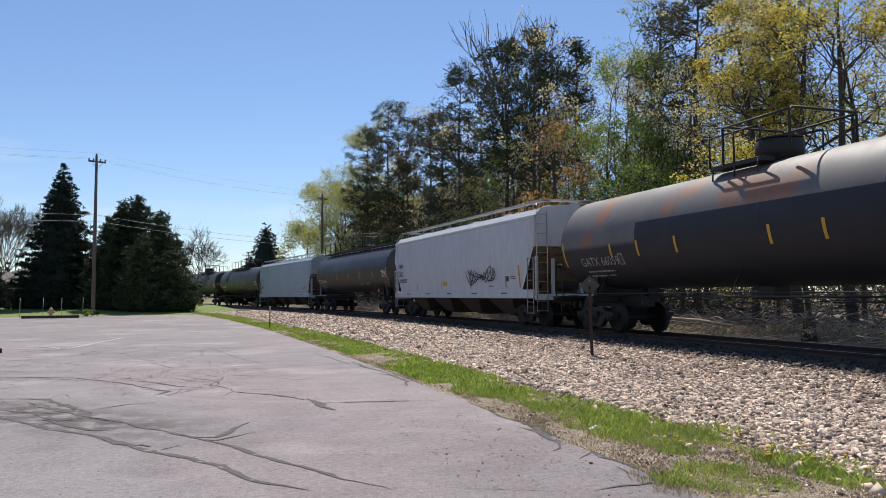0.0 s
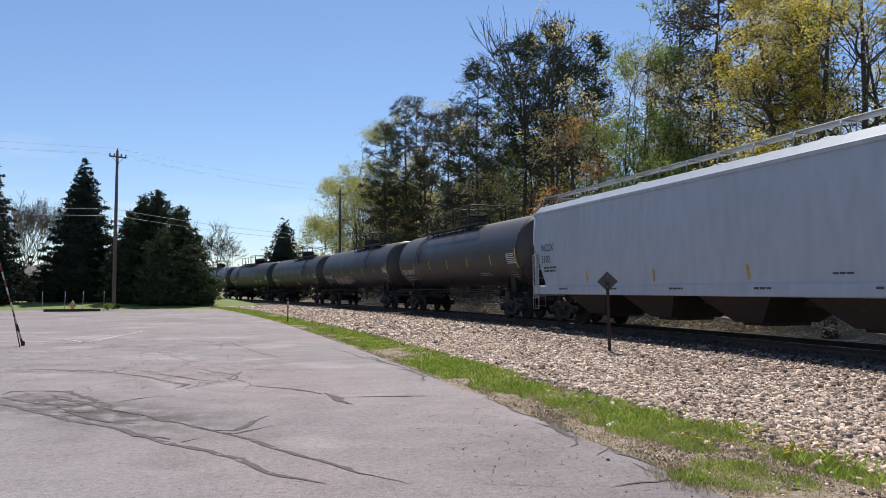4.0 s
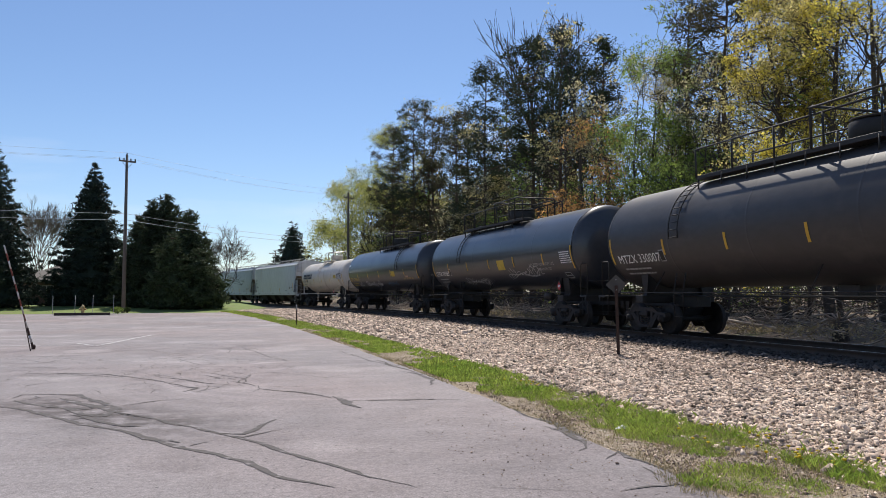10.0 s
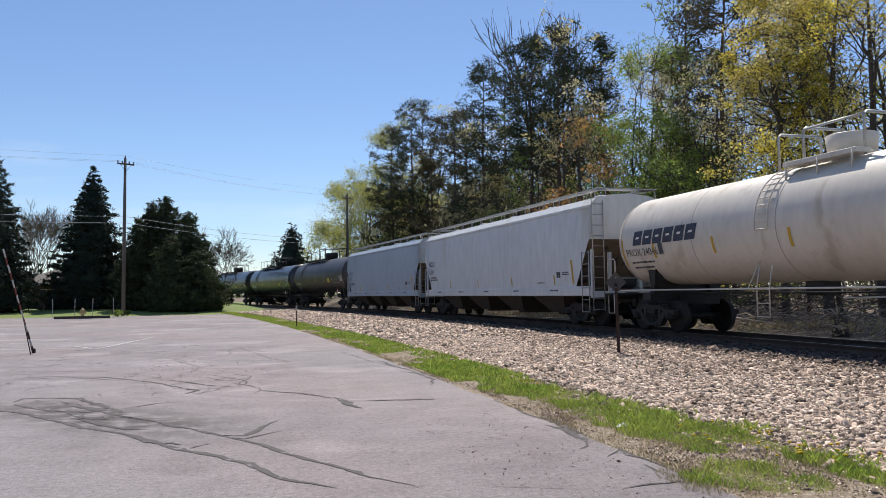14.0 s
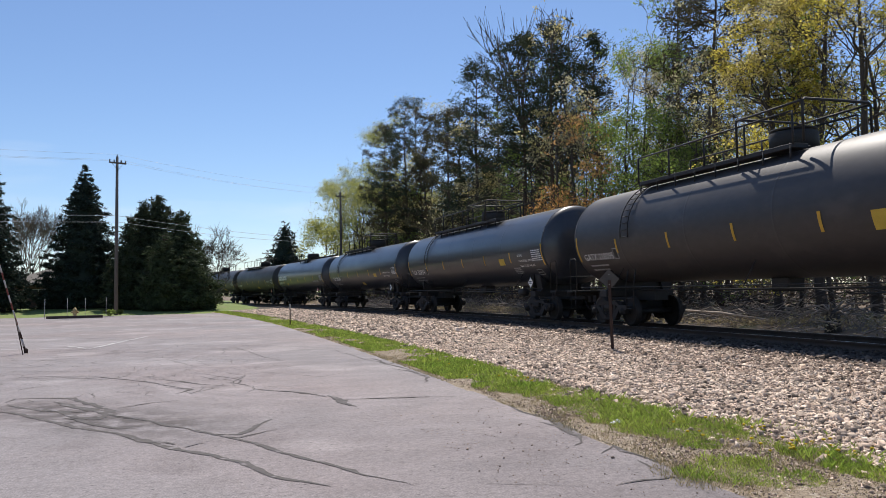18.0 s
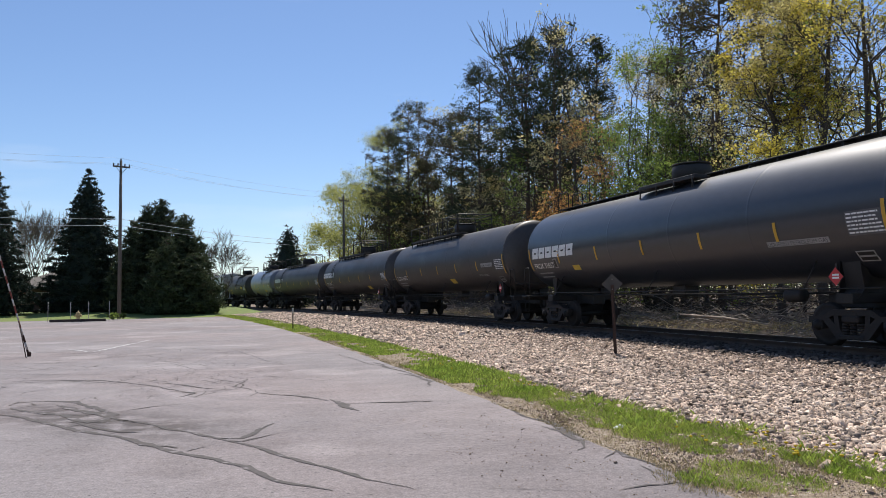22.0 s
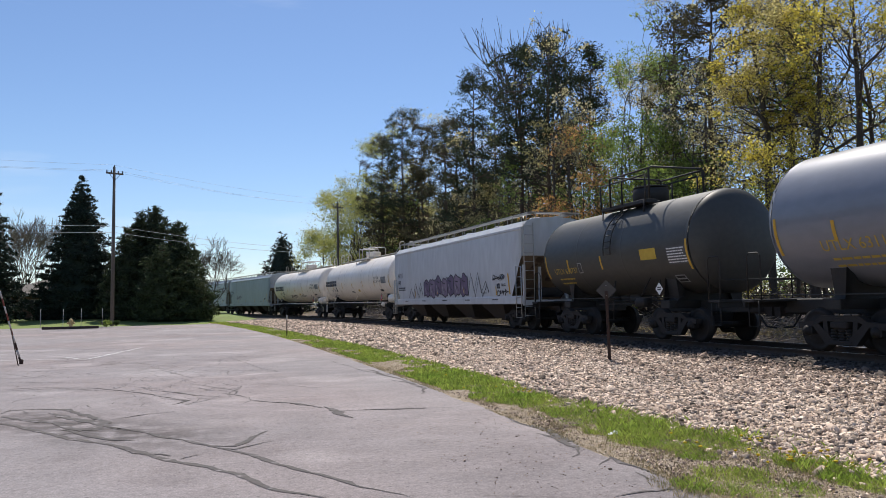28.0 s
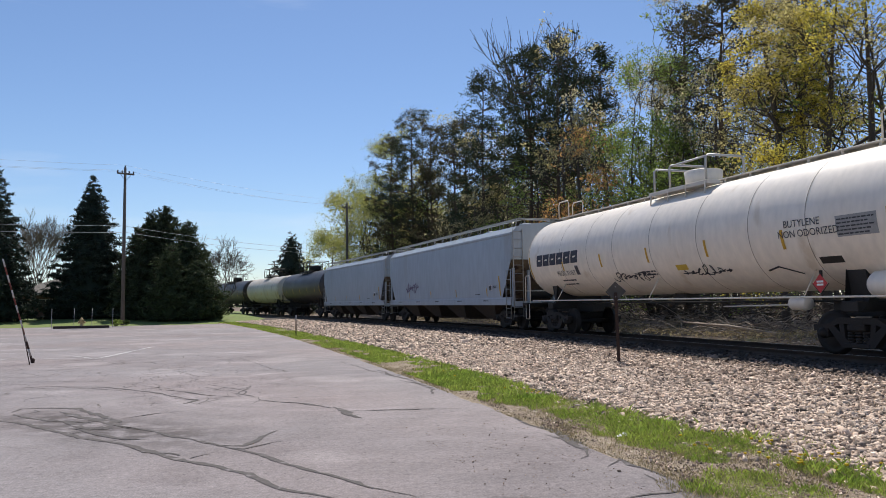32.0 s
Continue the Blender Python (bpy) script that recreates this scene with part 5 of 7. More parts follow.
settle(leaf_tree(69, 15.5, "leaf_lime", 20000, 0.17, 0.6, 0.15, 1.25, 1, 4, 0.15, label="round tree in pale spring leaf"), 6.58, 116.0, 0.3, 0)
settle((FARSPRUCE := spruce_tree(70, 10.9, 10.0, 14000, label="distant spruce beyond the track")), 3.81, 104.0, 0.3, 0)
settle(leaf_tree(71, 10.4, "leaf_lime", 8000, 0.2, 0.6, 0.15, 1.5, 2, 4, 0.12, label="low tree in pale spring leaf beside the track"), 9.23, 100.0, 0.3, 0)
settle(leaf_tree(72, 10.1, "leaf_green", 6000, 0.2, 0.6, 0.15, 1.4, 2, 4, 0.12, label="low green tree beside the track"), 11.0, 92.0, 0.3, 0)
plant(FARSPRUCE, -23, 80, 0.3, 0, 1.5)
plant(FARSPRUCE, -28, 84, 0.3, 47, 1.65)
plant(FARSPRUCE, -34, 76, 0.3, 94, 1.4)
plant(FARSPRUCE, -40, 82, 0.3, 141, 1.55)
plant(FARSPRUCE, -47, 78, 0.3, 188, 1.5)
plant(FARSPRUCE, -55, 84, 0.3, 235, 1.65)
plant(FARSPRUCE, -64, 80, 0.3, 282, 1.4)
plant(FARSPRUCE, -74, 84, 0.3, 329, 1.55)


# ---------------------------------------------------------------- undergrowth beyond the track
def thicket(count, s0, s1, o0, o1, top, size, seed, lump=1.0):
    """Leaves of a hedge-like band whose height swells and sinks."""
    r = np.random.RandomState(seed)
    s = s0 + (s1 - s0) * r.rand(count)
    o = o0 + (o1 - o0) * r.rand(count)
    th = np.interp(s, _s, _th)
    x, y = np.interp(s, _s, _tx) + o * np.cos(th), np.interp(s, _s, _ty) + o * np.sin(th)
    hgt = top * np.array([0.55 + 0.75 * noise.noise((a * 0.14 * lump, b * 0.14 * lump, seed)) + 0.4 * noise.noise((a * 0.6, b * 0.6, seed)) for a, b in zip(x, y)])
    z = np.clip(hgt, 0.1, None) * r.rand(count) ** 0.8 + 0.15
    P = np.stack([x, y, z], -1)
    u = r.normal(0, 1, (count, 3))
    u /= np.linalg.norm(u, axis=1)[:, None]
    w = np.cross(u, r.normal(0, 1, (count, 3)))
    w /= np.linalg.norm(w, axis=1)[:, None]
    sz = (size * r.lognormal(0, 0.35, count))[:, None]
    Q = np.stack([P - u * sz / 2, P + w * sz * 0.3, P + u * sz / 2, P - w * sz * 0.3], 1).reshape(-1, 3)
    return quads("leaves", Q, np.arange(len(Q)).reshape(-1, 4))


solid("undergrowth", thicket(16000, 8, 130, 10, 22, 1.7, 0.11, 41), M["shrub"], "dark leafy undergrowth below the trees", "undergrowth", kind="stuff")
solid("undergrowth", thicket(2600, 8, 110, 5.5, 10, 1.0, 0.09, 42), M["leaf_pale"], "low brambles and saplings in young leaf by the track", "undergrowth", kind="stuff")
solid("far_woods", thicket(16000, 4, 90, 34, 60, 8.0, 0.30, 46, 0.6), M["shrub"], "dark woods behind the nearer trees", "woods", kind="stuff")
solid("far_woods", thicket(20000, 78, 190, 14, 34, 7.5, 0.28, 44, 0.7), M["shrub"], "dark distant woods along the curve", "woods", kind="stuff")


solid("undergrowth", thicket(52000, 8, 90, 8.0, 20, 3.6, 0.13, 45), M["brush"], "dead brown brush and leaf litter under the trees", "undergrowth", kind="stuff")


solid("leaf_drift", thicket(15000, 6, 60, 3.4, 8.5, 0.55, 0.075, 47), M["dry"], "drift of dry leaves and stalks beside the track", "leaves", kind="stuff")


def sticks(count, s0, s1, o0, o1, seed, top=0.9, length=1.8):
    rng = random.Random(seed)
    g = Geo()
    for i in range(count):
        s, o = rng.uniform(s0, s1), rng.uniform(o0, o1)
        swell = 0.35 + 0.65 * max(0, noise.noise((s * 0.22, o * 0.3, seed)) + 0.35)
        p = on_track(s, o, rng.uniform(0.05, top) * swell + 0.05)
        a, e = rng.uniform(0, 6.28), rng.gauss(0.12, 0.30)
        d = Vector((math.cos(a) * math.cos(e), math.sin(a) * math.cos(e), math.sin(e)))
        ln = length * rng.lognormvariate(-0.3, 0.5)
        r0 = 0.010 + 0.018 * rng.random() ** 2
        q = p + d * ln * 0.5 + Vector((rng.gauss(0, 0.08), rng.gauss(0, 0.08), rng.gauss(0, 0.06)))
        g.tube([p, q, p + d * ln + Vector((0, 0, -0.1 * ln))], [r0, r0 * 0.8, r0 * 0.35], 4, cap=False)
    return g.mesh("sticks", False)


solid("brushwood", sticks(3200, 8, 75, 4.2, 9.5, 51, 0.8, 1.5), M["deadwood"], "tangled grey dead branches heaped beside the track", "brushwood", kind="stuff")
solid("brushwood", sticks(2600, 8, 70, 7.0, 15, 52, 2.4, 2.0), M["bark"], "dark dead stems and saplings under the trees", "brushwood", kind="stuff")
log = Geo().tube([on_track(21.5, 4.4, 0.35), on_track(24, 4.5, 0.55), on_track(27.0, 4.8, 0.62)], [0.07, 0.06, 0.035], 7)
solid("fallen_log", log, M["deadwood"], "pale fallen trunk lying in the brushwood", "log")
stump = thing("uprooted_stump", "uprooted stump with splayed pale roots beside the track", "stump")
g = Geo()
base = on_track(19.6, 5.2, 0.0)
rng = random.Random(61)
g.tube([base + Vector((0, 0, -0.1)), base + Vector((0, 0, 0.75))], [0.26, 0.20], 9)
part("stub", g, M["bark"], stump)
for i in range(16):
    a, e = rng.uniform(0, 6.28), rng.uniform(-0.25, 0.8)
    d = Vector((math.cos(a) * math.cos(e), math.sin(a) * math.cos(e), math.sin(e)))
    p = base + Vector((0, 0, 0.6))
    ln = rng.uniform(0.6, 1.3)
    part("root", Geo().tube([p, p + d * ln * 0.5 + Vector((0, 0, 0.08)), p + d * ln - Vector((0, 0, 0.15))], [0.045, 0.03, 0.01], 5), M["deadwood"], stump)


# ---------------------------------------------------------------- poles and wires
def utility_pole(label, at, height, arm=2.3, turn=0.0, lean=0.0):
    root = thing("utility_pole", label, "utility pole", "utility poles", m=Matrix.Translation(at) @ pose(0, 0, 0, 0, lean, turn))
    part("shaft", Geo().tube([(0, 0, -0.4), (0, 0, height * 0.5), (0, 0, height)], [0.165, 0.14, 0.10], 12), M["pole"], root)
    if arm:
        arm_ob = part("crossarm", Geo().box((0, -0.12, height - 0.55), (arm, 0.10, 0.13), 0.015), M["pole"], root)
        for x in (-arm * 0.46, -arm * 0.2, arm * 0.2, arm * 0.46):
            part("insulator", Geo().lathe([(height - 0.49, 0.03), (height - 0.44, 0.06), (height - 0.38, 0.045), (height - 0.32, 0.06), (height - 0.28, 0.0)], 10, (x, -0.12, 0), "z"), M["insulator"], arm_ob)
        for s in (-1, 1):
            part("brace", Geo().tube([(s * arm * 0.32, -0.13, height - 0.60), (0, -0.13, height - 1.15)], 0.016, 5), M["insulator"], arm_ob)
        part("insulator", Geo().lathe([(height, 0.03), (height + 0.06, 0.06), (height + 0.12, 0.045), (height + 0.2, 0.0)], 10, (0, 0, 0), "z"), M["insulator"], root)
    return root


def wire(a, b, sag, r=0.0065, n=22, label="overhead wire sagging between two poles"):
    a, b = Vector(a), Vector(b)
    pts = [a.lerp(b, i / n) - Vector((0, 0, sag * 4 * (i / n) * (1 - i / n))) for i in range(n + 1)]
    return solid("overhead_wire", Geo().tube(pts, r, 4), M["wire"], label, "wire", "overhead wires")


P1, P2 = spot(-7.72, 68.0, 0.45), spot(7.93, 84.0, 0.3)
H1, H2 = 12.7, 12.3
utility_pole("tall weathered wooden pole behind the car park", P1, H1, 1.4, 28, 0.25)
utility_pole("weathered wooden pole beyond the track", P2, H2, 1.4, 28)
utility_pole("plain far wooden pole beyond the track", spot(2.6, 190.0, 0.3), 11.5, 3.2, 20)
utility_pole("slender far wooden pole", spot(3.1, 230.0, 0.3), 11.0, 0)
for k, up in ((-0.62, -0.30), (0.0, 0.18), (0.62, -0.30)):
    d = Vector((math.cos(radians(28)), math.sin(radians(28)), 0)) * k
    wire(P1 + d + Vector((0, 0, H1 + up)), P2 + d + Vector((0, 0, H2 + up)), 0.32 + 0.25 * abs(k))
    wire(P1 + d + Vector((0, 0, H1 + up)), P1 + Vector((-46, -16, 0.6)) + d * 1.6 + Vector((0, 0, H1 + up * 1.6)), 0.8)
for k, z in ((0, 8.25), (0.2, 7.7)):
    wire(P1 + Vector((k, 0, z - 0.45)), P1 + Vector((-46, -16, z - 0.2)), 0.5, 0.014)
    wire(P1 + Vector((k, 0, z - 0.45)), spot(8.5, 105.0, 8.9 + (z - 8.25)), 0.5, 0.014)


# ---------------------------------------------------------------- things about the car park
sign = thing("marker_post", "rusty steel post with a bare grey diamond sign seen from behind", "sign post", m=Matrix.Translation((8.78, 16.55, 0.03)) @ pose(0, 0, 0, 0, -1.0, -28))
part("post", Geo().box((0, 0, 0.75), (0.075, 0.05, 1.95), 0.008), M["rustpost"], sign)
part("sign_plate", Geo().prism([(0, 1.50), (0.245, 1.745), (0, 1.99), (-0.245, 1.745)], 0.028, 0.034, "y"), M["signback"], sign, "bare grey diamond plate")
for z in (1.62, 1.86):
    part("bolt", Geo().lathe([(-0.03, 0), (-0.03, 0.012), (0.036, 0.012), (0.036, 0)], 8, (0, 0, z), "y"), M["galv"], sign)

stake = thing("survey_stake", "short dark stake with a pale top beside the ballast", "stake", m=Matrix.Translation(spot(4.15, 37.6, -0.03)))
part("rod", Geo().tube([(0, 0, -0.1), (0, 0, 0.85)], 0.028, 7), M["rustpost"], stake)
part("cap", Geo().tube([(0, 0, 0.83), (0, 0, 1.08)], 0.035, 7), M["stickwhite"], stake)

guy = thing("guy_marker", "leaning red and white striped guy marker on the car park", "marker")
foot = Vector((-5.75, 24.6, 0.0))
tip = spot(-15.0, 24.2, 2.95)
for i in range(14):
    a, b = foot.lerp(tip, i / 14), foot.lerp(tip, (i + 1) / 14)
    part("stripe", Geo().tube([a, b], 0.021 if i > 2 else 0.030, 8), M[("rustpost" if i < 4 else "stickred") if i % 2 == 0 else "stickwhite"], guy)
part("guy_strut", Geo().tube([(-5.67, 23.94, 0), foot.lerp(tip, 0.36)], 0.014, 6), M["rustpost"], guy)
part("anchor_eye", Geo().lathe([(-0.02, 0.05), (0.10, 0.06), (0.14, 0.03)], 8, (foot.x, foot.y, 0), "z"), M["rustpost"], guy)

hyd = thing("fire_hydrant", "ochre fire hydrant behind a low dark kerb", "hydrant", m=Matrix.Translation(spot(-10.27, 64.6, -0.02)))
part("barrel", Geo().lathe([(-0.05, 0.17), (0.05, 0.17), (0.07, 0.13), (0.50, 0.13), (0.53, 0.17), (0.57, 0.17)], 14, (0, 0, 0), "z"), M["hydrant"], hyd)
part("bonnet", Geo().lathe([(0.57, 0.165), (0.66, 0.15), (0.74, 0.09), (0.77, 0.04), (0.83, 0.035), (0.83, 0)], 14, (0, 0, 0), "z"), M["hydrant"], hyd)
for x in (-1, 1):
    part("outlet_cap", Geo().lathe([(x * 0.10, 0.07), (x * 0.20, 0.07), (x * 0.21, 0.085), (x * 0.25, 0.085), (x * 0.27, 0.03), (x * 0.27, 0)], 10, (0, 0, 0.45), "x"), M["hydrant"], hyd)
kerb_a, kerb_b = spot(-12.0, 63.9, 0), spot(-8.55, 63.2, 0)
d = kerb_b - kerb_a
solid("kerb", Geo().box((kerb_a + kerb_b) / 2 + Vector((0, 0, 0.07)), (d.length, 0.16, 0.26), 0.02, Matrix.Rotation(math.atan2(d.y, d.x), 3, "Z")), M["kerb"], "low dark timber kerb round the hydrant", "kerb")
for az in (-12.1, -10.75, -9.65, -8.35):
    p = spot(az, 65.4, -0.05)
    solid("thin_stake", Geo().tube([p, p + Vector((0.02, 0, 1.55))], 0.02, 6), M["stickwhite"], "thin pale stake beside the hydrant", "stake", "stakes round the hydrant")
settle(bush(71, 0.5, "leaf_green", "low green shrub at the foot of the pole", 1400), -8.15, 66.2, 0.1)
settle(bush(72, 0.45, "shrub", "low green shrub at the foot of the pole", 1100), -7.5, 66.3, 0.1)


def house(at, turn):
    root = thing("house", "low brick house with a hipped shingle roof behind the spruces", "house", m=Matrix.Translation(at) @ pose(0, 0, 0, 0, 0, turn))
    w, dpt, h = 13.0, 8.5, 2.7
    for nm, c, sz in (("wall", (0, -dpt / 2, h / 2), (w, 0.2, h)), ("wall", (0, dpt / 2, h / 2), (w, 0.2, h)), ("wall", (-w / 2, 0, h / 2), (0.2, dpt - 0.2, h)), ("wall", (w / 2, 0, h / 2), (0.2, dpt - 0.2, h))):
        part(nm, Geo().box(c, sz), M["brickwall"], root)
    e = 0.7
    g = Geo().add([(-w / 2 - e, -dpt / 2 - e, h), (w / 2 + e, -dpt / 2 - e, h), (w / 2 + e, dpt / 2 + e, h), (-w / 2 - e, dpt / 2 + e, h), (-w / 2 + 4, 0, h + 2.1), (w / 2 - 4, 0, h + 2.1)],
                  [(0, 1, 5, 4), (1, 2, 5), (2, 3, 4, 5), (3, 0, 4), (0, 3, 2, 1)])
    part("roof", g, M["roof"], root)
    part("fascia", Geo().box((0, -dpt / 2 - e, h - 0.08), (w + 2 * e, 0.05, 0.2)).box((w / 2 + e, 0, h - 0.08), (0.05, dpt + 2 * e, 0.2)), M["stickwhite"], root)
    for x in (-3.5, 2.5):
        f = part("window", Geo().box((x, -dpt / 2 - 0.11, 1.5), (1.5, 0.06, 1.2), 0.01), M["stickwhite"], root)
        for k in (-0.36, 0.36):
            part("pane", Geo().box((x + k, -dpt / 2 - 0.145, 1.5), (0.62, 0.02, 1.05)), M["gloss"], f)
    part("door", Geo().box((5.0, -dpt / 2 - 0.11, 1.02), (0.95, 0.06, 2.04), 0.01), M["ends"], root)
    return root


house(spot(-9.75, 97.0, 0.45), -4)

# a scrap of white litter in the grass, and dandelions
g = Geo().add([(0, 0, 0.05), (0.16, 0.03, 0.06), (0.19, 0.11, 0.03), (0.08, 0.14, 0.07), (-0.05, 0.09, 0.04), (0.07, 0.06, 0.11)], [(0, 1, 5), (1, 2, 5), (2, 3, 5), (3, 4, 5), (4, 0, 5)])
g.v = [(x * 0.85 + 4.22, y * 0.85 + 7.95, z * 0.7) for x, y, z in g.v]
solid("litter", g, M["litterwhite"], "crumpled white scrap lying in the grass", "litter")


def dandelion():
    root = thing("dandelion", "yellow dandelion flower in the verge grass", "flower", "dandelions")
    part("stalk", Geo().tube([(0, 0, -0.01), (0.008, 0.004, 0.07)], 0.003, 4), M["blade"], root)
    part("flower", Geo().lathe([(0.066, 0.0), (0.07, 0.012), (0.078, 0.021), (0.086, 0.014), (0.088, 0)], 9, (0.008, 0.004, 0), "z"), M["dandelion"], root)
    return root


seedling = dandelion()
rng = random.Random(77)
spots = []
for cx, cy, sx, k in ((5.1, 6.05, 0.35, 16), (5.3, 5.65, 0.3, 9), (4.85, 12.2, 0.3, 8), (5.35, 7.2, 0.25, 9), (4.3, 16.5, 0.5, 5), (3.4, 30, 0.6, 6), (2.6, 38, 0.6, 6), (4.75, 6.9, 0.3, 6)):
    for i in range(k):
        spots.append((cx + rng.gauss(0, sx * 0.5), cy + rng.gauss(0, sx * (1 if cy < 15 else 5)), rng.uniform(0, 360), rng.uniform(0.75, 1.1)))
seedling.matrix_basis = Matrix.Translation((spots[0][0], spots[0][1], 0))
for x, y, a, sc in spots[1:]:
    copy_thing(seedling, Matrix.Translation((x, y, 0)) @ pose(0, 0, 0, 0, 0, a)).scale = (sc, sc, sc)

# ---------------------------------------------------------------- railway cars
# a car's own axes: x away from the car park, y towards its rear, z up from the rail head
CACHE = {}


def cached(key, build):
    if key not in CACHE:
        CACHE[key] = build().mesh(key[0] if isinstance(key, tuple) else key)
    return CACHE[key]


def piece(name, key, build, material, parent, at=None, label=""):
    me = cached((name, material) + tuple(key), build)
    if not me.materials:
        me.materials.append(M[material])
    ob = new(name, me)
    ob.parent = parent
    if at is not None:
        ob.matrix_basis = at
    if label:
        ob["label"] = label
    return ob


WR = 0.457


def wheelset_geo():
    g = Geo()
    for sx in (-1, 1):
        prof = [(-0.065, 0.10), (-0.065, 0.30), (-0.05, 0.33), (-0.065, 0.385), (-0.07, WR), (0.045, WR + 0.004), (0.06, WR + 0.028), (0.075, WR + 0.024), (0.08, 0.385), (0.05, 0.33), (0.06, 0.10)]
        g.lathe([(-sx * a, r) for a, r in prof], 22, (sx * 0.745, 0, 0), "x")
        g.lathe([(sx * a, r) for a, r in ((0.8, 0.07), (0.98, 0.075), (1.0, 0.12), (1.10, 0.12), (1.12, 0.09), (1.15, 0.08))], 12, (0, 0, 0), "x")
    g.tube([(-0.98, 0, 0), (0.98, 0, 0)], 0.085, 10)
    return g


def sideframe_geo():
    g = Geo()
    # upper chord, diagonal arms and spring seat leave two windows
    g.prism([(-1.13, 0.50), (-1.13, 0.63), (-0.70, 0.66), (-0.5, 0.78), (0.5, 0.78), (0.70, 0.66), (1.13, 0.63), (1.13, 0.50), (0.72, 0.56), (0.45, 0.66), (-0.45, 0.66), (-0.72, 0.56)], -0.09, 0.09, "x")
    for s in (-1, 1):
        g.prism([(s * 0.78, 0.60), (s * 0.64, 0.66), (s * 0.22, 0.30), (s * 0.22, 0.16), (s * 0.40, 0.18)], -0.085, 0.085, "x")
        g.prism([(s * 0.30, 0.30), (s * 0.42, 0.34), (s * 0.46, 0.68), (s * 0.34, 0.68)], -0.08, 0.08, "x")
        g.box((0, s * 0.889, 0.47), (0.20, 0.26, 0.20), 0.02)
    g.box((0, 0, 0.22), (0.20, 0.62, 0.10), 0.02)
    for y in (-0.19, 0, 0.19):
        for k in range(4):
            g.lathe([(0.27 + 0.06 * k, 0.07), (0.295 + 0.06 * k, 0.085), (0.32 + 0.06 * k, 0.07)], 8, (-0.02, y, 0), "z")
    g.box((0, 0, 0.585), (0.26, 0.44, 0.13), 0.02)
    return g


def bolster_geo():
    g = Geo()
    g.box((0, 0, 0.62), (2.2, 0.36, 0.26), 0.03)
    g.lathe([(0.72, 0.34), (0.80, 0.34), (0.82, 0.30)], 16, (0, 0, 0), "z")
    for y in (-0.45, 0.45):
        g.box((0, y, 0.42), (1.75, 0.07, 0.14), 0.02)
        for x in (-0.75, 0.75):
            g.box((x, y, 0.46), (0.10, 0.09, 0.30), 0.02)
    return g


WHEELS = []


def add_truck(car, y):
    tr = piece("truck", ("bolster",), bolster_geo, "truck", car, pose(0, y, 0), "grimy two-axle railway truck")
    for sx in (-1, 1):
        piece("side_frame", ("sf",), sideframe_geo, "truck", tr, pose(sx * 1.0, 0, 0))
    for sy in (-0.889, 0.889):
        w = piece("wheelset", ("ws",), wheelset_geo, "wheel", tr, pose(0, sy, WR), "steel wheels on an axle")
        WHEELS.append((w, sy, car))
    return tr


def coupler_geo():
    g = Geo()
    g.box((0, 0.35, 0.84), (0.14, 0.8, 0.16), 0.02)
    g.prism([(-0.20, 0.0), (0.20, 0.02), (0.22, -0.16), (0.10, -0.24), (0.0, -0.12), (-0.12, -0.10), (-0.22, -0.20)], 0.70, 0.98, "z")
    g.tube([(-0.16, 0.3, 0.75), (-0.2, 0.0, 0.45), (-0.12, -0.25, 0.42)], 0.025, 6)
    return g


def uncoupling_geo():
    g = Geo()
    g.tube([(-1.42, 0.1, 0.78), (-1.42, 0.1, 1.02), (-0.25, 0.1, 1.04), (-0.1, -0.05, 0.98)], 0.014, 5)
    return g


def text_mesh(body, size):
    key = ("text", body, size)
    if key not in CACHE:
        cu = bpy.data.curves.new("lettering", "FONT")
        cu.body, cu.size, cu.align_x, cu.resolution_u = body, size * 1.38, "LEFT", 3
        ob = bpy.data.objects.new("lettering", cu)
        scene.collection.objects.link(ob)
        deps = bpy.context.evaluated_depsgraph_get()
        me = bpy.data.meshes.new_from_object(ob.evaluated_get(deps))
        bpy.data.objects.remove(ob)
        CACHE[key] = ([tuple(v.co) for v in me.vertices], [tuple(p.vertices) for p in me.polygons])
        bpy.data.meshes.remove(me)
    return CACHE[key]


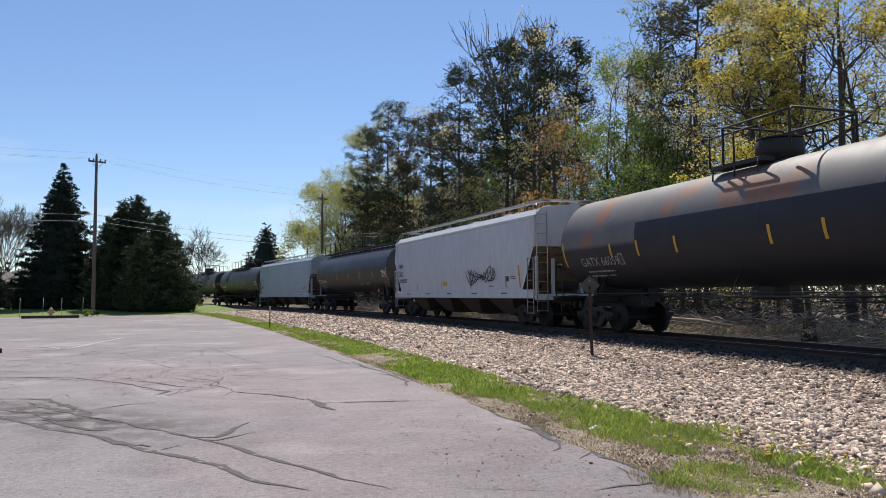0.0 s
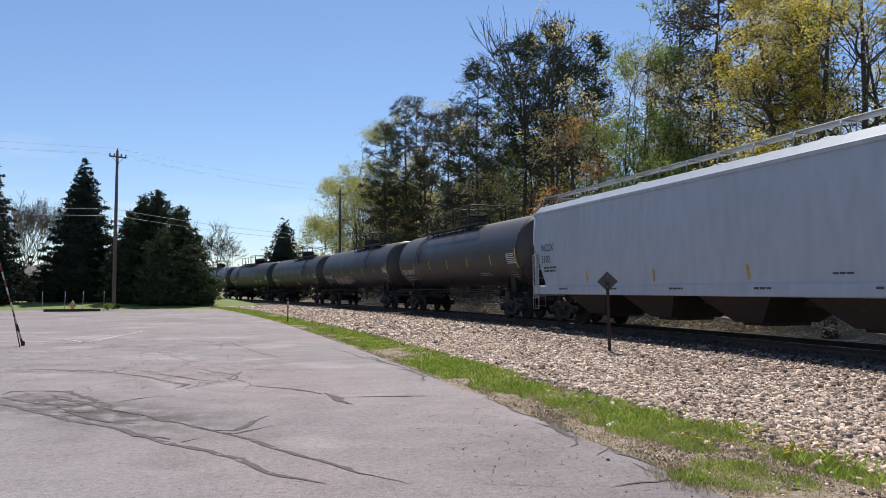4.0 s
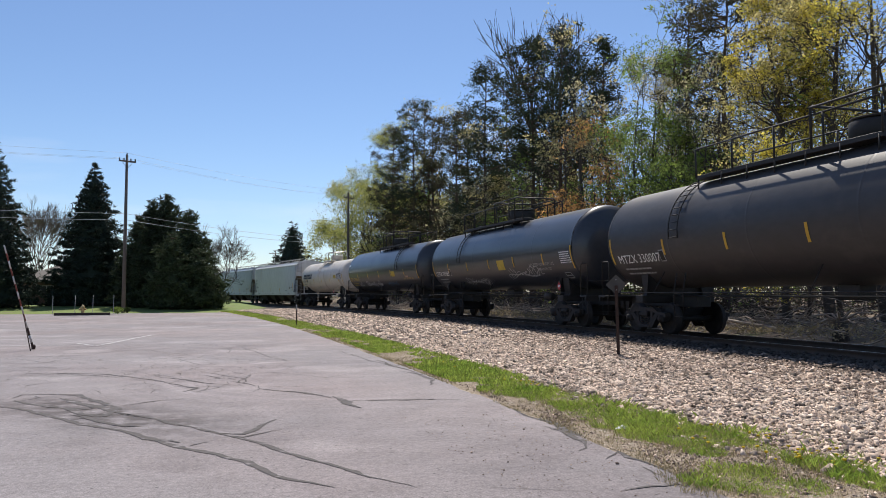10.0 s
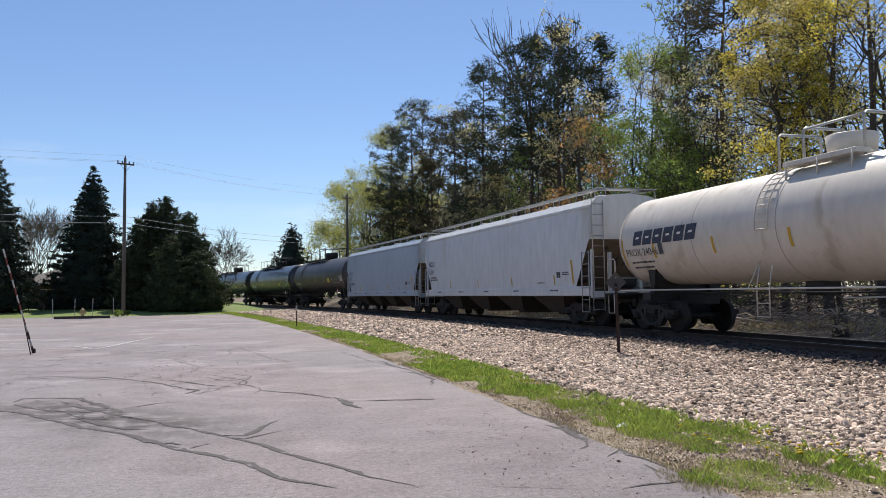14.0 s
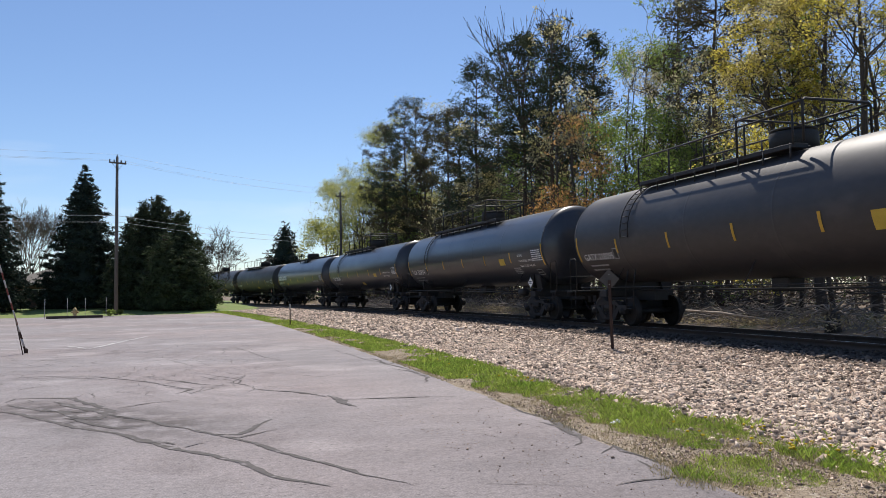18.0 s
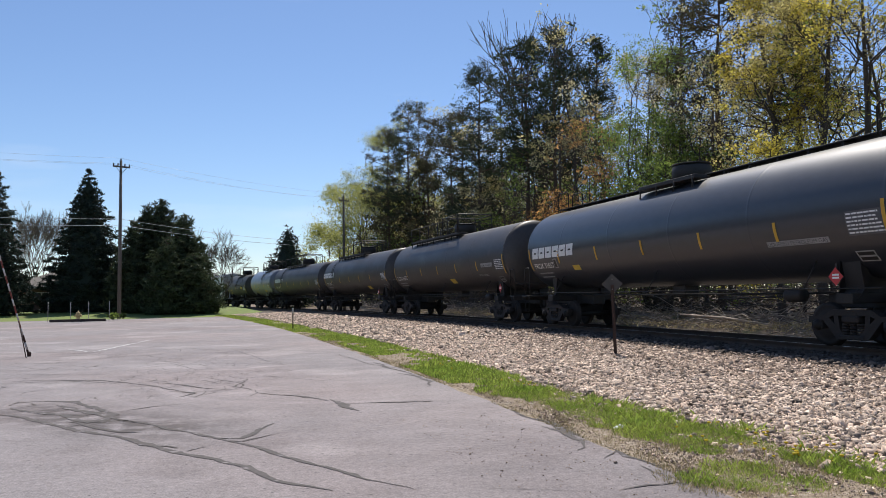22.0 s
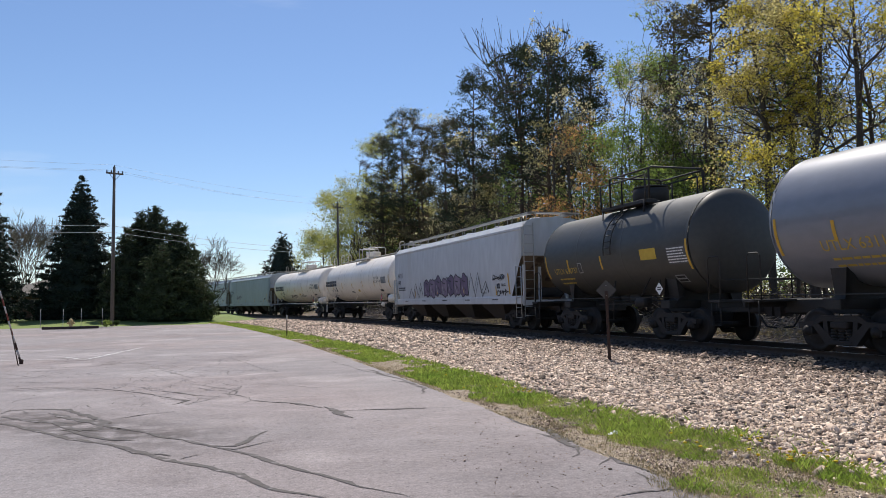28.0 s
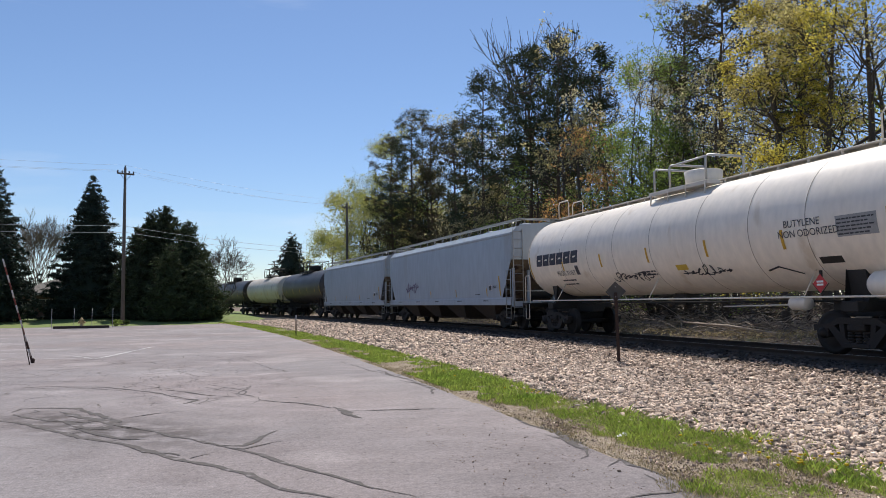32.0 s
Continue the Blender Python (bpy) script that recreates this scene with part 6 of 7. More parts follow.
class Side:
    """Lays flat marks on a car's near flank: u runs to the right as one reads, z up."""

    def __init__(self, shape, r=1.5, zc=2.85, x=-1.5, dy=0.0):
        self.shape, self.r, self.zc, self.x, self.dy = shape, r, zc, x, dy

    def put(self, y, z, lift):
        y += self.dy
        if self.shape == "flat":
            return (self.x - lift - 0.05 * math.sin(math.pi * max(0, min(1, (z - 1.3) / 2.7))), y, z)
        a = (z - self.zc) / self.r
        return (-(self.r + lift) * math.cos(a), y, self.zc + (self.r + lift) * math.sin(a))

    def patch(self, parent, name, y0, y1, z0, z1, material, lift=0.006, label="", skew=0.0):
        g = Geo()
        k = max(1, int(abs(z1 - z0) / 0.12))
        v, f = [], []
        for i in range(k + 1):
            z = z0 + (z1 - z0) * i / k
            sk = skew * (i / k - 0.5)
            v += [self.put(y0 + sk, z, lift), self.put(y1 + sk, z, lift)]
        f = [(2 * i, 2 * i + 1, 2 * i + 3, 2 * i + 2) for i in range(k)]
        g.add(v, f, True)
        return part(name, g, M[material], parent, label)

    def text(self, parent, body, y, z, size, material, lift=0.012, wide=1.0, name="lettering"):
        """The first letter starts at y; the words run towards the front."""
        v, f = text_mesh(body, size)
        g = Geo().add([self.put(y - p[0] * wide, z + p[1], lift) for p in v], f)
        return part(name, g, M[material], parent)

    def bars(self, parent, y, z, rows, length, h, material, gap=None, seed=0, name="small_print"):
        """Small print too small to read: short bars."""
        rng = random.Random(seed)
        g = Geo()
        gap = gap or h * 0.7
        for i in range(rows):
            zz = z - i * (h + gap)
            yy, end = y, y - length * rng.uniform(0.7, 1.0)
            while yy > end:
                w = min(h * rng.uniform(1.5, 4.5), yy - end + 0.02)
                g.add([self.put(yy, zz, 0.008), self.put(yy - w, zz, 0.008), self.put(yy - w, zz + h, 0.008), self.put(yy, zz + h, 0.008)], [(0, 1, 2, 3)])
                yy -= w + h * 0.6
        return part(name, g, M[material], parent)

    def stroke(self, parent, pts, width, material, name="graffiti", lift=0.010):
        g = Geo()
        for line in pts:
            v, f = [], []
            for i, (y, z) in enumerate(line):
                a, b = line[max(0, i - 1)], line[min(len(line) - 1, i + 1)]
                d = Vector((b[0] - a[0], b[1] - a[1]))
                n = Vector((-d.y, d.x)).normalized() * width / 2 if d.length > 1e-6 else Vector((width / 2, 0))
                v += [self.put(y + n.x, z + n.y, lift), self.put(y - n.x, z - n.y, lift)]
            f = [(2 * i, 2 * i + 1, 2 * i + 3, 2 * i + 2) for i in range(len(line) - 1)]
            g.add(v, f)
        return part(name, g, M[material], parent, "spray-painted scrawl")


def scrawl(y, z, length, h, seed, loops=7):
    """A looping line of spray paint."""
    rng = random.Random(seed)
    out, k = [], loops * 10
    ph = [rng.uniform(0, 6.28) for i in range(5)]
    amp = [rng.uniform(0.5, 1) for i in range(5)]
    line = []
    for i in range(k + 1):
        t = i / k
        a = t * loops * 6.28
        yy = y - length * t + 0.30 * h * amp[0] * math.sin(a + ph[0]) + 0.18 * h * math.sin(2.3 * a + ph[1])
        zz = z + h * (0.42 * amp[1] * math.sin(a * 1.03 + ph[2]) + 0.22 * math.sin(2.1 * a + ph[3]) * amp[2]) * (0.6 + 0.4 * math.sin(t * 9 + ph[4]))
        line.append((yy, zz))
        if rng.random() < 0.06 and len(line) > 6:
            out.append(line)
            line = []
    out.append(line)
    return [q for q in out if len(q) > 1]


def bubble_letters(side, parent, y, z, length, h, n, seed, fill, line, glow):
    """A sprayed piece: swollen jagged letters, filled, outlined and streaked."""
    rng = random.Random(seed)
    w = length / n
    for i in range(n):
        cy, cz = y - w * (i + 0.5), z + h * (0.5 + rng.uniform(-0.06, 0.06))
        ring = []
        for k in range(18):
            a = 2 * math.pi * k / 18
            pull = 1 / max(abs(math.cos(a)), abs(math.sin(a))) * 0.92
            jag = 1 + 0.22 * rng.uniform(-1, 1) + (0.25 if k in (4, 5) else 0)
            ring.append((cy + 0.56 * w * math.cos(a) * pull * (0.85 + 0.15 * jag), cz + 0.48 * h * math.sin(a) * pull * jag))
        g = Geo().add([side.put(cy, cz, 0.0085)] + [side.put(p, q, 0.0085) for p, q in ring], [(0, k + 1, (k + 1) % 18 + 1) for k in range(18)])
        part("graffiti_fill", g, M[fill[i % len(fill)]], parent)
        side.stroke(parent, [ring + ring[:2]], 0.055, line, lift=0.012)
        bar = cy + rng.uniform(-0.15, 0.15) * w
        side.stroke(parent, [[(bar + 0.2 * w, cz - 0.25 * h), (bar, cz + rng.uniform(-0.1, 0.25) * h), (bar - 0.22 * w, cz - 0.2 * h)], [(bar + 0.25 * w, cz + 0.28 * h), (bar - 0.2 * w, cz + 0.22 * h)]], 0.05, line, lift=0.0125)
        side.stroke(parent, [[(cy + 0.30 * w, cz + 0.1 * h), (cy + 0.1 * w, cz - 0.3 * h)]], 0.05, glow, lift=0.0135)


def placard(car, side, y, z, size, material):
    """A diamond card in a bracket that hangs from the sill."""
    x = -1.47
    g = Geo().add([(x, y, z + size / 2), (x, y - size / 2, z), (x, y, z - size / 2), (x, y + size / 2, z)], [(0, 1, 2, 3)])
    p = part("placard", g, M[material], car, "diamond hazard placard")
    bars = Geo()
    for k in (0.10, -0.06):
        bars.box((x - 0.004, y, z + k * size), (0.002, size * 0.45, size * 0.10))
    part("placard_print", bars, M["white" if material == "red" else "darktext"], p)
    part("placard_holder", Geo().tube([(x + 0.012, y + size * 0.55, z), (x + 0.012, y, z - size * 0.55), (x + 0.012, y - size * 0.55, z)], 0.012, 4).box((x + 0.03, y, z + size * 0.2), (0.03, 0.06, size)), M["ends"], car)


def logo_blocks(parent, side, y, z, h, material, n=6, w=0.50, gap=0.07):
    """A row of plain slanted blocks where the maker's name stands."""
    for i in range(n):
        y0 = y - i * (w + gap)
        side.patch(parent, "logo_block", y0, y0 - w, z, z + h, material, 0.010, skew=-0.12)
        side.patch(parent, "logo_hole", y0 - w * 0.32, y0 - w * 0.70, z + h * 0.44, z + h * 0.58, "ends" if material == "white" else "cream", 0.013, skew=-0.04)


def tank_car(label, rear, length, paint="black", r=1.50, zc=2.86, gap=1.55, frame_paint="ends", stripes=(), runway=False, dome="tall", text_color="white", head=0.55,
             bands_at=(-4.6, -1.4, 1.9, 5.2), deck=(2.0, -2.0), ladder=None, rail_color=None, rails=True, shift=0.0, dome_y=-0.5, marks=0.0):
    """A tank car whose rear head ends at train mark `rear`; gap is the clear space to the car ahead."""
    car = thing("tank_car", label, "railway car", "cars of the freight train")
    hl = (length - gap) / 2
    car["mark"] = rear - hl + shift
    fp = frame_paint
    # fittings and lettering stand off the middle of the shell by `marks`
    deck, dome_y = (deck[0] + marks, deck[1] + marks), dome_y + marks
    ladder = ladder + marks if ladder is not None else None
    bands_at = [b + marks for b in bands_at]
    hs = hl + 0.15
    prof = [(-hs + head * (1 - math.cos(math.pi / 2 * i / 9)), max(0.04, r * math.sin(math.pi / 2 * i / 9))) for i in range(10)]
    ring = []
    cuts = sorted({-hs + head + 0.04, hs - head - 0.04, *[b for b in bands_at if abs(b) < hl - 1.5]})
    for c in cuts:
        ring += [(c - 0.07, r), (c - 0.022, r), (c - 0.010, r + 0.0025), (c + 0.010, r + 0.0025), (c + 0.022, r), (c + 0.07, r)]
    prof += [(-hs + head + 0.008, r)]
    full = prof + ring + [(-a, b) for a, b in prof[::-1]]
    shell = part("tank_shell", Geo().lathe(full, 56, (0, 0, zc), "y"), M[paint], car)
    if paint in ("cream", "tan"):
        for c in cuts:
            part("weld_seam", Geo().lathe([(c - 0.011, r + 0.0045), (c + 0.011, r + 0.0045)], 56, (0, 0, zc), "y", sweep=6.27), M["seam"], shell, "grimy weld seam")
    side = Side("round", r, zc, dy=marks)
    # underframe
    sill_end = hl + gap / 2 - 0.35
    for sy, nm in ((1, "rear"), (-1, "front")):
        g = Geo()
        a, b = sorted((sy * (hl - 3.2), sy * sill_end))
        g.box((0, (a + b) / 2, 0.96), (0.46, b - a, 0.34), 0.02)
        g.box((0, sy * (hl - 1.75), 1.02), (2.5, 0.42, 0.22), 0.02)
        g.box((0, sy * (sill_end - 0.16), 1.10), (2.85, 0.42, 0.07), 0.01)
        g.box((0, sy * (sill_end - 0.01), 1.02), (2.85, 0.05, 0.16), 0.01)
        part("stub_sill", g, M["ends"], car)
        g = Geo()
        for x in (-1.02, 1.02):
            g.prism([(x - 0.12, 0.95), (x + 0.12, 0.95), (x * 1.12 + 0.1, zc - math.sqrt(max(0.01, r * r - 1.3)) + 0.02), (x * 0.72, zc - math.sqrt(max(0.01, r * r - 0.45)) - 0.06)], sy * (hl - 1.98), sy * (hl - 1.52), "y")
        g.prism([(-1.1, 1.0), (1.1, 1.0), (0.7, zc - math.sqrt(r * r - 0.5) + 0.05), (-0.7, zc - math.sqrt(r * r - 0.5) + 0.05)], sy * (hl - 1.85), sy * (hl - 1.65), "y")
        part("saddle", g, M["ends"], car)
        add_truck(car, sy * (hl - 1.75))
        piece("coupler", ("cp",), coupler_geo, "truck", car, pose(0, sy * (sill_end + 0.24), 0, 0, 0, 0 if sy < 0 else 180))
        piece("uncoupling_lever", ("ul",), uncoupling_geo, fp, car, pose(0, sy * (sill_end + 0.02), 0, 0, 0, 0 if sy < 0 else 180))
        # end handrails
        for x in (-1.32, 1.32):
            g = Geo()
            g.tube([(x, sy * (sill_end - 0.05), 1.12), (x, sy * (sill_end - 0.05), 2.15), (x, sy * (sill_end - 0.12), 2.22), (x, sy * (sill_end - 0.42), 2.22), (x, sy * (sill_end - 0.50), 2.15), (x, sy * (sill_end - 0.50), 1.12)], 0.020, 6)
            g.tube([(x, sy * (sill_end - 0.05), 1.10), (x, sy * (sill_end - 0.05), 0.50), (x, sy * (sill_end - 0.40), 0.50), (x, sy * (sill_end - 0.40), 1.10)], 0.016, 5)
            part("grab_iron", g, M[fp], car)
        g = Geo().tube([(-1.3, sy * (sill_end - 0.03), 1.62), (1.3, sy * (sill_end - 0.03), 1.62)], 0.016, 6)
        part("end_handrail", g, M[fp], car)
    # running pipe along the flank
    for x in (-1.44, 1.44):
        g = Geo().tube([(x, -hl + 0.6, 1.22), (x, hl - 0.6, 1.22)], 0.022 if fp in ("cream", "tan") else 0.014, 6)
        k = int(hl)
        for i in range(-k + 2, k - 1, 6):
            g.tube([(x, i, 1.22), (x * 0.74, i, zc - math.sqrt(max(0.05, r * r - (0.74 * 1.44) ** 2)) + 0.02)], 0.014, 5)
        part("side_handrail", g, M[fp], car)
    # brake gear under the belly
    g = Geo()
    g.lathe([(-0.25, 0.0), (-0.25, 0.14), (-0.2, 0.16), (0.2, 0.16), (0.25, 0.14), (0.25, 0.0)], 14, (-0.75, -hl + 3.6, 1.08), "y")
    g.tube([(-0.75, -hl + 3.8, 1.05), (-0.6, -hl + 6.5, 1.0)], 0.02, 5)
    part("brake_cylinder", g, M[fp], car)
    g = Geo().tube([(-0.3, -hl + 2.5, 1.12), (-0.3, hl - 2.5, 1.12)], 0.025, 5)
    g.box((0, 0.2, 1.22), (0.5, 0.6, 0.35), 0.03)
    part("outlet_valve", g, M["ends"], car)
    top = zc + r
    rc = rail_color or fp
    # dome and platform
    if dome == "tall":
        d = part("valve_dome", Geo().lathe([(top - 0.12, 0.50), (top + 0.06, 0.46), (top + 0.10, 0.56), (top + 0.46, 0.56), (top + 0.50, 0.52), (top + 0.52, 0.0)], 22, (0, dome_y, 0), "z"), M[fp if paint not in ("cream", "tan") else paint], car)
        part("dome_lid", Geo().lathe([(top + 0.525, 0.54), (top + 0.56, 0.54), (top + 0.585, 0.40), (top + 0.59, 0)], 22, (0, dome_y, 0), "z"), M[fp if paint not in ("cream", "tan") else paint], d)
    elif dome == "drum":
        d = part("valve_dome", Geo().lathe([(top - 0.12, 0.42), (top + 0.10, 0.42), (top + 0.14, 0.50), (top + 0.50, 0.54), (top + 0.52, 0.50), (top + 0.53, 0)], 24, (0, dome_y, 0), "z"), M[paint], car)
        g = Geo()
        for y in (dome_y - 0.95, dome_y + 0.75, dome_y + 1.55):
            g.tube([(-0.62, y, top - 0.1), (-0.62, y, top + 0.72), (-0.55, y, top + 0.8), (0.55, y, top + 0.8), (0.62, y, top + 0.72), (0.62, y, top - 0.1)], 0.035, 6)
        g.tube([(-0.6, dome_y - 0.95, top + 0.76), (-0.6, dome_y + 0.75, top + 0.76)], 0.03, 6)
        part("dome_rail", g, M["galv"], d)
    elif dome == "low":
        d = part("valve_dome", Geo().lathe([(top - 0.12, 0.40), (top + 0.16, 0.40), (top + 0.18, 0.46), (top + 0.26, 0.46), (top + 0.30, 0.30), (top + 0.31, 0)], 22, (0, dome_y, 0), "z"), M[fp if paint not in ("cream", "tan") else paint], car)
    d1, d0 = deck
    mid, span = (d1 + d0) / 2, d1 - d0
    g = Geo()
    for x in (-0.72, 0.72):
        g.box((x, mid, top - 0.02), (0.42, span, 0.11), 0.008)
        n = max(2, int(span / 0.9))
        for i in range(n + 1):
            y = d0 + 0.1 + i * (span - 0.2) / n
            g.tube([(x * 1.27, y, top), (x * 1.30, y, zc + math.sqrt(r * r - (x * 1.30) ** 2) - 0.01)], 0.022, 5)
            g.tube([(x * 1.28, y, top), (x * 0.5, y, top - 0.01)], 0.018, 4)
    walk_ob = part("walkway", g, M[rc], car)
    if rails:
        # a low rail along the deck and a taller hoop round the dome
        for x in (-0.93, 0.93):
            g = Geo()
            n = max(2, round(span / 1.5))
            for i in range(n + 1):
                y = d0 + i * span / n
                g.tube([(x, y, top), (x, y, top + 0.76)], 0.026, 6)
            g.tube([(x, d0, top + 0.76), (x, d1, top + 0.76)], 0.024, 6)
            part("guard_rail", g, M[rc], walk_ob)
        g = Geo()
        for y in (dome_y - 1.35, dome_y + 0.85):
            g.tube([(-0.96, y, top), (-0.96, y, top + 0.88), (-0.90, y, top + 0.96), (0.90, y, top + 0.96), (0.96, y, top + 0.88), (0.96, y, top)], 0.032, 6)
        for x in (-0.96, 0.96):
            g.tube([(x, dome_y - 1.35, top + 0.92), (x, dome_y + 0.85, top + 0.92)], 0.028, 6)
        part("dome_rail", g, M[rc], walk_ob)
    if runway:
        g = Geo().box((0, 0, top + 0.10), (0.50, 2 * hl - 1.3, 0.035), 0.006)
        n = int(hl)
        for i in range(-n + 1, n):
            g.box((0, i, top + 0.045), (0.42, 0.06, 0.09))
        rw = part("running_board", g, M[rc], car)
        for x in (-0.30, 0.30):
            for sy in (-1, 1):
                y0 = sy * (hl - 0.75)
                g = Geo().tube([(x, y0, top + 0.05), (x, y0, top + 0.62), (x, y0 - sy * 0.1, top + 0.72), (x, y0 - sy * 0.75, top + 0.72), (x, y0 - sy * 0.85, top + 0.62), (x, y0 - sy * 0.85, top + 0.05)], 0.022, 6)
                part("end_hoop", g, M[rc], rw)
    if ladder is not None:
        g, low = Geo(), Geo()
        for yy in (ladder, ladder + 0.42):
            pts = []
            for i in range(10):
                a = radians(-6 + 72 * i / 9)
                pts.append((-(r + 0.07) * math.cos(a), yy, zc + (r + 0.07) * math.sin(a)))
            g.tube(pts, 0.019, 5)
            low.tube([(-1.42, yy, 0.55), (-1.42, yy, 1.24), (-1.32, yy, 1.75)], 0.017, 5)
        for i in range(10):
            a = radians(-5 + 68 * i / 9)
            g.tube([(-(r + 0.07) * math.cos(a), ladder, zc + (r + 0.07) * math.sin(a)), (-(r + 0.07) * math.cos(a), ladder + 0.42, zc + (r + 0.07) * math.sin(a))], 0.014, 4)
        for z in (0.57, 0.88, 1.20):
            low.tube([(-1.42, ladder, z), (-1.42, ladder + 0.42, z)], 0.014, 4)
        part("ladder", g, M[fp], car)
        part("sill_step", low, M[fp], car)
    # reflectors: long curved bars at both ends, short ones between
    zs = zc - 0.38
    for y in (hs - head - 0.05 - marks, -hs + head + 0.13 - marks):
        side.patch(shell, "reflector", y, y - 0.085, zs - 0.42, zs + 0.42, "yellow", 0.010, "long yellow reflector")
    for y in stripes:
        side.patch(shell, "reflector", y + 0.045, y - 0.045, zs - 0.21, zs + 0.23, "yellow", 0.010)
    return car, shell, side, hl


def tank_print(car, shell, side, hl, mark, color="white", data=True, plate=True, size=0.30, start=None, z=None, wide=1.0):
    """Reporting mark, small print, capacity table."""
    z = z if z is not None else side.zc - 0.77
    y = start if start is not None else hl - 0.80 - side.dy
    side.text(shell, mark, y, z, size, color, wide=wide)
    side.bars(shell, y - 0.15, z - 0.24, 2, size * 6.0, 0.06, "dimwhite" if color == "white" else color, gap=0.12, seed=len(mark))
    if plate:
        side.patch(shell, "plate_mark", y - (size * len(mark) * 0.70 + 0.15), y - (size * len(mark) * 0.70 + 0.15) - 0.26, z - 0.02, z + 0.34, "dimwhite", 0.007)
        side.patch(shell, "plate_mark", y - (size * len(mark) * 0.70 + 0.15) - 0.03, y - (size * len(mark) * 0.70 + 0.15) - 0.23, z + 0.01, z + 0.31, "ends" if color == "white" else "darktext", 0.010)
    if data:
        y, zt = -hl + 1.40 - side.dy, side.zc - 0.62
        side.patch(shell, "capacity_table", y, y - 0.9, zt, zt + 0.50, "tablegrey", 0.007, "grey stencilled capacity table")
        side.bars(shell, y - 0.03, zt + 0.43, 6, 0.83, 0.032, "white", gap=0.045, seed=5)
        side.patch(shell, "test_plate", y + 0.05, y - 0.40, zt - 0.62, zt - 0.34, "dimwhite", 0.007)
        side.patch(shell, "test_plate", y + 0.02, y - 0.37, zt - 0.59, zt - 0.37, "ends", 0.010)


def hopper_car(label, rear, length, paint, gap=1.35, slope_paint="hop_rust", mark=("", ""), height=4.52, seed=1):
    """A covered hopper car with four outlet chutes, end ladders and a roof walk."""
    car = thing("hopper_car", label, "railway car", "cars of the freight train")
    hl = (length - gap) / 2
    car["mark"] = rear - hl
    zb, ze, eave = 1.32, 2.95, height - 0.50

    def section(z0):
        pts = []
        for i in range(9):
            z = z0 + (eave - z0) * i / 8
            pts.append((-1.50 - 0.05 * math.sin(math.pi * max(0, min(1, (z - 1.3) / 2.7))), z))
        pts += [(-1.49, eave + 0.05), (-1.24, eave + 0.33), (-0.72, height - 0.06), (0, height)]
        return pts + [(-x, z) for x, z in pts[-2::-1]]

    g = Geo()
    stations = [(-hl, ze), (-hl + 1.05, zb), (hl - 1.05, zb), (hl, ze)]
    v, n = [], len(section(1))
    for y, z0 in stations:
        v += [(x, y, z) for x, z in section(z0)]
    f = [(i * n + k, i * n + k + 1, (i + 1) * n + k + 1, (i + 1) * n + k) for i in range(3) for k in range(n - 1)]
    g.add(v, f + [tuple(range(n)), tuple(range(3 * n, 4 * n))])
    # the sheets are rounded, the roof and the ends are flat
    g.s = [q < 3 * (n - 1) and (q % (n - 1) < 8 or q % (n - 1) >= n - 9) for q in range(len(g.f))]
    body = part("body", g, M[paint], car)
    for s in (-1, 1):
        g = Geo().add([(-1.47, s * (hl - 0.03), ze), (1.47, s * (hl - 0.03), ze), (1.47, s * (hl - 2.6), zb - 0.25), (-1.47, s * (hl - 2.6), zb - 0.25)], [(0, 1, 2, 3)])
        part("slope_sheet", g, M[slope_paint], body)
    # eave rail
    for x in (-1, 1):
        part("eave", Geo().box((x * 1.49, 0, eave + 0.03), (0.10, 2 * hl, 0.12), 0.02), M[paint], body)
        part("side_sill", Geo().box((x * 1.50, 0, 1.20), (0.10, 2 * hl - 0.1, 0.30), 0.02).box((x * 1.44, 0, 1.36), (0.16, 2 * hl - 0.1, 0.04), 0.01), M[paint], car)
    # chutes
    k = 4
    span = (2 * hl - 3.6) / k
    for i in range(k):
        y = -hl + 1.8 + span * (i + 0.5)
        g = Geo()
        a, b = span / 2 - 0.45, 0.50
        v = [(-1.35, y - a, 1.10), (1.35, y - a, 1.10), (1.35, y + a, 1.10), (-1.35, y + a, 1.10), (-0.85, y - b, 0.42), (0.85, y - b, 0.42), (0.85, y + b, 0.42), (-0.85, y + b, 0.42)]
        g.add(v, [(0, 1, 5, 4), (1, 2, 6, 5), (2, 3, 7, 6), (3, 0, 4, 7), (4, 5, 6, 7)])
        g.box((0, y, 0.40), (1.25, 0.95, 0.12), 0.02)
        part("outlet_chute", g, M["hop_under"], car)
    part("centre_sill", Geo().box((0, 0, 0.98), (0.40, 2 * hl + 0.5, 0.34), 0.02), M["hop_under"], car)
    for s in (-1, 1):
        g = Geo()
        g.box((0, s * (hl - 0.25), 1.12), (3.05, 0.55, 0.06), 0.01)
        g.box((0, s * (hl + 0.02), 1.10), (3.05, 0.06, 0.22), 0.01)
        for x in (-1.42, 1.42):
            g.box((x, s * (hl - 0.04), 1.85), (0.10, 0.10, 1.5), 0.01)
        for x in (-0.6, 0.6):
            g.box((x, s * (hl - 0.30), 1.8), (0.10, 0.12, 1.45), 0.01)
        part("end_frame", g, M[paint], car)
        add_truck(car, s * (hl - 1.55))
        piece("coupler", ("cp",), coupler_geo, "truck", car, pose(0, s * (hl + 0.43), 0, 0, 0, 0 if s < 0 else 180))
        piece("uncoupling_lever", ("ul",), uncoupling_geo, "ends", car, pose(0, s * (hl + 0.08), 0, 0, 0, 0 if s < 0 else 180))
        # ladders on the end and round the corner
        g = Geo()
        yy = s * (hl + 0.06)
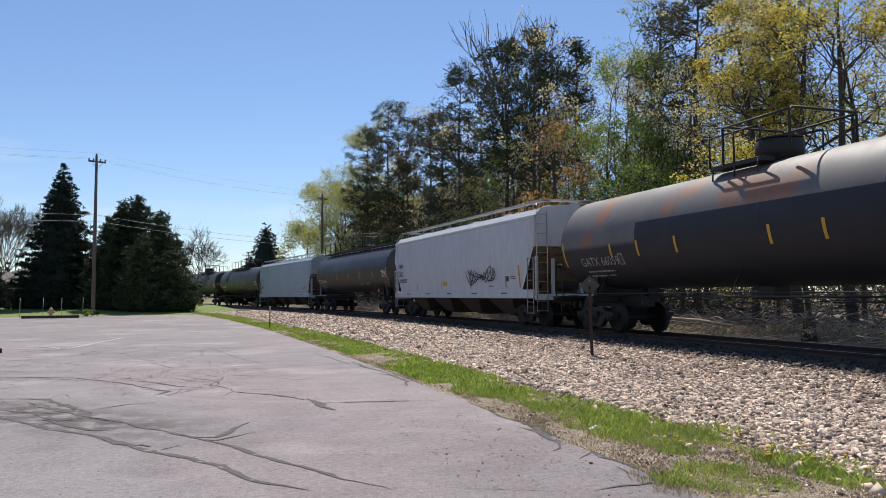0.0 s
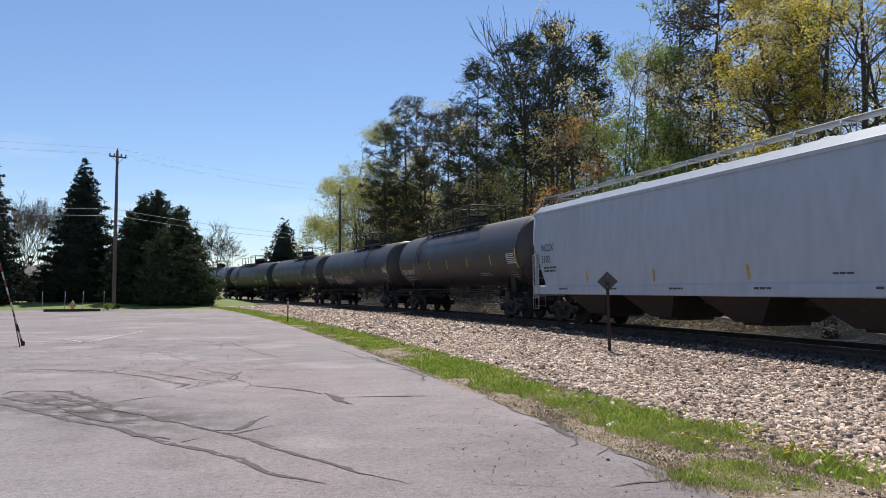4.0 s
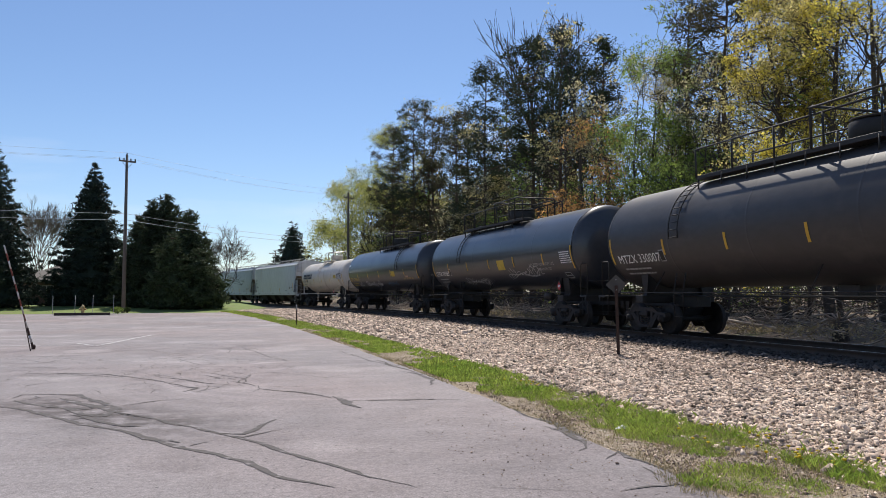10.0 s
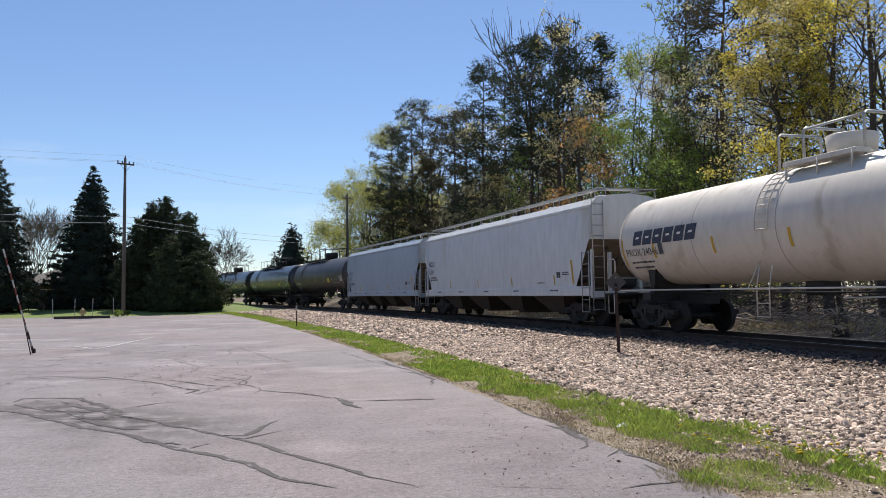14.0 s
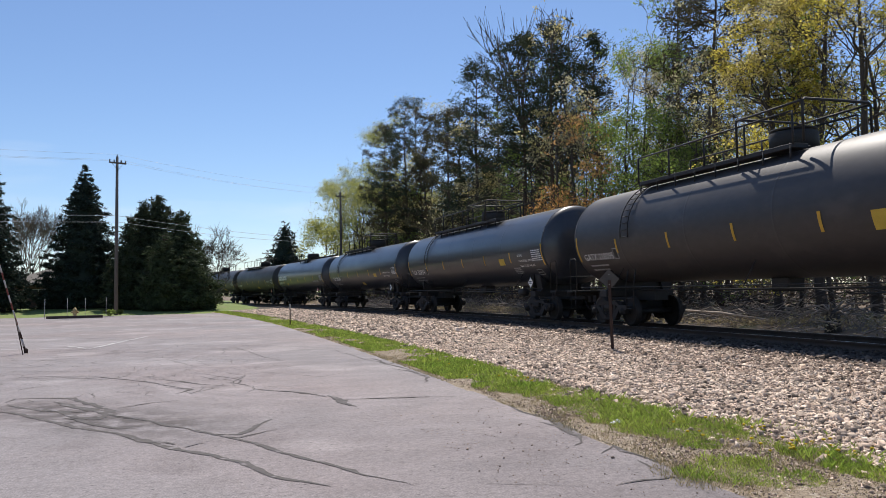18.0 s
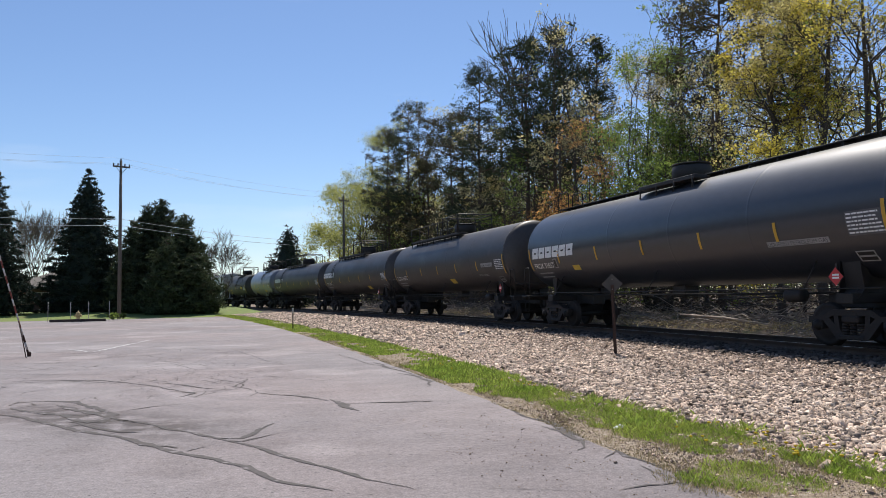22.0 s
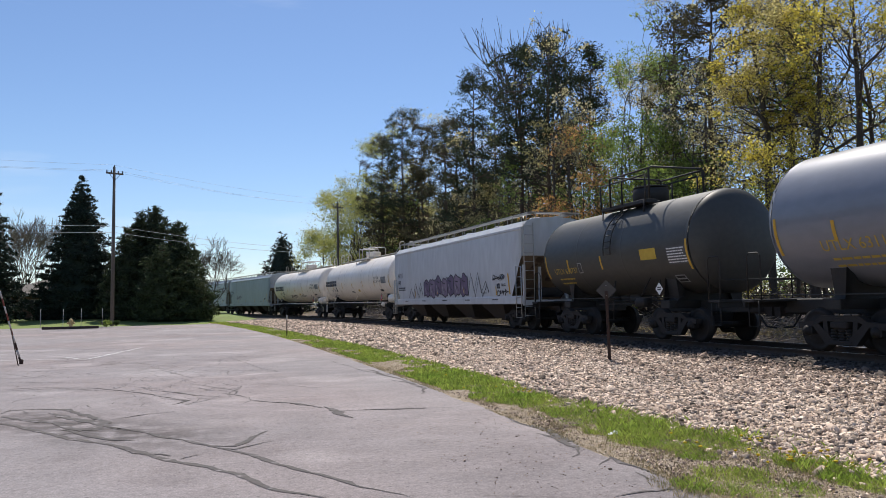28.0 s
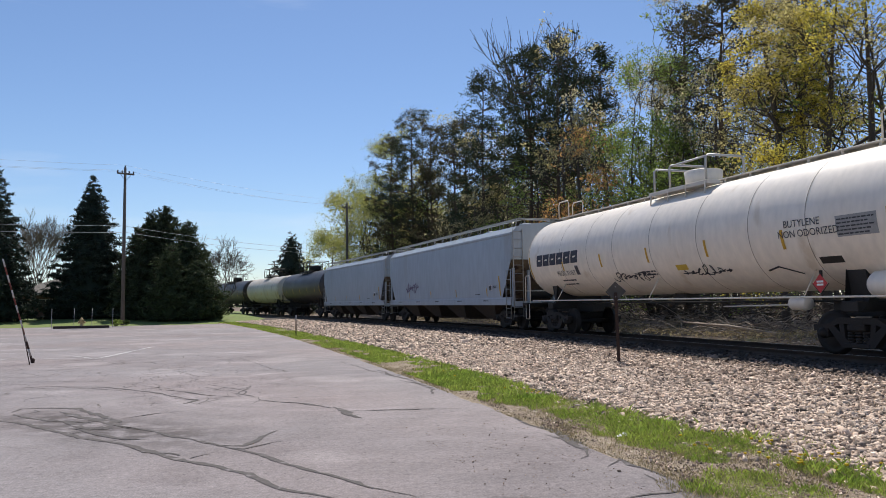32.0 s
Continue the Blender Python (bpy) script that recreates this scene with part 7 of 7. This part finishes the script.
        for x in (-1.45, -1.02):
            g.tube([(x, yy, 0.55), (x, yy, height - 0.35), (x * 0.9, s * (hl - 0.2), height + 0.02)], 0.020, 5)
        for i in range(11):
            z = 0.60 + i * (height - 1.0) / 10
            g.tube([(-1.45, yy, z), (-1.02, yy, z)], 0.013, 4)
        part("end_ladder", g, M["galv"], car)
        g = Geo()
        for y2 in (s * (hl - 0.02), s * (hl - 0.5)):
            g.tube([(-1.56, y2, 0.50), (-1.56, y2, 2.55)], 0.020, 5)
        for i in range(6):
            z = 0.52 + i * 0.40
            g.tube([(-1.56, s * (hl - 0.02), z), (-1.56, s * (hl - 0.5), z)], 0.014, 4)
        part("side_ladder", g, M["galv"], car)
    # brake tank on the rear platform
    g = Geo().lathe([(-0.5, 0), (-0.5, 0.15), (-0.45, 0.2), (0.45, 0.2), (0.5, 0.15), (0.5, 0)], 14, (0.0, -hl + 0.55, 1.5), "x")
    part("air_tank", g, M["ends"], car)
    # roof: walk and hatches
    g = Geo()
    for x in (-0.95, 0.95):
        g.box((x, 0, height + 0.16), (0.42, 2 * hl - 0.1, 0.03), 0.005)
    for s in (-1, 1):
        g.box((0, s * (hl - 0.25), height + 0.16), (2.3, 0.5, 0.03), 0.005)
    rw = part("roof_walk", g, M["galv"], car, "galvanised roof walkway")
    n = int(2 * hl / 1.3)
    for i in range(n + 1):
        y = -hl + 0.15 + i * (2 * hl - 0.3) / n
        for x in (-1, 1):
            g = Geo()
            g.tube([(x * 1.16, y, height + 0.15), (x * 1.22, y, height - 0.16)], 0.022, 4)
            g.tube([(x * 0.78, y, height + 0.15), (x * 0.78, y, height - 0.06)], 0.018, 4)
            g.box((x * 0.97, y, height + 0.135), (0.40, 0.03, 0.02))
            part("walk_bracket", g, M["galv"], rw)
    for i in range(5):
        y = -hl + 1.6 + i * (2 * hl - 3.2) / 4
        part("hatch", Geo().lathe([(height - 0.02, 0.32), (height + 0.08, 0.32), (height + 0.11, 0.26), (height + 0.12, 0)], 16, (0, y, 0), "z"), M[paint], car)
    side = Side("flat", x=-1.505)
    for i in range(4):
        y = hl * (0.55 - 0.42 * i)
        side.patch(body, "reflector", y, y - 0.085, 1.44, 1.80, "yellow", 0.008, skew=0.03)
    side.patch(body, "reflector", -hl + 1.27, -hl + 1.15, 1.46, 2.30, "yellow", 0.008, skew=0.10)
    if mark[0]:
        side.text(body, mark[0], hl - 0.75, 2.62, 0.27, "darktext")
        side.text(body, mark[1], hl - 0.75, 2.20, 0.27, "darktext")
        side.bars(body, hl - 0.95, 1.98, 2, 1.3, 0.07, "darktext", seed=seed)
    side.bars(body, -hl + 1.95, 1.86, 2, 0.5, 0.04, "darktext", seed=seed + 1)
    side.bars(body, -hl + 4.0, 1.52, 1, 0.6, 0.04, "darktext", seed=seed + 2)
    side.patch(body, "capacity_table", -hl + 2.42, -hl + 2.08, 1.68, 1.94, "white", 0.006)
    side.patch(body, "capacity_table", -hl + 2.40, -hl + 2.27, 1.70, 1.92, "darktext", 0.009)
    side.patch(body, "capacity_table", -hl + 2.26, -hl + 2.10, 1.70, 1.92, "darktext", 0.009)
    for i in range(5):
        y = hl - 2.2 - i * (2 * hl - 3.5) / 4.5
        side.bars(car, y, 1.22, 1, 0.7, 0.05, "darktext", seed=seed + 7 + i).location.x = -0.05
    return car, body, side, hl


TRAIN = []
STRIPES = (5.46, 2.73, 0.0, -2.73, -5.46)


def tank(label, rear, length, **kw):
    kw.setdefault("stripes", STRIPES)
    out = tank_car(label, rear, length, **kw)
    TRAIN.append((out[0], out[3] - 1.75))
    return out


def hopper(label, rear, length, paint, **kw):
    out = hopper_car(label, rear, length, paint, **kw)
    TRAIN.append((out[0], out[3] - 1.55))
    return out


# two-tone paint of the first tank: grey and rust above a navy-black panel
def two_tone():
    m = surf("grey_and_navy_tank_paint", (0.16, 0.148, 0.14), (0.13, 0.12, 0.115), 0.7, 0.55, c3=(0.25, 0.115, 0.062), c3_at=0.55, c3_scale=0.55, bump=0.0015, bscale=3)
    n, l = m.node_tree.nodes, m.node_tree.links
    bs = n["Principled BSDF"]
    src = bs.inputs["Base Color"].links[0].from_socket
    co, sx = n.new("ShaderNodeTexCoord"), n.new("ShaderNodeSeparateXYZ")
    l.new(co.outputs["Object"], sx.inputs[0])

    def step(sock, lo, hi):
        r = n.new("ShaderNodeMapRange")
        r.inputs[1].default_value, r.inputs[2].default_value = lo, hi
        l.new(sock, r.inputs[0])
        return r.outputs[0]

    a, b = step(sx.outputs[2], 3.24, 3.22), step(sx.outputs[1], 3.9, 3.88)
    c = step(sx.outputs[2], 2.75, 2.60)
    mul = n.new("ShaderNodeMath")
    mul.operation = "MULTIPLY"
    l.new(a, mul.inputs[0])
    l.new(b, mul.inputs[1])
    mx = n.new("ShaderNodeMath")
    mx.operation = "MAXIMUM"
    l.new(mul.outputs[0], mx.inputs[0])
    l.new(c, mx.inputs[1])
    mix = n.new("ShaderNodeMix")
    mix.data_type = "RGBA"
    l.new(mx.outputs[0], mix.inputs[0])
    l.new(src, mix.inputs[6])
    mix.inputs[7].default_value = (0.014, 0.015, 0.021, 1)
    l.new(mix.outputs[2], bs.inputs["Base Color"])
    return m


M["two_tone"] = two_tone()

# --- first tank, grey and rusty above
t = tank("grey tank car with rust patches above a navy-black lower panel", 23.80, 18.90, paint="two_tone", deck=(0.9, -0.9), rails=True, stripes=(4.90, 3.47, 1.70, -1.69, -3.21), marks=0.35)
tank_print(*t, "GATX 66059", "dimwhite", data=False, start=6.85, z=2.05)
# --- pale hopper
h = hopper("pale grey covered hopper car with black graffiti", 42.41, 18.26, "hop_light", mark=("PSPX", "2652"), seed=2)
h[2].stroke(h[1], scrawl(-2.3, 1.95, 2.7, 0.75, 4, 11), 0.05, "spray_dark")
h[2].patch(h[1], "warning_decal", 0.9, 0.3, 1.62, 1.82, "signyellow")
# --- black tank with a full-length walkway
t = tank("dull black tank car with long yellow reflectors", 61.54, 19.13, deck=(8.0, -8.0), paint="black", dome="low", marks=-0.14)
tank_print(*t, "TILX 301663")
t[2].bars(t[1], -2.0, 1.85, 2, 0.9, 0.06, "dimwhite", seed=2)
t[2].bars(t[1], -3.4, 1.9, 2, 1.2, 0.06, "dimwhite", seed=3)
placard(t[1], t[2], -6.9, 1.46, 0.30, "red")
# --- blue-grey hopper
h = hopper("clean blue-grey covered hopper car", 81.40, 19.71, "hop_blue", mark=("NCLX", "3102"), seed=3)
# --- black tanks
t = tank("dull black tank car with small white stencilling", 100.01, 18.61, deck=(4.6, -2.9), ladder=4.3, shift=-0.15)
tank_print(*t, "TILX 306310")
t[2].bars(t[1], -3.8, 1.86, 2, 1.3, 0.06, "dimwhite", seed=4)
t = tank("dull black tank car with a salmon and grey graffiti piece", 119.55, 19.14, deck=(1.2, -5.4), ladder=-4.0, marks=-0.15)
tank_print(*t, "TILX 306328")
bubble_letters(t[2], t[1], 5.3, 1.48, 3.4, 0.62, 5, 8, ("spray_rose", "spray_mauve"), "graffito", "white")
t[2].stroke(t[1], scrawl(1.9, 1.8, 1.6, 0.65, 9, 6), 0.05, "graffito")
t[2].stroke(t[1], scrawl(2.4, 2.15, 1.6, 0.45, 19, 6), 0.06, "spray_rose")
t[2].stroke(t[1], scrawl(-2.4, 1.8, 1.9, 0.7, 10, 9), 0.06, "spray_blue")
t = tank("dull black tank car lettered for petroleum gas", 138.94, 19.04, deck=(1.5, -5.2), ladder=-4.2, marks=-0.17)
tank_print(*t, "TILX 306336")
t[2].text(t[1], "NON-ODORIZED", -5.6, 2.42, 0.15, "dimwhite")
t[2].text(t[1], "LIQUEFIED PETROLEUM GAS", -5.6, 2.2, 0.09, "dimwhite")
t[2].patch(t[1], "warning_decal", -0.6, -1.35, 1.55, 1.9, "signyellow", skew=0.15)
placard(t[1], t[2], -6.9, 1.46, 0.32, "red")
t = tank("dull black tank car with a yellow warning decal", 158.13, 19.29, deck=(4.6, -1.5), shift=0.4, ladder=4.6)
tank_print(*t, "MTZX 330007", size=0.28)
t[2].patch(t[1], "warning_decal", -3.3, -3.95, 2.0, 2.3, "signyellow")
t[2].text(t[1], "NON-ODORIZED", -4.9, 2.18, 0.12, "white")
t[2].text(t[1], "LIQUEFIED PETROLEUM GAS", -4.9, 2.02, 0.10, "white")
placard(t[1], t[2], -6.9, 1.46, 0.32, "red")
t = tank("glossy black tank car with white graffiti reflecting the sky", 176.98, 18.16, paint="gloss", deck=(4.4, -2.6), ladder=3.4, marks=-0.06)
tank_print(*t, "CBTX 787367", size=0.25)
t[2].patch(t[1], "warning_decal", -1.0, -1.75, 2.18, 2.62, "signyellow")
t[2].text(t[1], "LIQUEFIED PETROLEUM GAS", -4.2, 2.25, 0.12, "dimwhite")
t[2].text(t[1], "NON-ODORIZED", -4.8, 2.05, 0.11, "dimwhite")
t[2].stroke(t[1], scrawl(3.7, 1.65, 3.0, 0.65, 12, 11), 0.035, "graffito")
t[2].stroke(t[1], scrawl(-1.9, 1.95, 3.2, 0.9, 13, 9), 0.035, "graffito")
placard(t[1], t[2], -6.9, 1.46, 0.32, "red")
t = tank("black tank car with yellow lettering and white graffiti tags", 195.91, 18.35, paint="gloss", deck=(1.4, -4.9), ladder=-4.4)
tank_print(*t, "UTLX 953018", "goldtext", start=7.7, data=False)
t[2].stroke(t[1], scrawl(5.9, 1.75, 1.1, 0.6, 14, 7), 0.04, "graffito")
t[2].stroke(t[1], scrawl(3.8, 1.78, 2.4, 0.5, 15, 11), 0.05, "graffito")
t[2].stroke(t[1], scrawl(1.0, 1.75, 0.9, 0.9, 16, 4), 0.05, "graffito")
t[2].stroke(t[1], scrawl(-1.2, 1.75, 2.2, 0.5, 17, 8), 0.05, "spray_blue")
t[2].patch(t[1], "warning_decal", -2.85, -3.6, 2.28, 2.62, "signyellow")
t[2].patch(t[1], "pink_decal", -5.6, -6.1, 2.16, 2.28, "spray_rose")
t[2].patch(t[1], "paint_patch", 8.0, 7.5, 3.25, 3.42, "white", label="white paint patch")
t[2].text(t[1], "LIQUEFIED PETROLEUM GAS", -5.0, 2.05, 0.11, "goldtext")
# --- short cream tank
t = tank("dirty cream tank car with dark logo blocks", 212.56, 16.55, paint="tan", frame_paint="tan", r=1.36, zc=2.72, dome="drum", rails=False, deck=(0.6, -1.5), text_color="darktext", head=0.7, ladder=0.6, bands_at=(-3.2, 0.4, 3.6), marks=-0.30)
tank_print(*t, "PROX 24046", "darktext", size=0.23, start=7.00, z=2.24, data=False)
logo_blocks(t[1], t[2], 6.5, 2.56, 0.42, "bluetext", w=0.46)
t[2].patch(t[1], "warning_decal", -3.95, -4.75, 2.48, 2.75, "signyellow")
t[2].patch(t[1], "capacity_table", -5.0, -6.2, 2.4, 2.85, "bluetext", label="navy capacity table")
t[2].bars(t[1], -5.05, 2.74, 5, 1.1, 0.035, "white", gap=0.045, seed=6)
placard(t[1], t[2], -4.9, 1.40, 0.34, "red")
# --- two hoppers
h = hopper("cream-white covered hopper car with brown slope sheets", 232.01, 19.56, "hop_white", mark=("NCLX", "4209"), seed=4)
h = hopper("blue-grey covered hopper car with dull streaks", 250.03, 18.02, "hop_blue", mark=("NCLX", "3129"), seed=5)
# --- black tanks
t = tank("dull black tank car lettered for petroleum gas, with a yellow decal", 269.15, 19.12, deck=(4.9, -1.5), ladder=4.6, marks=0.30)
tank_print(*t, "GATX 218095", size=0.23)
t[2].patch(t[1], "warning_decal", -4.0, -4.7, 2.2, 2.6, "signyellow")
t[2].text(t[1], "NON-ODORIZED", -6.15, 2.36, 0.13, "dimwhite")
t[2].text(t[1], "LIQUEFIED PETROLEUM GAS", -5.7, 2.12, 0.11, "dimwhite")
placard(t[1], t[2], -7.0, 1.46, 0.38, "red")
t = tank("glossy black tank car lettered for ammonia", 288.97, 19.47, paint="gloss", deck=(5.4, -3.0), ladder=5.0, marks=-0.14)
tank_print(*t, "TILX 500854", start=8.19)
t[2].text(t[1], "SR-9292", -6.2, 2.50, 0.094, "white")
t[2].text(t[1], "ANHYDROUS AMMONIA", -6.2, 2.28, 0.094, "white")
t[2].text(t[1], "INHALATION HAZARD", -6.2, 2.06, 0.094, "white")
t[2].patch(t[1], "warning_decal", -4.3, -4.85, 2.2, 2.48, "signyellow")
t[2].bars(t[1], -5.5, 2.0, 4, 0.8, 0.05, "dimwhite", seed=8)
placard(t[1], t[2], -7.5, 1.46, 0.42, "white")
t = tank("glossy black tank car with a white hazard placard", 308.68, 19.44, paint="gloss", deck=(5.4, -1.6), ladder=5.1, marks=0.18)
tank_print(*t, "TILX 500894", start=7.34)
t[2].text(t[1], "ANHYDROUS AMMONIA", -5.9, 2.38, 0.094, "white")
t[2].text(t[1], "INHALATION HAZARD", -5.9, 2.16, 0.094, "white")
t[2].patch(t[1], "warning_decal", -3.8, -4.4, 2.2, 2.42, "signyellow")
t[2].patch(t[1], "warning_decal", -0.2, -0.75, 1.55, 1.8, "signyellow", skew=0.1)
placard(t[1], t[2], -7.5, 1.46, 0.42, "white")
t = tank("black tank car with white logo blocks and a running board", 327.67, 18.76, paint="gloss", runway=True, deck=(0.9, -1.9), rails=False, marks=0.22)
tank_print(*t, "PROX 31657", size=0.22, start=7.64, z=2.12)
logo_blocks(t[1], t[2], 7.6, 2.52, 0.40, "white")
t[2].patch(t[1], "warning_decal", 4.6, 4.1, 1.95, 2.15, "signyellow")
t[2].patch(t[1], "white_panel", -5.1, -6.9, 2.15, 2.28, "dimwhite", 0.007)
t[2].text(t[1], "LIQUEFIED PETROLEUM GAS", -5.12, 2.165, 0.10, "darktext")
placard(t[1], t[2], -6.9, 1.46, 0.38, "red")
t = tank("dull black tank car with pale stencilled tables", 346.82, 18.88, paint="black", deck=(6.0, -1.9), marks=0.27)
tank_print(*t, "CGTX 64579", "white", size=0.26, start=7.60)
t[2].patch(t[1], "warning_decal", -1.4, -2.1, 1.65, 1.95, "signyellow", skew=0.1)
t[2].patch(t[1], "white_panel", -6.0, -7.3, 2.42, 2.60, "dimwhite", 0.007)
t[2].text(t[1], "LIQUEFIED PETROLEUM GAS", -6.02, 2.45, 0.075, "darktext")
t[2].text(t[1], "NON-ODORIZED", -5.5, 2.0, 0.10, "dimwhite")
placard(t[1], t[2], -7.9, 1.46, 0.38, "red")
t = tank("black tank car with white logo blocks and a decal", 365.60, 19.01, paint="black", deck=(4.8, -2.6), ladder=4.6, marks=0.67)
tank_print(*t, "PROX 33536", size=0.23, start=7.09, z=2.12)
logo_blocks(t[1], t[2], 7.8, 2.74, 0.40, "white")
t[2].patch(t[1], "warning_decal", -4.0, -4.8, 1.55, 1.85, "signyellow", skew=0.1)
placard(t[1], t[2], -6.9, 1.46, 0.36, "red")
t = tank("black tank car with faded white logo blocks", 385.11, 19.45, paint="black", deck=(4.8, -2.6), ladder=4.6, marks=0.18)
tank_print(*t, "PROX 33570", size=0.23, start=7.5, z=2.12)
logo_blocks(t[1], t[2], 7.8, 2.74, 0.36, "white")
t = tank("short grey-blue tank car with yellow lettering", 395.71, 11.50, paint="greyblue", deck=(0.8, -2.2), ladder=-1.0, gap=2.2, stripes=(2.83, 1.14, -1.42, -3.08), bands_at=(-1.7,), marks=-0.30)
tank_print(*t, "UTLX 631132", "goldtext", size=0.25, start=3.30, z=2.08)
t[2].patch(t[1], "warning_decal", -1.3, -2.0, 1.75, 2.0, "signyellow")
placard(t[1], t[2], -3.2, 1.46, 0.36, "white")
t = tank("short dull black tank car with yellow lettering", 407.52, 11.56, paint="olive", deck=(1.0, -1.6), ladder=-0.4, r=1.42, zc=2.72, gap=2.2, stripes=(2.6, 0.37), bands_at=(1.9, -0.9), marks=-0.07)
tank_print(*t, "UTLX 630737", "goldtext", size=0.21, start=3.71, z=2.08)
t[2].patch(t[1], "warning_decal", -1.9, -2.7, 2.3, 2.62, "signyellow")
placard(t[1], t[2], -3.0, 1.46, 0.36, "white")
# --- hopper with violet graffiti
h = hopper("pale grey covered hopper car with violet graffiti", 426.61, 18.95, "hop_light", mark=("NCLX", "148"), seed=6)
bubble_letters(h[2], h[1], 3.2, 1.42, 6.3, 0.98, 7, 44, ("spray_violet", "spray_mauve"), "spray_dark", "graffito")


def peaks(y, z, n, w, hgt, seed):
    rng = random.Random(seed)
    line = [(y, z)]
    for i in range(n):
        line += [(y - w * (i + 0.5), z + hgt * rng.uniform(0.6, 1.1)), (y - w * (i + 0.85), z + 0.1)]
    return [line, [(p[0] - 0.12, p[1] - 0.18) for p in line[1:-1]]]


h[2].stroke(h[1], peaks(5.9, 1.42, 3, 0.85, 0.8, 1), 0.06, "spray_dark")
h[2].stroke(h[1], peaks(-3.1, 1.45, 3, 0.85, 0.95, 2), 0.06, "spray_dark")
h[2].stroke(h[1], scrawl(-6.0, 2.15, 1.2, 0.4, 24, 8), 0.035, "spray_dark")
h[2].stroke(h[1], scrawl(-6.4, 1.55, 1.0, 0.4, 27, 4), 0.05, "spray_dark")
# --- white tanks
for rear, length, mk, dy in ((444.68, 18.55, "PROX 31142", 0.6), (464.02, 19.05, "PROX 31187", 0.0)):
    t = tank("white tank car with navy logo blocks and rusty stains", rear, length, bands_at=(-6.2, -4.4, -2.4, -0.2, 1.9, 3.6, 5.6), paint="cream", frame_paint="cream", runway=True, deck=(0.6, -2.2), dome="drum", rails=False, rail_color="tan", dome_y=-0.8, marks=dy)
    tank_print(*t, mk, "darktext", size=0.19, start=6.10, z=2.08, data=False)
    logo_blocks(t[1], t[2], 7.6, 2.52, 0.42, "bluetext")
    t[2].text(t[1], "BUTYLENE", -5.55, 2.74, 0.16, "darktext")
    t[2].text(t[1], "NON ODORIZED", -5.35, 2.52, 0.16, "darktext")
    t[2].patch(t[1], "capacity_table", -7.0, -8.0, 2.42, 2.85, "dimwhite", label="grey stencilled capacity table")
    t[2].bars(t[1], -7.03, 2.76, 5, 0.95, 0.03, "darktext", gap=0.045, seed=6)
    t[2].patch(t[1], "test_plate", -6.3, -6.9, 1.85, 2.02, "ends")
    t[2].patch(t[1], "warning_decal", -1.2, -1.7, 1.95, 2.12, "signyellow")
    t[2].bars(t[1], 0.6, 1.95, 2, 0.9, 0.06, "darktext", seed=12)
    placard(t[1], t[2], -6.5, 1.50, 0.40, "red")
    part("air_tank", Geo().lathe([(-0.75, 0), (-0.75, 0.2), (-0.65, 0.27), (0.65, 0.27), (0.75, 0.2), (0.75, 0)], 16, (-1.05, -t[3] + 0.55, 1.45), "y"), M["cream"], t[0], "cream air reservoir on the end platform")
t[2].stroke(t[1], scrawl(2.2, 1.85, 2.0, 0.5, 28, 7), 0.045, "spray_dark")
t[2].stroke(t[1], scrawl(-1.4, 1.85, 2.0, 0.45, 29, 7), 0.04, "spray_dark")
t[2].stroke(t[1], [[(-4.6, 1.75), (-5.0, 1.85), (-5.6, 1.6)]], 0.05, "spray_dark")
# --- rear of the train
h = hopper("grey covered hopper car with a faded tag", 483.96, 19.94, "hop_blue", seed=7)
h[2].stroke(h[1], scrawl(5.6, 2.05, 2.2, 0.8, 31, 6), 0.08, "spray_violet")
h = hopper("blue-grey covered hopper car", 502.33, 18.37, "hop_blue", seed=8)
t = tank("dull black tank car near the end of the train", 518.92, 16.59, stripes=(5.4, 2.7, 0, -2.7, -5.4))
t = tank("dirty cream tank car near the end of the train", 535.34, 16.42, paint="tan", dome="low", deck=(0.6, -1.5), stripes=(2.7, 0, -2.7))
t = tank("dull black tank car near the end of the train", 553.5, 18.2)
t = tank("dull black tank car near the end of the train", 572.5, 19.0)


# ---------------------------------------------------------------- the train runs
def car_pose(s, half):
    a, b = on_track(s + half, 0, RAIL_Z), on_track(s - half, 0, RAIL_Z)
    d = a - b
    return Matrix.Translation((a + b) / 2) @ pose(0, 0, 0, 0, 0, math.degrees(math.atan2(-d.x, d.y)))


def motions():
    for car, half in TRAIN:
        u = car["mark"]
        walk(car, [(t, car_pose(u - SPEED * t, half)) for t in range(0, 33)])
    # each wheelset turns while its car rolls by
    step = 1 / FPS
    for w, sy, car in WHEELS:
        u = car["mark"]
        t0, t1 = max(0.0, (u - 62) / SPEED), min(SECONDS, (u + 12) / SPEED)
        if t1 - t0 < 0.2:
            walk(w, [(0.0, pose(0, sy, WR)), (SECONDS, pose(0, sy, WR))])
            continue
        f0, f1 = round(t0 * FPS), round(t1 * FPS)
        rows = [(0.0, pose(0, sy, WR))] if f0 > 0 else []
        rows += [(f / FPS, pose(0, sy, WR, math.degrees((f - f0) / FPS * SPEED / WR) % 360)) for f in range(f0, f1 + 1)]
        if f1 < frame(SECONDS) - 1:
            rows.append((SECONDS, pose(0, sy, WR, math.degrees((f1 - f0) / FPS * SPEED / WR) % 360)))
        walk(w, rows)
    for car, half in TRAIN:
        del car["mark"]


motions()
